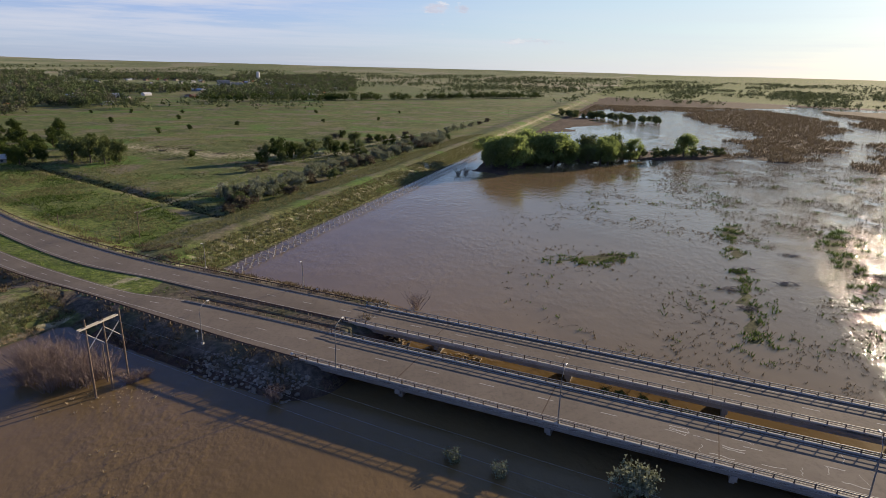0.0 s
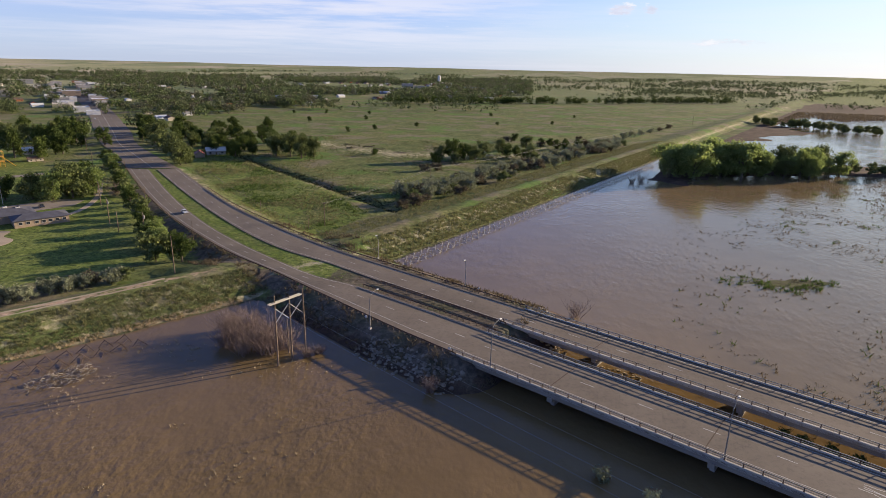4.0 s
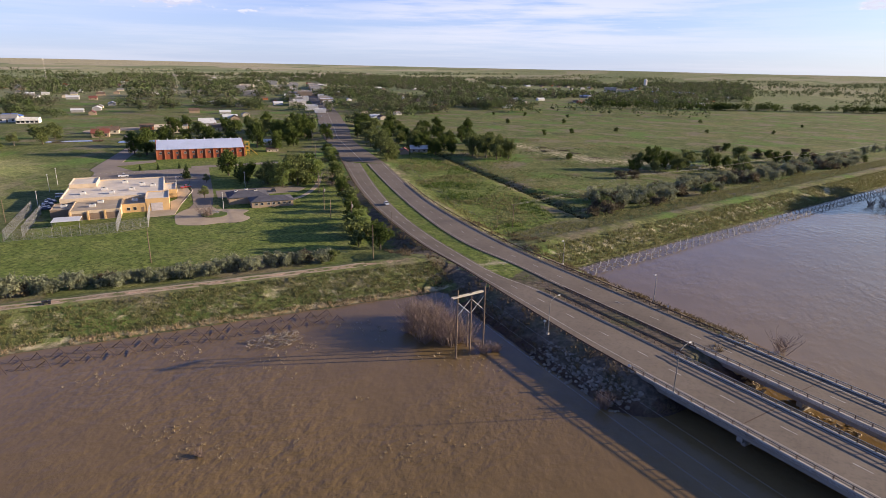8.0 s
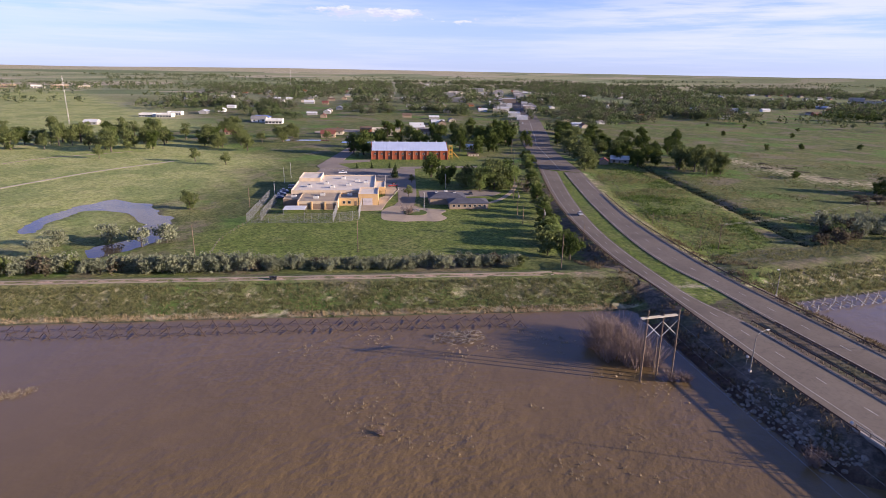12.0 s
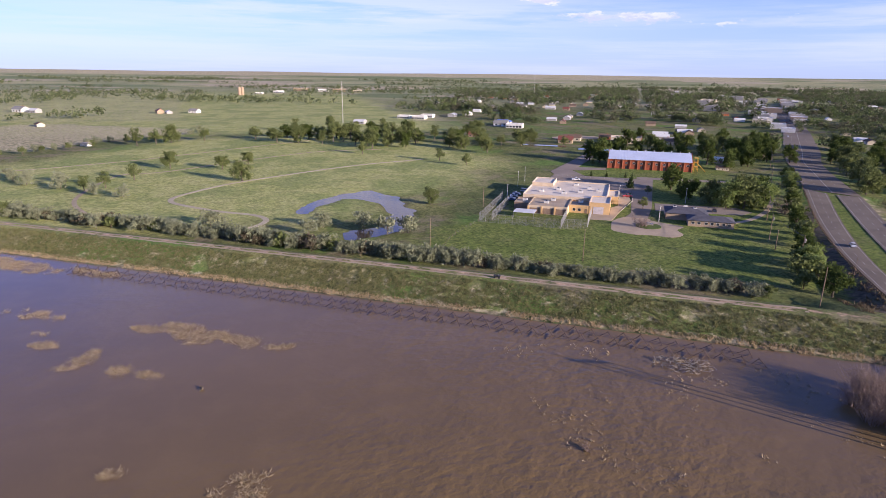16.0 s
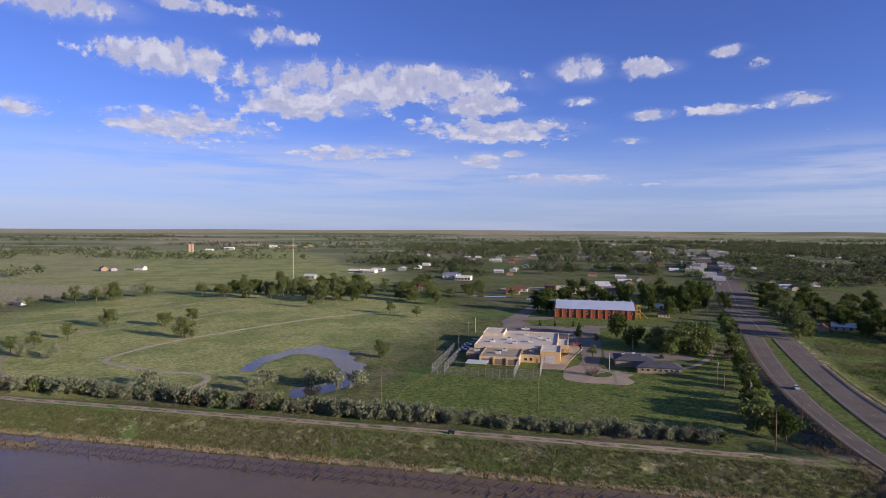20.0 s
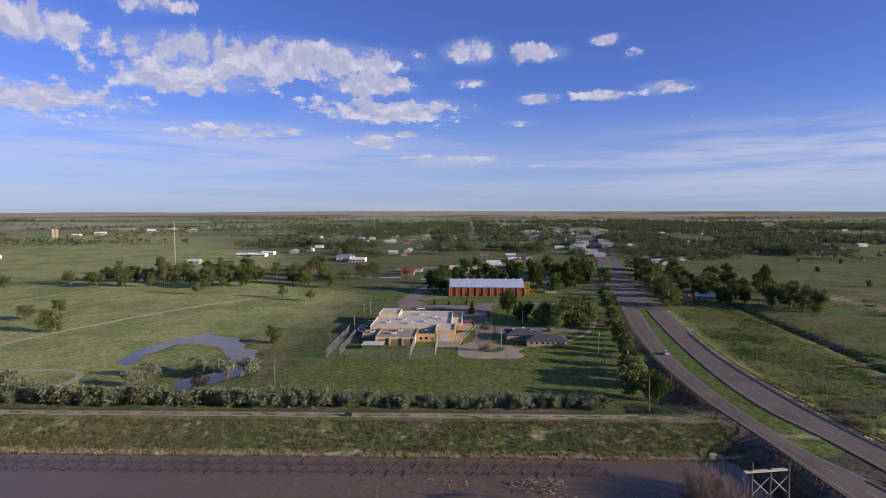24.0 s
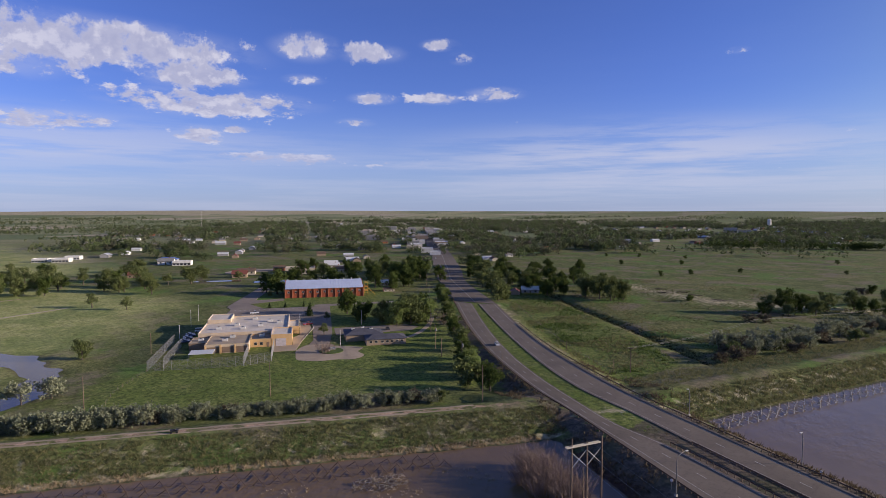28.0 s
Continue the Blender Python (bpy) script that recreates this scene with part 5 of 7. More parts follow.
clump_stuff("median_weeds", spots[~green], 4, 0.55, 0.6, M["marsh_reed"], "sparse brown weeds on the gravel median", "weeds", 96)

# coarse grass over the pasture and rough ground, thinning out with distance from the river
def pasture(x, y):
    n = river_side(x, y)
    out = -depth_in(x, y, CORRIDOR)
    return (n < -17) * (out > 4) * np.clip((vnoise(x, y, 22, 101) - 0.25) * 2.2, 0, 1) * (~inside(x, y, LAWN)) * (~inside(x, y, MAIN_L + MAIN_R[::-1]))


px_, py_, rng_ = scatter(30000, (-300, 10, 180, 520), pasture, 102)
spots = np.stack([px_, py_, ground_z(px_, py_) - 0.05, 0.5 + 1.0 * rng_.rand(len(px_))], 1)
tall = vnoise(px_, py_, 14, 103) > 0.55
clump_stuff("pasture_grass", spots[tall], 5, 0.75, 0.6, M["grass_blade"], "coarse green grass tufts on the pasture", "grass", 104)
clump_stuff("pasture_weeds", spots[~tall], 5, 0.6, 0.6, M["field_weed"], "dull olive weeds scattered over the pasture", "weeds", 105)
px_, py_, rng_ = scatter(12000, (-300, -120, 80, 330), lambda x, y: inside(x, y, LAWN) * np.clip((vnoise(x, y, 12, 106) - 0.45) * 2, 0, 1) * ((x * UD[0] + y * UD[1]) < 258), 107)
spots = np.stack([px_, py_, ground_z(px_, py_) - 0.05, 0.5 + 0.7 * rng_.rand(len(px_))], 1)
clump_stuff("field_grass", spots, 5, 0.5, 0.6, M["field_weed"], "uneven green grass on the mown field", "grass", 108)
# ditch weeds, with the trench's shadow put into their dark colour
ditch_rng = np.random.RandomState(109)
spots = []
for line in (DITCH, DITCH_B):
    pts = smooth_line(line, 0.35)
    off = pts + ditch_rng.normal(size=pts.shape) * 1.6
    spots.append(np.stack([off[:, 0], off[:, 1], ground_z(off[:, 0], off[:, 1]) - 0.05, 0.7 + 0.9 * ditch_rng.rand(len(off))], 1))
clump_stuff("ditch_weeds", np.concatenate(spots), 7, 0.9, 0.5, M["ditch_weed"], "rank weeds filling the drainage ditch, coloured dark for its shade", "weeds", 110)
px_, py_, rng_ = scatter(30000, (-300, -90, 195, 410), lambda x, y: inside(x, y, TRIANGLE) * np.clip((vnoise(x, y, 16, 121) - 0.2) * 2, 0, 1), 122)
spots = np.stack([px_, py_, ground_z(px_, py_) - 0.05, 0.6 + 1.0 * rng_.rand(len(px_))], 1)
rank = vnoise(px_, py_, 20, 123) > 0.45
clump_stuff("meadow_weeds", spots[rank], 5, 0.8, 0.7, M["meadow"], "rank green weeds on the rough roadside meadow", "weeds", 124)
clump_stuff("meadow_grass", spots[~rank], 5, 0.8, 0.7, M["grass_blade"], "yellow-green grass on the rough roadside meadow", "grass", 125)

# ---------------------------------------------------------------- guard rails, lamps, poles, wires
def guard_rail(line, z, label, side=1.0, step=2.0):
    pts = smooth_line(line, step)
    host = thing("guard_rail", pose(0, 0, 0), label, "guard rail", "highway guard rails")
    prof = [(0.0, 0.44), (0.05, 0.50), (0.02, 0.58), (0.05, 0.66), (0.0, 0.76), (-0.03, 0.76), (-0.03, 0.44)]
    run = np.gradient(pts, axis=0)
    nrm = np.stack([-run[:, 1], run[:, 0]], 1) / np.linalg.norm(run, axis=1)[:, None] * side
    verts, faces, m = [], [], len(prof)
    for p, q in zip(pts, nrm):
        zz = float(z(p[0]))
        verts += [(p[0] + q[0] * (a - 0.12), p[1] + q[1] * (a - 0.12), zz + h) for a, h in prof]
    for i in range(len(pts) - 1):
        for k in range(m):
            faces.append((i * m + k, i * m + (k + 1) % m, (i + 1) * m + (k + 1) % m, (i + 1) * m + k))
    part("rail", mesh_of("rail", verts, faces), M["rust"], host, "weathered brown steel rail")
    bm = boxes((-0.09, -0.09, -0.7, 0.09, 0.09, 0.72))
    me = bpy.data.meshes.new("post")
    bm.to_mesh(me), bm.free()
    for p in pts:
        part("post", me, M["wood_pole"], host, at=pose(p[0], p[1], float(z(p[0]))))
    return host


def shifted(line, by):
    pts = np.array(line, float)
    run = np.gradient(pts, axis=0)
    return [tuple(q) for q in pts + np.stack([-run[:, 1], run[:, 0]], 1) / np.linalg.norm(run, axis=1)[:, None] * by]


guard_rail(shifted(NEAR_L, -0.7), road_z, "weathered steel guard rail along the highway shoulder", 1)
guard_rail(shifted(FAR_R[1:], 0.7), road_z, "weathered steel guard rail above the levee", -1)
guard_rail(shifted(NEAR_R[6:], 0.7), road_z, "steel guard rail beside the weedy median", -1)
guard_rail(shifted(FAR_L[5:], -0.7), road_z, "steel guard rail on the gravel median edge", 1)


def street_lamp(x, y, z, towards, height=10.3, arm=2.6, label="grey steel street lamp with a curved arm"):
    host = thing("street_lamp", pose(x, y, z, 0, 0, math.degrees(math.atan2(towards[1], towards[0]))), label, "street lamp", "bridge lamps")
    part("base", boxes((-0.28, -0.28, -0.35, 0.28, 0.28, 0.18), bevel=0.05), M["pale_concrete"], host)
    part("post", tube([(0, 0, 0.1), (0, 0, height * 0.5), (0, 0, height * 0.82)], [0.13, 0.11, 0.09], 8), M["steel"], host)
    part("arm", tube([(0, 0, height * 0.8), (0.25, 0, height * 0.9), (arm * 0.5, 0, height * 0.97), (arm, 0, height)], [0.09, 0.075, 0.06, 0.05], 7), M["steel"], host)
    head = part("lamp_head", boxes((arm - 0.15, -0.17, height - 0.10, arm + 0.65, 0.17, height + 0.10), bevel=0.05), M["pale_metal"], host, "pale cobra-head lamp")
    part("lens", boxes((arm + 0.05, -0.12, height - 0.15, arm + 0.5, 0.12, height - 0.10)), M["glass_dull"], head)
    return host


M["pale_metal"] = surface("pale_painted_metal", (0.62, 0.61, 0.58), (0.52, 0.51, 0.49), 0.8, 8, 0.5, 0.1, 0.05)
M["glass_dull"] = surface("dusty_lamp_glass", (0.55, 0.56, 0.56), (0.45, 0.46, 0.47), 1.0, 8, 0.25, 0.0, 0.0)
M["dark_metal"] = surface("dark_metal", (0.05, 0.05, 0.055), (0.035, 0.035, 0.04), 0.8, 8, 0.5, 0.4, 0.05)
ACROSS = (0.42, 0.907)
for x, y in ((-18.4, 113.3), (24.8, 94.0), (68.4, 74.0), (112.0, 53.6)):
    street_lamp(x, y, DECK + 0.30, ACROSS)
street_lamp(-50.8, 125.6, road_z(-50.8) - 0.5, ACROSS, 9.5, 2.4)
street_lamp(-34.8, 160.8, road_z(-34.8) - 0.6, (-0.42, -0.907), 8.6, 0.5, "straight grey street lamp on the embankment")
street_lamp(-69.0, 178.9, road_z(-69.0) - 0.6, (-0.42, -0.907), 8.0, 0.6, "grey lamp post beside the flooded levee")
for x, y in ((-205, 232.5), (-140, 180.8), (-268, 290)):
    host = thing("road_post", pose(x - 1.4, y - 1.6, road_z(x) - 0.4), "thin brown wooden post beside the highway", "post")
    part("shaft", tube([(0, 0, -0.6), (0, 0, 7.5)], [0.10, 0.07], 7), M["wood_pole"], host)
# round signs at the bridge end
for x, y, h in ((-52.6, 127.4, 1.7), (-28.6, 117.6, 1.3), (-30.2, 157.6, 0.9)):
    host = thing("road_sign", pose(x, y, road_z(x) - 0.15), "small white round road marker on a post", "road sign")
    part("post", tube([(0, 0, -0.3), (0, 0, h)], 0.04, 6), M["steel"], host)
    part("plate", tube([(0, -0.03, h), (0, 0.03, h)], 0.34, 14), M["pale_metal"], host)


def wire_mesh(a, b, sag, radius=0.025, n=14):
    a, b = Vector(a), Vector(b)
    return tube([a.lerp(b, i / n) - Vector((0, 0, sag * 4 * (i / n) * (1 - i / n))) for i in range(n + 1)], radius, 4)


# three-pole wooden power structure in the flood, with its lines along the bridge
hf = thing("power_structure", pose(-64.5, 111.4, 0, 0, 0, math.degrees(math.atan2(7.4, 3.0))), "tall wooden three-pole power structure standing in flood water", "power pole")
for x, h in ((-4.0, 17.1), (0.0, 15.9), (4.0, 16.5)):
    part("pole", tube([(x, 0, -2.5), (x, 0, h * 0.5), (x * 0.98, 0, h)], [0.22, 0.19, 0.14], 8), M["wood_pole"], hf)
part("crossarm", boxes((-5.6, -0.34, 15.2, 3.4, -0.20, 15.55), (-5.6, 0.20, 15.2, 3.4, 0.34, 15.55), bevel=0.02), M["pale_wood"], hf, "bleached double timber crossarm")
for x0, x1 in ((-4.0, 0.0), (0.0, 4.0)):
    for za, zb in ((14.1, 10.4), (10.4, 14.1)):
        part("brace", tube([(x0, 0.14, za), (x1, 0.14, zb)], 0.09, 6), M["pale_wood"], hf, "pale diagonal brace")
part("pole", tube([(1.6, 3.2, -2.0), (1.6, 3.2, 8.6)], [0.16, 0.12], 7), M["wood_pole"], hf, "short stub pole")
for x in (-4.9, -1.6, 2.6):
    ins = part("insulator", tube([(x, 0, 15.2), (x, 0, 14.95), (x, 0, 14.8), (x, 0, 14.5)], [0.05, 0.12, 0.12, 0.05], 7), M["dark_metal"], hf)
inv = hf.matrix_basis.inverted()
for k, x in enumerate((-4.9, -1.6, 2.6)):
    start = Vector((x, 0, 14.5))
    end = inv @ Vector((150 + 3.0 * k * 0.4 + x * 0.4, 2 + x * 0.9, 14.0))
    part("power_line", wire_mesh(start, end, 2.8, 0.025, 26), M["steel"], hf)


def utility_pole(x, y, h, turn, arm=2.2, extra=None, z=None, label="weathered wooden utility pole on the grass"):
    z = float(ground_z(x, y)) if z is None else z
    host = thing("utility_pole", pose(x, y, z, 0, 0, turn), label, "utility pole", "utility poles")
    part("shaft", tube([(0, 0, -0.8), (0, 0, h * 0.5), (0, 0, h)], [0.17, 0.15, 0.11], 8), M["wood_pole"], host)
    if arm:
        part("crossarm", boxes((-arm / 2, -0.06, h - 0.75, arm / 2, 0.06, h - 0.58), bevel=0.01), M["wood_pole"], host)
        for x_ in (-arm * 0.45, 0.0, arm * 0.45):
            part("insulator", tube([(x_, 0, h - 0.58), (x_, 0, h - 0.40)], [0.07, 0.04], 6), M["pale_metal"], host)
    if extra == "transformer":
        for x_ in (-0.5, 0.5):
            part("transformer", tube([(x_, 0.35, h - 2.6), (x_, 0.35, h - 2.5), (x_, 0.35, h - 1.5), (x_, 0.35, h - 1.35)], [0.18, 0.3, 0.3, 0.16], 10), M["steel"], host, "grey can transformer")
    return host


ROAD_LINE = [(-126, 149.3, 12.5), (-159, 175.4, 12.5), (-194, 195.4, 11.0), (-222, 220.2, 11.5), (-251, 246.7, 11.5), (-302, 297.9, 11.5), (-352, 344, 11.5), (-408, 396, 11.5)]
prev = None
for x, y, h in ROAD_LINE:
    p = utility_pole(x, y, h, -45, 2.2 if x < -130 else 0, "transformer" if x in (-159, -194) else None)
    if prev and x < -160:
        for k in (-0.9, 0.0, 0.9):
            a = p.matrix_basis @ Vector((k, 0, h - 0.4))
            b = prev.matrix_basis @ Vector((k, 0, prev_h - 0.4))
            part("power_line", wire_mesh(p.matrix_basis.inverted() @ a, p.matrix_basis.inverted() @ b, 0.7, 0.02, 8), M["dark_metal"], p)
    prev, prev_h = p, h
utility_pole(-180.8, 185.9, 8.5, -45, 1.6)
FIELD_LINE = [(-185.6, 104.8, 12.0), (-214.8, 54.7, 11.5), (-279.9, 99.0, 9.5)]
for x, y, h in FIELD_LINE:
    utility_pole(x, y, h, 57, 0.0, label="bare wooden pole standing on the mown field")
prev = None
for x, y, h in ((-109, 220.9, 10.5), (-92.3, 321.9, 10.5), (-30, 470, 10.5), (38, 640, 10.5), (110, 830, 10.5)):
    p = utility_pole(x, y, h, 20, 2.0, label="wooden power pole behind the levee")
    if prev:
        for k in (-0.8, 0.8):
            a, b = Vector((k, 0, h - 0.4)), p.matrix_basis.inverted() @ (prev.matrix_basis @ Vector((k, 0, h - 0.4)))
            part("power_line", wire_mesh(a, b, 1.5, 0.03, 10), M["steel"], p)
    prev = p
for x, y in ((-146.7, 233.6), (-114, 216)):
    utility_pole(x, y, 5.5, 0, 0, label="short wooden post beside the highway ditch")
for x, y, h in ((-328, 137.6, 9), (-343, 148.4, 9), (-279.4, 176.5, 8), (-264, 206.9, 8), (-231, 168, 7.5), (-300, 120, 7)):
    host = thing("lamp_post", pose(x, y, float(ground_z(x, y))), "pale straight parking-lot lamp post", "lamp post", "lot lamps")
    part("post", tube([(0, 0, -0.3), (0, 0, h)], [0.12, 0.08], 8), M["pale_metal"], host)
    part("lamp_head", boxes((-0.45, -0.18, h - 0.05, 0.45, 0.18, h + 0.12), bevel=0.03), M["pale_metal"], host)

# ---------------------------------------------------------------- steel jetty jacks and driftwood in the water
def jack_meshes(k, radius):
    """Three crossed angle-iron beams; two of them rise out of the water and meet in a peak."""
    out = []
    for r, (a, b) in ((radius, ((-2.3, 0.5, -0.5), (0.2, -0.05, 1.75))), (radius * 1.35, ((1.75, -1.1, -0.35), (-0.05, 0.1, 1.9))), (radius, ((-0.6, -1.7, -0.1), (1.3, 1.5, 0.25)))):
        bm = tube([Vector(a) * k, Vector(b) * k], r, 4)
        me = bpy.data.meshes.new("beam")
        bm.to_mesh(me), bm.free()
        out.append(me)
    return out


def tall_jack_meshes(k, radius):
    """The same beams standing higher, crossing above the water like saw-horses."""
    out = []
    for r, (a, b) in ((radius * 1.2, ((-0.9, -0.6, -0.5), (0.7, 0.4, 1.55))), (radius, ((1.5, -0.6, -0.4), (-1.5, 0.5, 1.25))), (radius, ((-1.7, -0.9, 0.1), (1.7, 0.9, 0.75)))):
        bm = tube([Vector(a) * k, Vector(b) * k], r, 4)
        me = bpy.data.meshes.new("beam")
        bm.to_mesh(me), bm.free()
        out.append(me)
    return out


def jack_row(count, start, along, step, beams, material, turn, label, group, rng, low):
    for i in range(count):
        x, y = start[0] + along[0] * step * i, start[1] + along[1] * step * i
        host = thing("jetty_jack", pose(x, y, low + rng.uniform(-0.25, 0.2), rng.uniform(-8, 8), rng.uniform(-8, 8), turn + rng.uniform(-12, 12)), label, "jetty jack", group)
        for me in beams:
            part("beam", me, material, host)


jack_rng = random.Random(3)
west_beams, east_beams = jack_meshes(1.0, 0.075), tall_jack_meshes(1.05, 0.11)
for n, s0 in ((23.5, -222), (28.0, -220)):
    sx, sy = -120 + 0.531 * s0 + 0.847 * n, 132.5 + 0.847 * s0 - 0.531 * n
    jack_row(51, (sx, sy), (0.531, 0.847), 4.15, west_beams, M["rust"], 58, "rusted crossed-beam steel jack in the river", "west jetty jacks", jack_rng, 0.0)
for n, s0 in ((21.5, 6), (25.5, 8)):
    sx, sy = -88 + 0.345 * s0 + 0.938 * n, 183 + 0.938 * s0 - 0.345 * n
    jack_row(66, (sx, sy), (0.345, 0.938), 4.4, east_beams, M["grey_steel"], 70, "pale weathered steel jack along the flooded levee", "east jetty jacks", jack_rng, 0.1)
for n, s0, run, along, side, org in ((23.5, -222, 208, (0.531, 0.847), (0.847, -0.531), (-120, 132.5)), (28.0, -220, 208, (0.531, 0.847), (0.847, -0.531), (-120, 132.5)),
                                     (21.5, 6, 288, (0.345, 0.938), (0.938, -0.345), (-88, 183)), (25.5, 8, 288, (0.345, 0.938), (0.938, -0.345), (-88, 183))):
    host = thing("jack_cable", pose(0, 0, 0), "long steel cable threaded through the jetty jacks", "cable")
    for h in (0.12, 0.55):
        pts = [(org[0] + along[0] * (s0 + run * t) + side[0] * n, org[1] + along[1] * (s0 + run * t) + side[1] * n, h) for t in (0, 0.25, 0.5, 0.75, 1)]
        part("strand", tube(pts, 0.025, 4), M["rust"], host)


def twig_heap(name, x, y, z, count, spread, length, thick, material, label, category, seed, rise):
    rng = random.Random(seed)
    host = thing(name, pose(x, y, z), label, category)
    for g in range(3):
        bm = bmesh.new()
        for i in range(count // 3):
            a = rng.uniform(0, 2 * math.pi)
            r = spread * rng.random() ** 0.5
            p = Vector((r * math.cos(a), r * math.sin(a) * 0.5, rng.uniform(0, 0.4)))
            b = rng.uniform(0, 2 * math.pi)
            l = length * rng.uniform(0.4, 1.1)
            q = p + Vector((math.cos(b) * l * (1 - rise), math.sin(b) * l * (1 - rise), l * rise * rng.uniform(0.4, 1.2)))
            tube([p, (p + q) / 2 + Vector((0, 0, 0.1 * l)), q], [thick, thick * 0.7, thick * 0.25], 3, bm)
        tagged(part("branchwork", bm, material, host), kind="stuff")
    return host


def bare_bush(x, y, z, height, seed, label="bare reddish willow bush standing in water", count=70):
    rng = random.Random(seed)
    host = thing("bare_bush", pose(x, y, z), label, "bush", "bare willows")
    stems = twigs = bmesh.new()
    for i in range(count):
        a, o = rng.uniform(0, 2 * math.pi), rng.uniform(0.1, 1.0)
        h = height * rng.uniform(0.55, 1.05)
        foot = Vector((rng.uniform(-0.25, 0.25) * height, rng.uniform(-0.25, 0.25) * height, -0.4))
        tip = foot + Vector((math.cos(a) * h * o, math.sin(a) * h * o, h))
        bend = foot.lerp(tip, 0.5) + Vector((-math.cos(a), -math.sin(a), 0)) * h * 0.06
        tube([foot, bend, tip], [0.045, 0.03, 0.010], 3, stems)
        for k in range(7):
            t = rng.uniform(0.35, 0.98)
            p = foot.lerp(tip, t)
            q = p + Vector((rng.uniform(-1, 1), rng.uniform(-1, 1), rng.uniform(0.3, 1.2))) * height * 0.16
            tube([p, q], [0.028, 0.010], 3, twigs)
    tagged(part("branchwork", stems, M["twig"], host), kind="stuff")
    return host


for i, (x, y, h) in enumerate(((-85, 117.5, 6.5), (-80, 114.5, 8), (-75, 113.5, 8), (-87, 121, 6), (-80.5, 119, 8), (-74, 117, 8), (-71, 112.5, 7), (-83, 112.5, 5), (-77, 110.5, 6), (-69, 116.5, 7), (-70, 114.5, 3.0), (-62, 114, 2.6), (-60, 116, 2.4))):
    bare_bush(x, y, 0, h, 200 + i)
bare_bush(-2.3, 156.5, 0, 5.2, 220, "bare pale tree in the flood beside the bridge", 40)
bare_bush(-30, 107, 0.4, 3.2, 221, "bare brown bush below the bridge end", 60)
bare_bush(25.3, 373, 0, 9, 222, "dead grey tree drowned in the flooded field", 16)
bare_bush(30, 378, 0, 7, 223, "dead grey tree drowned in the flooded field", 12)
bare_bush(*town_xy(9, 272), LAND, 6.5, 224, "bare pale tree beside the driveway", 60)
bare_bush(-232, 240, 1.0, 6.0, 225, "bare grey tree in the roadside thicket", 50)
twig_heap("driftwood_pile", -106.5, 89.5, 0, 210, 7.5, 2.6, 0.06, M["dead"], "tangled heap of bleached driftwood in the river", "driftwood", 301, 0.25).rotation_euler[2] = radians(60)
twig_heap("driftwood_pile", -83, 50.8, 0, 45, 0.9, 1.9, 0.05, M["twig"], "small snag of dark branches in the river", "driftwood", 302, 0.5)
twig_heap("driftwood_pile", -112, 118, 0.7, 60, 7, 2.4, 0.05, M["dead"], "grey branches stranded on the levee foot", "driftwood", 303, 0.15)
for i, (x, y, r) in enumerate(((98, 176, 6), (112, 196, 7), (120, 182, 5), (133, 160, 6), (150, 150, 8), (140, 214, 6), (96, 160, 4), (160, 190, 6))):
    twig_heap("driftwood_pile", x, y, -0.05, 54, r * 0.7, 2.6, 0.07, M["twig"], "dark snag of branches caught in flood water", "driftwood", 310 + i, 0.12)

for i, (x, y, r) in enumerate(((-172, 452, 5), (-186, 462, 4), (-150, 440, 6), (-196, 448, 3), (-208, 470, 4))):
    twig_heap("brush_pile", x, y, float(ground_z(x, y)), 60, r, 3.0, 0.09, M["bark"], "dark brush pile lying on the pasture", "brush pile", 330 + i, 0.15)


def field_fence(line, label, step=4.0):
    pts = smooth_line(line, step)
    host = thing("field_fence", pose(0, 0, 0), label, "fence", "field fences")
    bm = tube([(0, 0, -0.4), (0, 0, 1.35)], 0.07, 6)
    me = bpy.data.meshes.new("post")
    bm.to_mesh(me), bm.free()
    z = ground_z(pts[:, 0], pts[:, 1])
    for p, h in zip(pts, z):
        part("post", me, M["wood_pole"], host, at=pose(p[0], p[1], float(h)))
    for k in (0.45, 0.85, 1.2):
        part("wire", tube([(p[0], p[1], h + k) for p, h in zip(pts, z)], 0.012, 3), M["steel"], host)


twig_heap("driftwood_pile", -122.8, -19, 0, 30, 0.7, 1.0, 0.08, M["bark"], "dark stump standing out of the river", "driftwood", 304, 0.5)
field_fence(shifted(FAR_R[:6], 13), "wooden post and wire fence beside the highway")
field_fence([(-330, 445), (-262, 396), (-203, 349), (-136, 301), (-100, 303)], "old post and wire fence along the ditch")
field_fence([town_xy(-62, 256), town_xy(-66, 230), town_xy(-64, 204)], "post and wire fence at the field's edge")
field_fence([town_xy(-64, 203), town_xy(-20, 203), town_xy(44, 204)], "post and wire fence behind the hedge")

# ---------------------------------------------------------------- riprap at the abutments
def stone_meshes(seed, count):
    rng, out = random.Random(seed), []
    for k in range(count):
        bm = bmesh.new()
        bmesh.ops.create_icosphere(bm, subdivisions=1, radius=0.5)
        for v in bm.verts:
            v.co *= rng.uniform(0.55, 1.3)
            v.co.z *= 0.6
        me = bpy.data.meshes.new("stone")
        bm.to_mesh(me), bm.free()
        out.append(me)
    return out


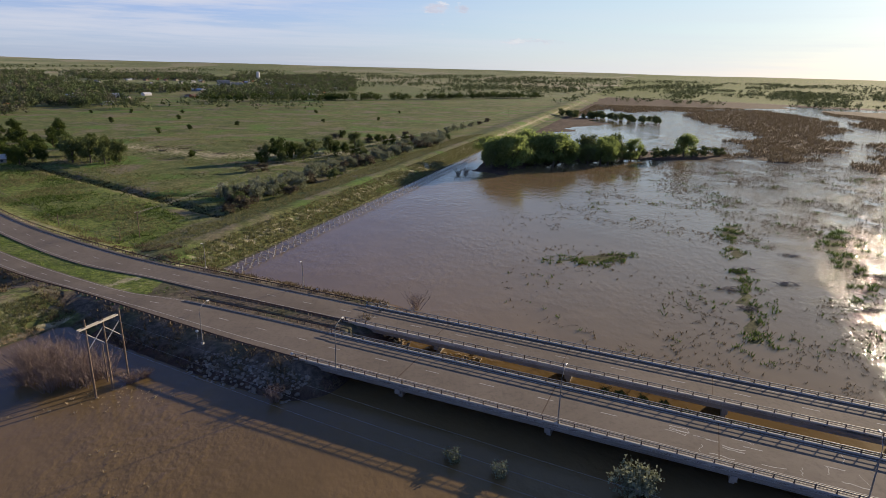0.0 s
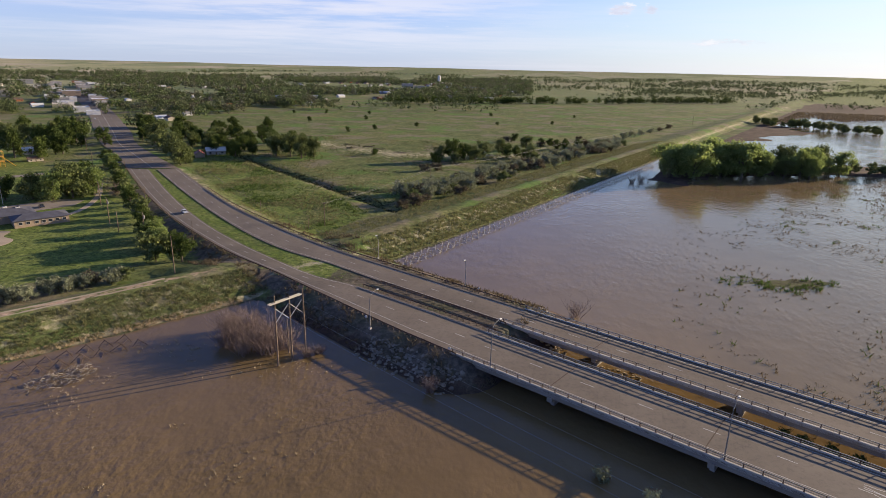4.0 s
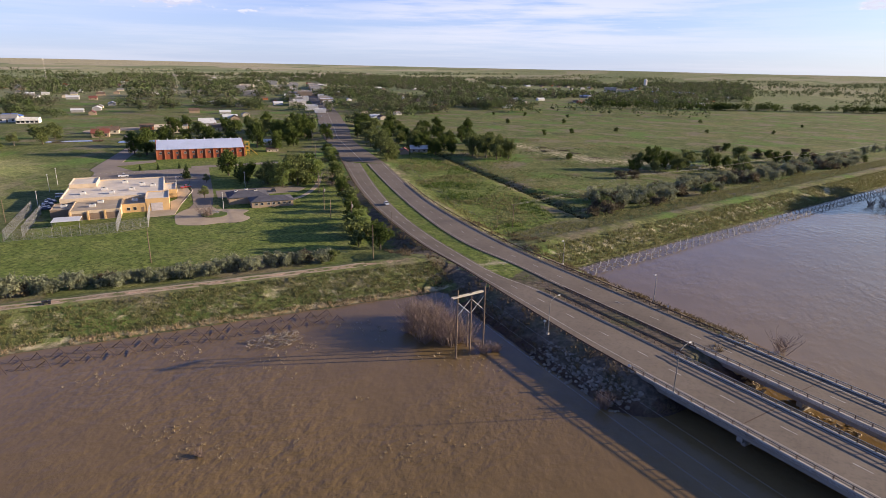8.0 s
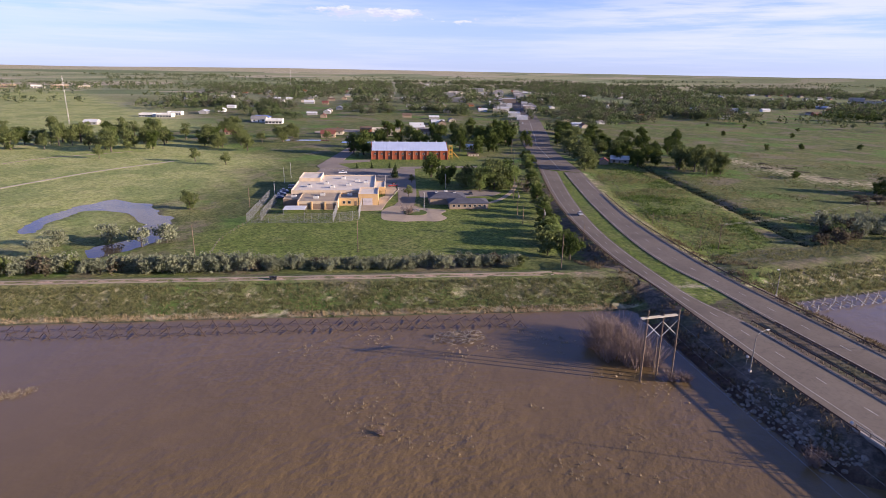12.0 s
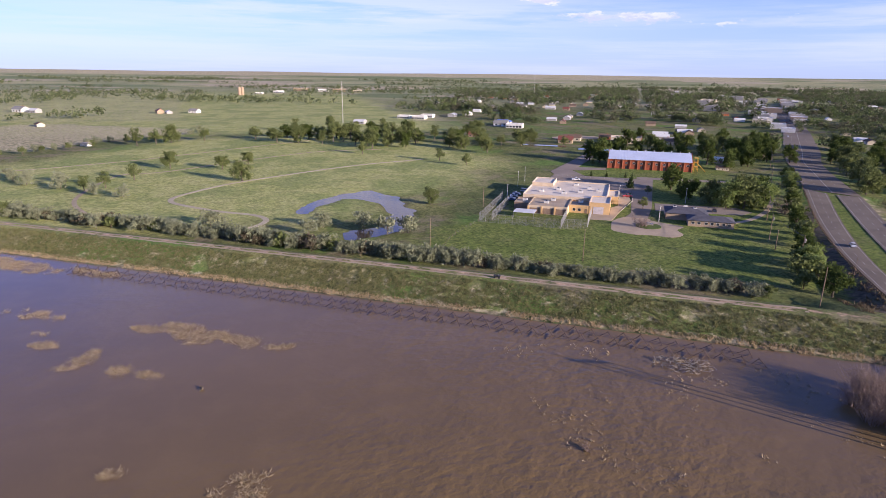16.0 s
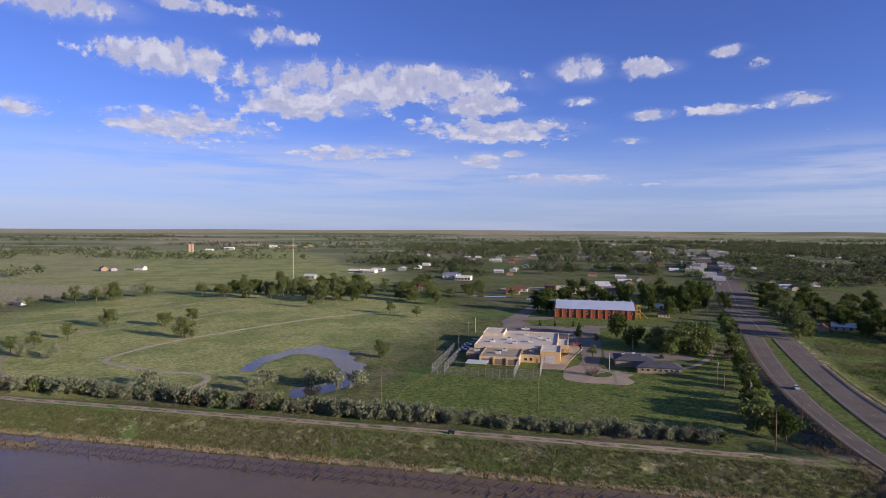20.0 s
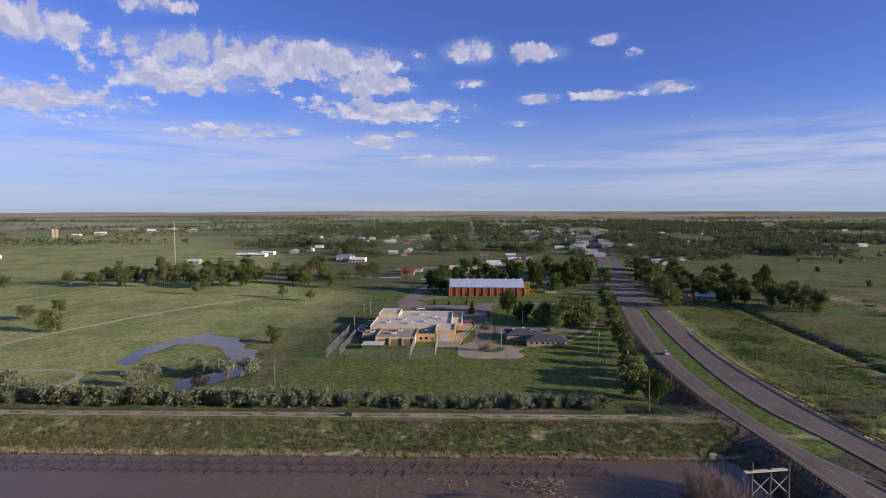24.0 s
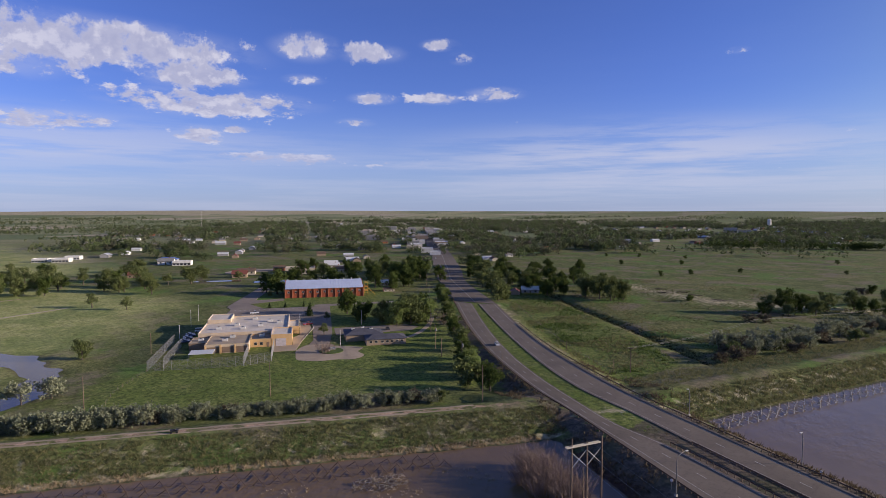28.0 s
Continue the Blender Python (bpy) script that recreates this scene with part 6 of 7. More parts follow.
def riprap(label, material, spots, seed, lo, hi):
    rng = random.Random(seed)
    kinds = stone_meshes(seed, 7)
    host = thing("riprap", pose(0, 0, 0), label, "rocks", kind="structure")
    for x, y in spots:
        k = rng.uniform(lo, hi)
        part("stone", kinds[rng.randrange(7)], material, host, at=pose(x, y, max(float(ground_z(x, y)), -0.15) + 0.1 * k, rng.uniform(-30, 30), rng.uniform(-30, 30), rng.uniform(0, 360)) @ Matrix.Diagonal((k, k * rng.uniform(0.7, 1.2), k, 1)))


rr = random.Random(12)
riprap("grey broken concrete riprap below the bridge end", M["stone"], [bridge_xy(-98 + 29 * t, 84.5 + 7.5 * rr.random() ** 0.8) for t in (rr.random() for i in range(300))], 13, 0.35, 1.35)
riprap("tan sandstone blocks between the two bridges", M["sand_stone"], [(-13 + 9 * t + rr.uniform(-1, 1), 139.5 - 4.4 * t + rr.uniform(-2.2, 2.2)) for t in (rr.random() for i in range(80))], 14, 0.6, 1.5)
riprap("tan stones heaped round the bridge pier", M["sand_stone"], [(9 + rr.uniform(-4, 5), 127.0 + rr.uniform(-2.5, 2.5)) for i in range(40)], 15, 0.5, 1.1)
riprap("pale stones along the shore beside the bridge", M["stone"], [(-14 + 18 * t, 151.0 - 8.2 * t + rr.uniform(-0.5, 2.2)) for t in (rr.random() for i in range(70))], 16, 0.5, 1.1)

# drowned bare trees off the wooded island
for k, (x, y) in enumerate(((25.7, 386), (20.3, 377))):
    twig_heap("bare_tree", x, y, -0.4, 36, 1.2, 8.0, 0.12, M["dead"], "drowned bare grey tree standing in flood water", "tree", 900 + k, 0.62)
# four-wheeler left on the levee slope
quad = thing("quad_bike", pose(-162.6, 62.8, float(ground_z(-162.6, 62.8)) + 0.02, 0, 0, 60), "small dark four-wheeler parked on the grassy levee", "vehicle")
part("body", boxes((-0.9, -0.3, 0.4, 0.9, 0.3, 0.8), (-1.1, -0.5, 0.75, -0.4, 0.5, 0.9), (0.35, -0.5, 0.75, 1.1, 0.5, 0.9), bevel=0.05), M["dark_metal"], quad)
part("seat", boxes((-0.5, -0.2, 0.8, 0.25, 0.2, 1.0), bevel=0.06), M["dark_metal"], quad)
part("handlebar", tube([(0.45, -0.45, 1.15), (0.5, 0, 1.1), (0.45, 0.45, 1.15)], 0.04, 6), M["steel"], quad)
for x in (-0.7, 0.7):
    for y in (-0.5, 0.5):
        part("wheel", tube([(x, y - 0.14, 0.3), (x, y + 0.14, 0.3)], 0.32, 12), M["dark_metal"], quad)

# ---------------------------------------------------------------- buildings round the levee
M["stucco"] = surface("orange_tan_stucco", (0.62, 0.41, 0.20), (0.54, 0.355, 0.175), 0.3, 5, 0.9, 0, 0.2)
M["cream_stucco"] = surface("cream_stucco", (0.62, 0.50, 0.36), (0.54, 0.43, 0.31), 0.3, 5, 0.9, 0, 0.2)
M["brown_stucco"] = surface("brown_stucco", (0.26, 0.185, 0.135), (0.21, 0.15, 0.11), 0.3, 5, 0.9, 0, 0.2)
M["flat_roof"] = surface("pale_gravel_roof", (0.70, 0.62, 0.54), (0.58, 0.51, 0.44), 0.12, 3, 0.95, 0, 0.3)
M["tan_roof"] = surface("tan_membrane_roof", (0.42, 0.34, 0.26), (0.34, 0.275, 0.21), 0.12, 3, 0.95, 0, 0.3)
M["red_brick"] = surface("red_brick_wall", (0.32, 0.088, 0.044), (0.255, 0.072, 0.038), 0.35, 6, 0.9, 0, 0.3)
M["red_pier"] = surface("brick_pilaster", (0.42, 0.150, 0.075), (0.34, 0.115, 0.060), 0.35, 6, 0.9, 0, 0.3)
M["blue_roof"] = surface("blue_grey_metal_roof", (0.50, 0.56, 0.74), (0.44, 0.50, 0.66), 0.08, 2, 0.6, 0.0, 0.1)
M["slate"] = surface("dark_grey_shingles", (0.10, 0.10, 0.125), (0.075, 0.075, 0.095), 0.3, 4, 0.9, 0, 0.4)
M["tan_wall"] = surface("tan_block_wall", (0.36, 0.27, 0.19), (0.30, 0.225, 0.16), 0.3, 5, 0.9, 0, 0.2)
M["white_wall"] = surface("white_painted_wall", (0.74, 0.72, 0.68), (0.62, 0.60, 0.57), 0.3, 5, 0.8, 0, 0.1)
M["cream_wall"] = surface("cream_siding", (0.55, 0.48, 0.37), (0.46, 0.40, 0.31), 0.3, 5, 0.85, 0, 0.1)
M["grey_wall"] = surface("grey_siding", (0.36, 0.35, 0.34), (0.29, 0.285, 0.28), 0.3, 5, 0.85, 0, 0.1)
M["brown_roof"] = surface("brown_shingles", (0.17, 0.115, 0.085), (0.125, 0.088, 0.068), 0.3, 4, 0.9, 0, 0.4)
M["red_roof"] = surface("red_metal_roof", (0.24, 0.085, 0.065), (0.20, 0.075, 0.06), 0.3, 4, 0.6, 0.1, 0.1)
M["grey_roof"] = surface("grey_shingles", (0.27, 0.26, 0.255), (0.21, 0.205, 0.20), 0.3, 4, 0.9, 0, 0.3)
M["white_roof"] = surface("white_metal_roof", (0.72, 0.72, 0.72), (0.62, 0.62, 0.63), 0.3, 4, 0.5, 0.1, 0.05)
M["sky_roof"] = surface("bright_blue_roof", (0.09, 0.19, 0.52), (0.075, 0.155, 0.44), 0.3, 4, 0.5, 0.1, 0.05)
M["yellow"] = surface("yellow_painted_steel", (0.60, 0.38, 0.05), (0.50, 0.31, 0.05), 0.5, 6, 0.6, 0.1, 0.05)
M["window"] = surface("dark_window_glass", (0.035, 0.04, 0.05), (0.025, 0.03, 0.04), 0.5, 5, 0.12, 0, 0.0, spec=0.6)
M["garage"] = surface("pale_garage_door", (0.55, 0.50, 0.52), (0.48, 0.44, 0.45), 0.5, 5, 0.6, 0, 0.05)
M["mesh_wire"] = surface("grey_chain_link", (0.34, 0.34, 0.34), (0.27, 0.27, 0.28), 0.8, 8, 0.5, 0.5, 0.0)
M["lot"] = surface("sun_bleached_lot_asphalt", (0.265, 0.220, 0.190), (0.205, 0.172, 0.150), 0.06, 2, 0.95, 0, 0.3)
M["turf"] = surface("mown_turf", (0.062, 0.098, 0.022), (0.09, 0.125, 0.03), 0.3, 4, 0.95, 0, 0.5)
M["gravel"] = surface("pinkish_gravel", (0.42, 0.335, 0.25), (0.33, 0.265, 0.20), 0.1, 2, 0.95, 0, 0.5)
TOWN_AT = Matrix.Rotation(radians(TOWN_TURN), 4, "Z")


def wall_block(host, s0, d0, s1, d1, z0, h, wall, roof, lip=0.45, name="wing"):
    """A flat-roofed block: walls with a parapet round a sunken roof."""
    t = 0.3
    body = part(name, boxes((s0, d0, z0, s1, d0 + t, z0 + h + lip), (s0, d1 - t, z0, s1, d1, z0 + h + lip), (s0, d0 + t, z0, s0 + t, d1 - t, z0 + h + lip),
                            (s1 - t, d0 + t, z0, s1, d1 - t, z0 + h + lip)), M[wall], host)
    part("roof", boxes((s0 + t, d0 + t, z0 + h - 0.2, s1 - t, d1 - t, z0 + h)), M[roof], body)
    part("coping", boxes((s0 - 0.06, d0 - 0.06, z0 + h + lip, s1 + 0.06, d0 + t + 0.06, z0 + h + lip + 0.10), (s0 - 0.06, d1 - t - 0.06, z0 + h + lip, s1 + 0.06, d1 + 0.06, z0 + h + lip + 0.10),
                         (s0 - 0.06, d0 + t + 0.06, z0 + h + lip, s0 + t + 0.06, d1 - t - 0.06, z0 + h + lip + 0.10), (s1 - t - 0.06, d0 + t + 0.06, z0 + h + lip, s1 + 0.06, d1 - t - 0.06, z0 + h + lip + 0.10)), M[roof], body)
    return body


def roof_unit(host, s, d, z, w=2.4, l=1.8, h=1.2):
    u = part("roof_unit", boxes((s - w / 2, d - l / 2, z + 0.15, s + w / 2, d + l / 2, z + h), (s - w / 2 + 0.1, d - l / 2 + 0.1, z, s + w / 2 - 0.1, d + l / 2 - 0.1, z + 0.2), bevel=0.04), M["pale_metal"], host, "pale metal rooftop air unit")
    part("fan", tube([(s, d, z + h), (s, d, z + h + 0.18)], [0.55, 0.5], 12), M["dark_metal"], u)


def window_part(parent, s0, d, z0, s1, z1):
    """A framed window on a wall that faces the river (towards -d)."""
    w = part("window", boxes((s0, d - 0.05, z0, s1, d + 0.02, z1)), M["window"], parent)
    part("frame", boxes((s0 - 0.08, d - 0.09, z0 - 0.08, s1 + 0.08, d - 0.01, z0), (s0 - 0.08, d - 0.09, z1, s1 + 0.08, d - 0.01, z1 + 0.08), (s0 - 0.08, d - 0.09, z0, s0, d - 0.01, z1), (s1, d - 0.09, z0, s1 + 0.08, d - 0.01, z1)), M["pale_metal"], w)


# stucco office block with a fenced yard
office = thing("office_building", TOWN_AT @ pose(0, 0, LAND), "orange stucco office block with flat pale gravel roofs", "building")
main = wall_block(office, -50, 303, -8, 348, 0, 4.9, "cream_stucco", "flat_roof")
front = wall_block(office, -44, 282.5, -25, 303, 0, 3.9, "cream_stucco", "tan_roof", 0.25)
west = wall_block(office, -52, 290, -44.1, 303, 0, 3.2, "brown_stucco", "tan_roof", 0.25)
middle = wall_block(office, -24.9, 291, -15.6, 303, 0, 3.6, "stucco", "tan_roof", 0.3)
garage = wall_block(office, -15.5, 291, -5.8, 308, 0, 5.4, "stucco", "flat_roof", 0.35)
corner = wall_block(office, -49.5, 330, -38, 347.5, 5.0, 1.6, "cream_stucco", "flat_roof", 0.3)
step = wall_block(office, -8.0, 318, -2.6, 336, 0, 3.8, "stucco", "flat_roof", 0.3)
for s0 in (-43.0, -36.6, -30.4):
    part("panel", boxes((s0, 282.42, 0.25, s0 + 5.0, 282.55, 2.9)), M["brown_stucco"], front, "recessed brown wall panel")
for s0 in (-44.1, -37.6, -31.3, -25.5):
    part("pillar", boxes((s0, 281.9, 0, s0 + 0.7, 282.5, 3.7), bevel=0.03), M["stucco"], front)
door = part("garage_door", boxes((-13.4, 290.90, 0.05, -8.6, 291.02, 3.7)), M["garage"], garage, "pale ribbed garage door")
for k in range(5):
    part("rib", boxes((-13.4, 290.86, 0.65 + k * 0.68, -8.6, 290.9, 0.70 + k * 0.68)), M["steel"], door)
for s0 in (-23.2, -20.6):
    window_part(middle, s0, 291, 1.0, s0 + 1.3, 2.3)
part("door", boxes((-17.4, 290.9, 0.05, -16.3, 291.02, 2.2)), M["brown_stucco"], middle, "brown steel door")
for s, d, z in ((-36, 290, 3.9), (-33.5, 297, 3.9), (-20, 298, 3.6), (-30, 312, 4.9), (-22, 318, 4.9), (-34, 322, 4.9), (-18, 330, 4.9), (-26, 338, 4.9), (-13, 325, 4.9), (-42, 314, 4.9), (-47.5, 296, 3.2)):
    roof_unit(office, s, d, z)
canopy = thing("yard_canopy", TOWN_AT @ pose(-44, 275, LAND), "white flat canopy roof in the fenced yard", "canopy")
part("roof", boxes((-5, -4, 2.6, 5, 4, 2.78), bevel=0.03), M["white_roof"], canopy)
for s, d in ((-4.7, -3.7), (4.7, -3.7), (-4.7, 3.7), (4.7, 3.7)):
    part("post", boxes((s - 0.08, d - 0.08, -0.2, s + 0.08, d + 0.08, 2.6)), M["steel"], canopy)


def wire_fence(points, height, label, step=3.0, rails=9, outrig=True):
    host = thing("wire_fence", pose(0, 0, 0), label, "fence", "yard fences")
    bm = tube([(0, 0, -0.3), (0, 0, height)], 0.045, 6)
    post = bpy.data.meshes.new("post")
    bm.to_mesh(post), bm.free()
    for a, b in zip(points, points[1:]):
        a, b = Vector((*a, 0)), Vector((*b, 0))
        n = max(1, int((b - a).length / step))
        for i in range(n + 1):
            p = a.lerp(b, i / n)
            part("post", post, M["mesh_wire"], host, at=pose(p.x, p.y, LAND))
        net = bmesh.new()
        for k in range(rails):
            z = LAND + 0.08 + (height - 0.12) * k / (rails - 1)
            tube([(a.x, a.y, z), (b.x, b.y, z)], 0.016 if k not in (0, rails - 1) else 0.03, 3, net)
        m = int((b - a).length / 0.45)
        for i in range(m):
            p = a.lerp(b, i / m)
            q = a.lerp(b, min(1, (i + 2) / m))
            tube([(p.x, p.y, LAND + 0.08), (q.x, q.y, LAND + height - 0.04)], 0.012, 3, net)
            tube([(p.x, p.y, LAND + height - 0.04), (q.x, q.y, LAND + 0.08)], 0.012, 3, net)
        part("netting", net, M["mesh_wire"], host)


wire_fence([town_xy(-62, 310), town_xy(-62, 257), town_xy(-25, 257), town_xy(-25, 282)], 4.2, "tall grey chain-link security fence round the yard")
wire_fence([town_xy(-57, 300), town_xy(-57, 262)], 4.2, "inner chain-link security fence beside the yard")
wire_fence([town_xy(-14, 262), town_xy(-14, 290.5)], 4.2, "chain-link security fence beside the garage")
wire_fence([town_xy(-25, 257), town_xy(-14, 262)], 4.2, "chain-link security fence by the driveway")

# red-brick hall with a blue metal roof
hall = thing("brick_hall", TOWN_AT @ pose(0, 0, LAND), "long red-brick hall with a blue-grey metal roof", "building")
S0, S1, D0, D1, EAVE, RIDGE = -13.5, 44.0, 446.5, 476.0, 6.6, 11.2
bm = boxes((S0, D0, -0.3, S1, D0 + 0.4, EAVE), (S0, D1 - 0.4, -0.3, S1, D1, EAVE))
part("wall", bm, M["red_brick"], hall)
for s in (S0, S1 - 0.4):
    bm = bmesh.new()
    ring = [(D0 + 0.4, -0.3), (D1 - 0.4, -0.3), (D1 - 0.4, EAVE), ((D0 + D1) / 2, RIDGE + 0.5), (D0 + 0.4, EAVE)]
    a = [bm.verts.new((s, d, z)) for d, z in ring]
    b = [bm.verts.new((s + 0.4, d, z)) for d, z in ring]
    bm.faces.new(a), bm.faces.new(b[::-1])
    for i in range(5):
        bm.faces.new((a[i], b[i], b[(i + 1) % 5], a[(i + 1) % 5]))
    part("gable", bm, M["red_brick"], hall)
for sgn, dd in ((1, D0 - 0.6), (-1, D1 + 0.6)):
    bm = bmesh.new()
    mid = (D0 + D1) / 2
    p = [(S0 + 0.45, dd, EAVE + 0.05), (S1 - 0.45, dd, EAVE + 0.05), (S1 - 0.45, mid, RIDGE), (S0 + 0.45, mid, RIDGE)]
    lo, hi = [bm.verts.new(q) for q in p], [bm.verts.new((q[0], q[1], q[2] + 0.25)) for q in p]
    bm.faces.new(lo[::-1]), bm.faces.new(hi)
    for i in range(4):
        bm.faces.new((lo[i], lo[(i + 1) % 4], hi[(i + 1) % 4], hi[i]))
    slope = part("roof", bm, M["blue_roof"], hall)
    for k in range(28):
        s = S0 + 1.5 + k * 2.0
        seam = tube([(s, dd, EAVE + 0.33), (s, mid, RIDGE + 0.27)], 0.022, 3)
        part("seam", seam, M["blue_roof"], slope)
for k in range(10):
    s = S0 + 2.0 + k * (S1 - S0 - 4.0) / 9
    part("ridge_vent", tube([(s, (D0 + D1) / 2, RIDGE + 0.2), (s, (D0 + D1) / 2, RIDGE + 0.9), (s, (D0 + D1) / 2, RIDGE + 1.2)], [0.3, 0.42, 0.1], 8), M["pale_metal"], hall, "pale metal ridge vent")
for k in range(12):
    s = S0 + k * (S1 - S0 - 0.7) / 11
    pil = part("pilaster", boxes((s, D0 - 0.55, -0.3, s + 0.7, D0, EAVE - 0.3), (s - 0.08, D0 - 0.65, EAVE - 0.75, s + 0.78, D0, EAVE - 0.3), bevel=0.03), M["red_pier"], hall, "raised brick pilaster")
for k in range(11):
    s = S0 + 0.9 + k * (S1 - S0 - 0.7) / 11
    if k in (2, 4, 7):
        part("door", boxes((s + 1.4, D0 - 0.06, -0.1, s + 3.0, D0 + 0.02, 2.4)), M["dark_metal"], hall, "dark steel door")
    window_part(hall, s + 1.2, D0, 3.6, s + 2.6, 4.8)
stair = thing("yellow_stair", TOWN_AT @ pose(45.5, 452, LAND), "yellow steel fire stair and chute at the hall's end", "stair")
for s, d in ((0, 0), (2.4, 0), (0, 6), (2.4, 6)):
    part("post", boxes((s - 0.1, d - 0.1, -0.2, s + 0.1, d + 0.1, 9.5)), M["yellow"], stair)
for z in (3.0, 6.0, 9.2):
    part("landing", boxes((-0.1, -0.1, z, 2.5, 6.1, z + 0.15)), M["yellow"], stair)
part("chute", tube([(1.2, 1, 6.5), (7.5, -1.5, 0.2)], 0.16, 6), M["yellow"], stair)
part("brace", tube([(0, 0, 0), (0, 6, 6)], 0.06, 5), M["yellow"], stair)

# low office with dark roofs
low = thing("low_office", TOWN_AT @ pose(0, 0, LAND), "low tan office with dark grey shingle roofs", "building")


def hip_wing(host, s0, d0, s1, d1, h, rise, wall, roof, over=0.6):
    body = part("wing", boxes((s0, d0, -0.3, s1, d1, h)), M[wall], host)
    bm = bmesh.new()
    a, b = s0 - over, s1 + over
    c, e = d0 - over, d1 + over
    inset = min(b - a, e - c) * 0.38
    lo = [bm.verts.new(q) for q in ((a, c, h - 0.05), (b, c, h - 0.05), (b, e, h - 0.05), (a, e, h - 0.05))]
    up = [bm.verts.new(q) for q in ((a, c, h + 0.12), (b, c, h + 0.12), (b, e, h + 0.12), (a, e, h + 0.12))]
    if b - a > e - c:
        r = [bm.verts.new((a + inset, (c + e) / 2, h + rise)), bm.verts.new((b - inset, (c + e) / 2, h + rise))]
        tops = ((up[0], up[1], r[1], r[0]), (up[1], up[2], r[1]), (up[2], up[3], r[0], r[1]), (up[3], up[0], r[0]))
    else:
        r = [bm.verts.new(((a + b) / 2, c + inset, h + rise)), bm.verts.new(((a + b) / 2, e - inset, h + rise))]
        tops = ((up[0], up[1], r[0]), (up[1], up[2], r[1], r[0]), (up[2], up[3], r[1]), (up[3], up[0], r[0], r[1]))
    bm.faces.new(lo[::-1])
    for i in range(4):
        bm.faces.new((lo[i], lo[(i + 1) % 4], up[(i + 1) % 4], up[i]))
    for f in tops:
        bm.faces.new(f)
    part("roof", bm, M[roof], body)
    return body


wing_a = hip_wing(low, 29, 282, 48, 292.4, 2.9, 1.5, "tan_wall", "slate")
wing_b = hip_wing(low, 20, 292.5, 38, 307, 3.2, 1.9, "tan_wall", "slate")
for s in (30.5, 33.0, 36.0, 38.4, 40.8, 43.2, 45.6):
    window_part(wing_a, s, 282, 1.2, s + 1.2, 2.2)
for s, d in ((24, 300), (29, 303), (33, 299)):
    roof_unit(wing_b, s, d, 4.2, 1.6, 1.2, 1.0)

# ---------------------------------------------------------------- lots, drives and paths
def slab(name, points, z, material, label, category, thick=0.25):
    bm = bmesh.new()
    top = [bm.verts.new((x, y, z)) for x, y in points]
    low_ = [bm.verts.new((x, y, z - thick)) for x, y in points]
    bm.faces.new(top)
    n = len(points)
    for i in range(n):
        bm.faces.new((top[i], low_[i], low_[(i + 1) % n], top[(i + 1) % n]))
    bmesh.ops.recalc_face_normals(bm, faces=bm.faces[:])
    return tagged(part(name, bm, material), label, category, kind="structure")


T = town_xy
lot = slab("pavement", [T(-50, 350), T(-46, 402), T(6, 404), T(4, 352)], LAND + 0.14, M["lot"], "sun-bleached asphalt car park behind the offices", "car park")
drive = slab("pavement", [T(4.4, 300), T(4.2, 352), T(6, 404), T(17, 404), T(14.5, 318), T(12, 290), T(2, 290)], LAND + 0.10, M["lot"], "asphalt drive beside the office block", "drive")
apron = slab("pavement", [T(-15, 279), T(-4, 280), T(-1, 300), T(4, 330), T(2, 350), T(-2.4, 350), T(-2.4, 314), T(-5.6, 308), T(-5.6, 290.8), T(-15.4, 290.8)], LAND + 0.18, M["gravel"], "pinkish concrete apron before the garage", "apron")
slab("pavement", [T(16, 309), T(56, 313), T(62, 322), T(56, 330), T(16, 328)], LAND + 0.07, M["lot"], "asphalt loop drive behind the low office", "drive")
slab("pavement", [tuple(q) for q in smooth_line([T(-4, 270), T(-3, 262), T(5, 258), T(14, 259), T(21, 258), T(26, 264), T(24, 272), T(27, 279), T(20, 283), T(14, 286), T(12, 289.9), T(2, 289.9), T(-3.6, 280), T(-4, 270)], 1.5)[:-1]], LAND + 0.05, M["gravel"], "pinkish gravel yard beside the low office", "yard")
slab("pavement", [T(-46, 403), T(-50, 415), T(-34, 522), T(-42, 600), T(-30, 600), T(-24, 520), T(-36, 424), T(-26, 404.2)], LAND + 0.09, M["lot"], "asphalt lane leading past the brick hall", "lane")
slab("pavement", [T(-40, 425), T(-38, 440), T(-14, 445), T(-14, 436), T(-30, 428)], LAND + 0.06, M["lot"], "dark asphalt yard beside the brick hall", "yard")
slab("pavement", [T(7, 405), T(7, 412), T(64, 416), T(64, 409), T(18, 404.5)], LAND + 0.06, M["lot"], "narrow asphalt lane across the lawn", "lane")
for k in range(17):
    s = -46 + k * 3.0
    for d in (358, 377, 396):
        part("bay_line", boxes((s, d, LAND + 0.145, s + 0.12, d + 5.0, LAND + 0.15)), M["paint"], lot, at=TOWN_AT)
kerb = tube([(*T(-1, 300), LAND + 0.25), (*T(5, 330), LAND + 0.25), (*T(4, 350), LAND + 0.25)], 0.16, 4)
part("kerb", kerb, M["pale_concrete"], drive)
isl = thing("drive_island", TOWN_AT @ pose(12, 275, LAND), "round grass island in the gravel drive", "traffic island", kind="structure")
part("turf", tube([(0, 0, -0.1), (0, 0, 0.28)], 5.5, 22), M["turf"], isl)


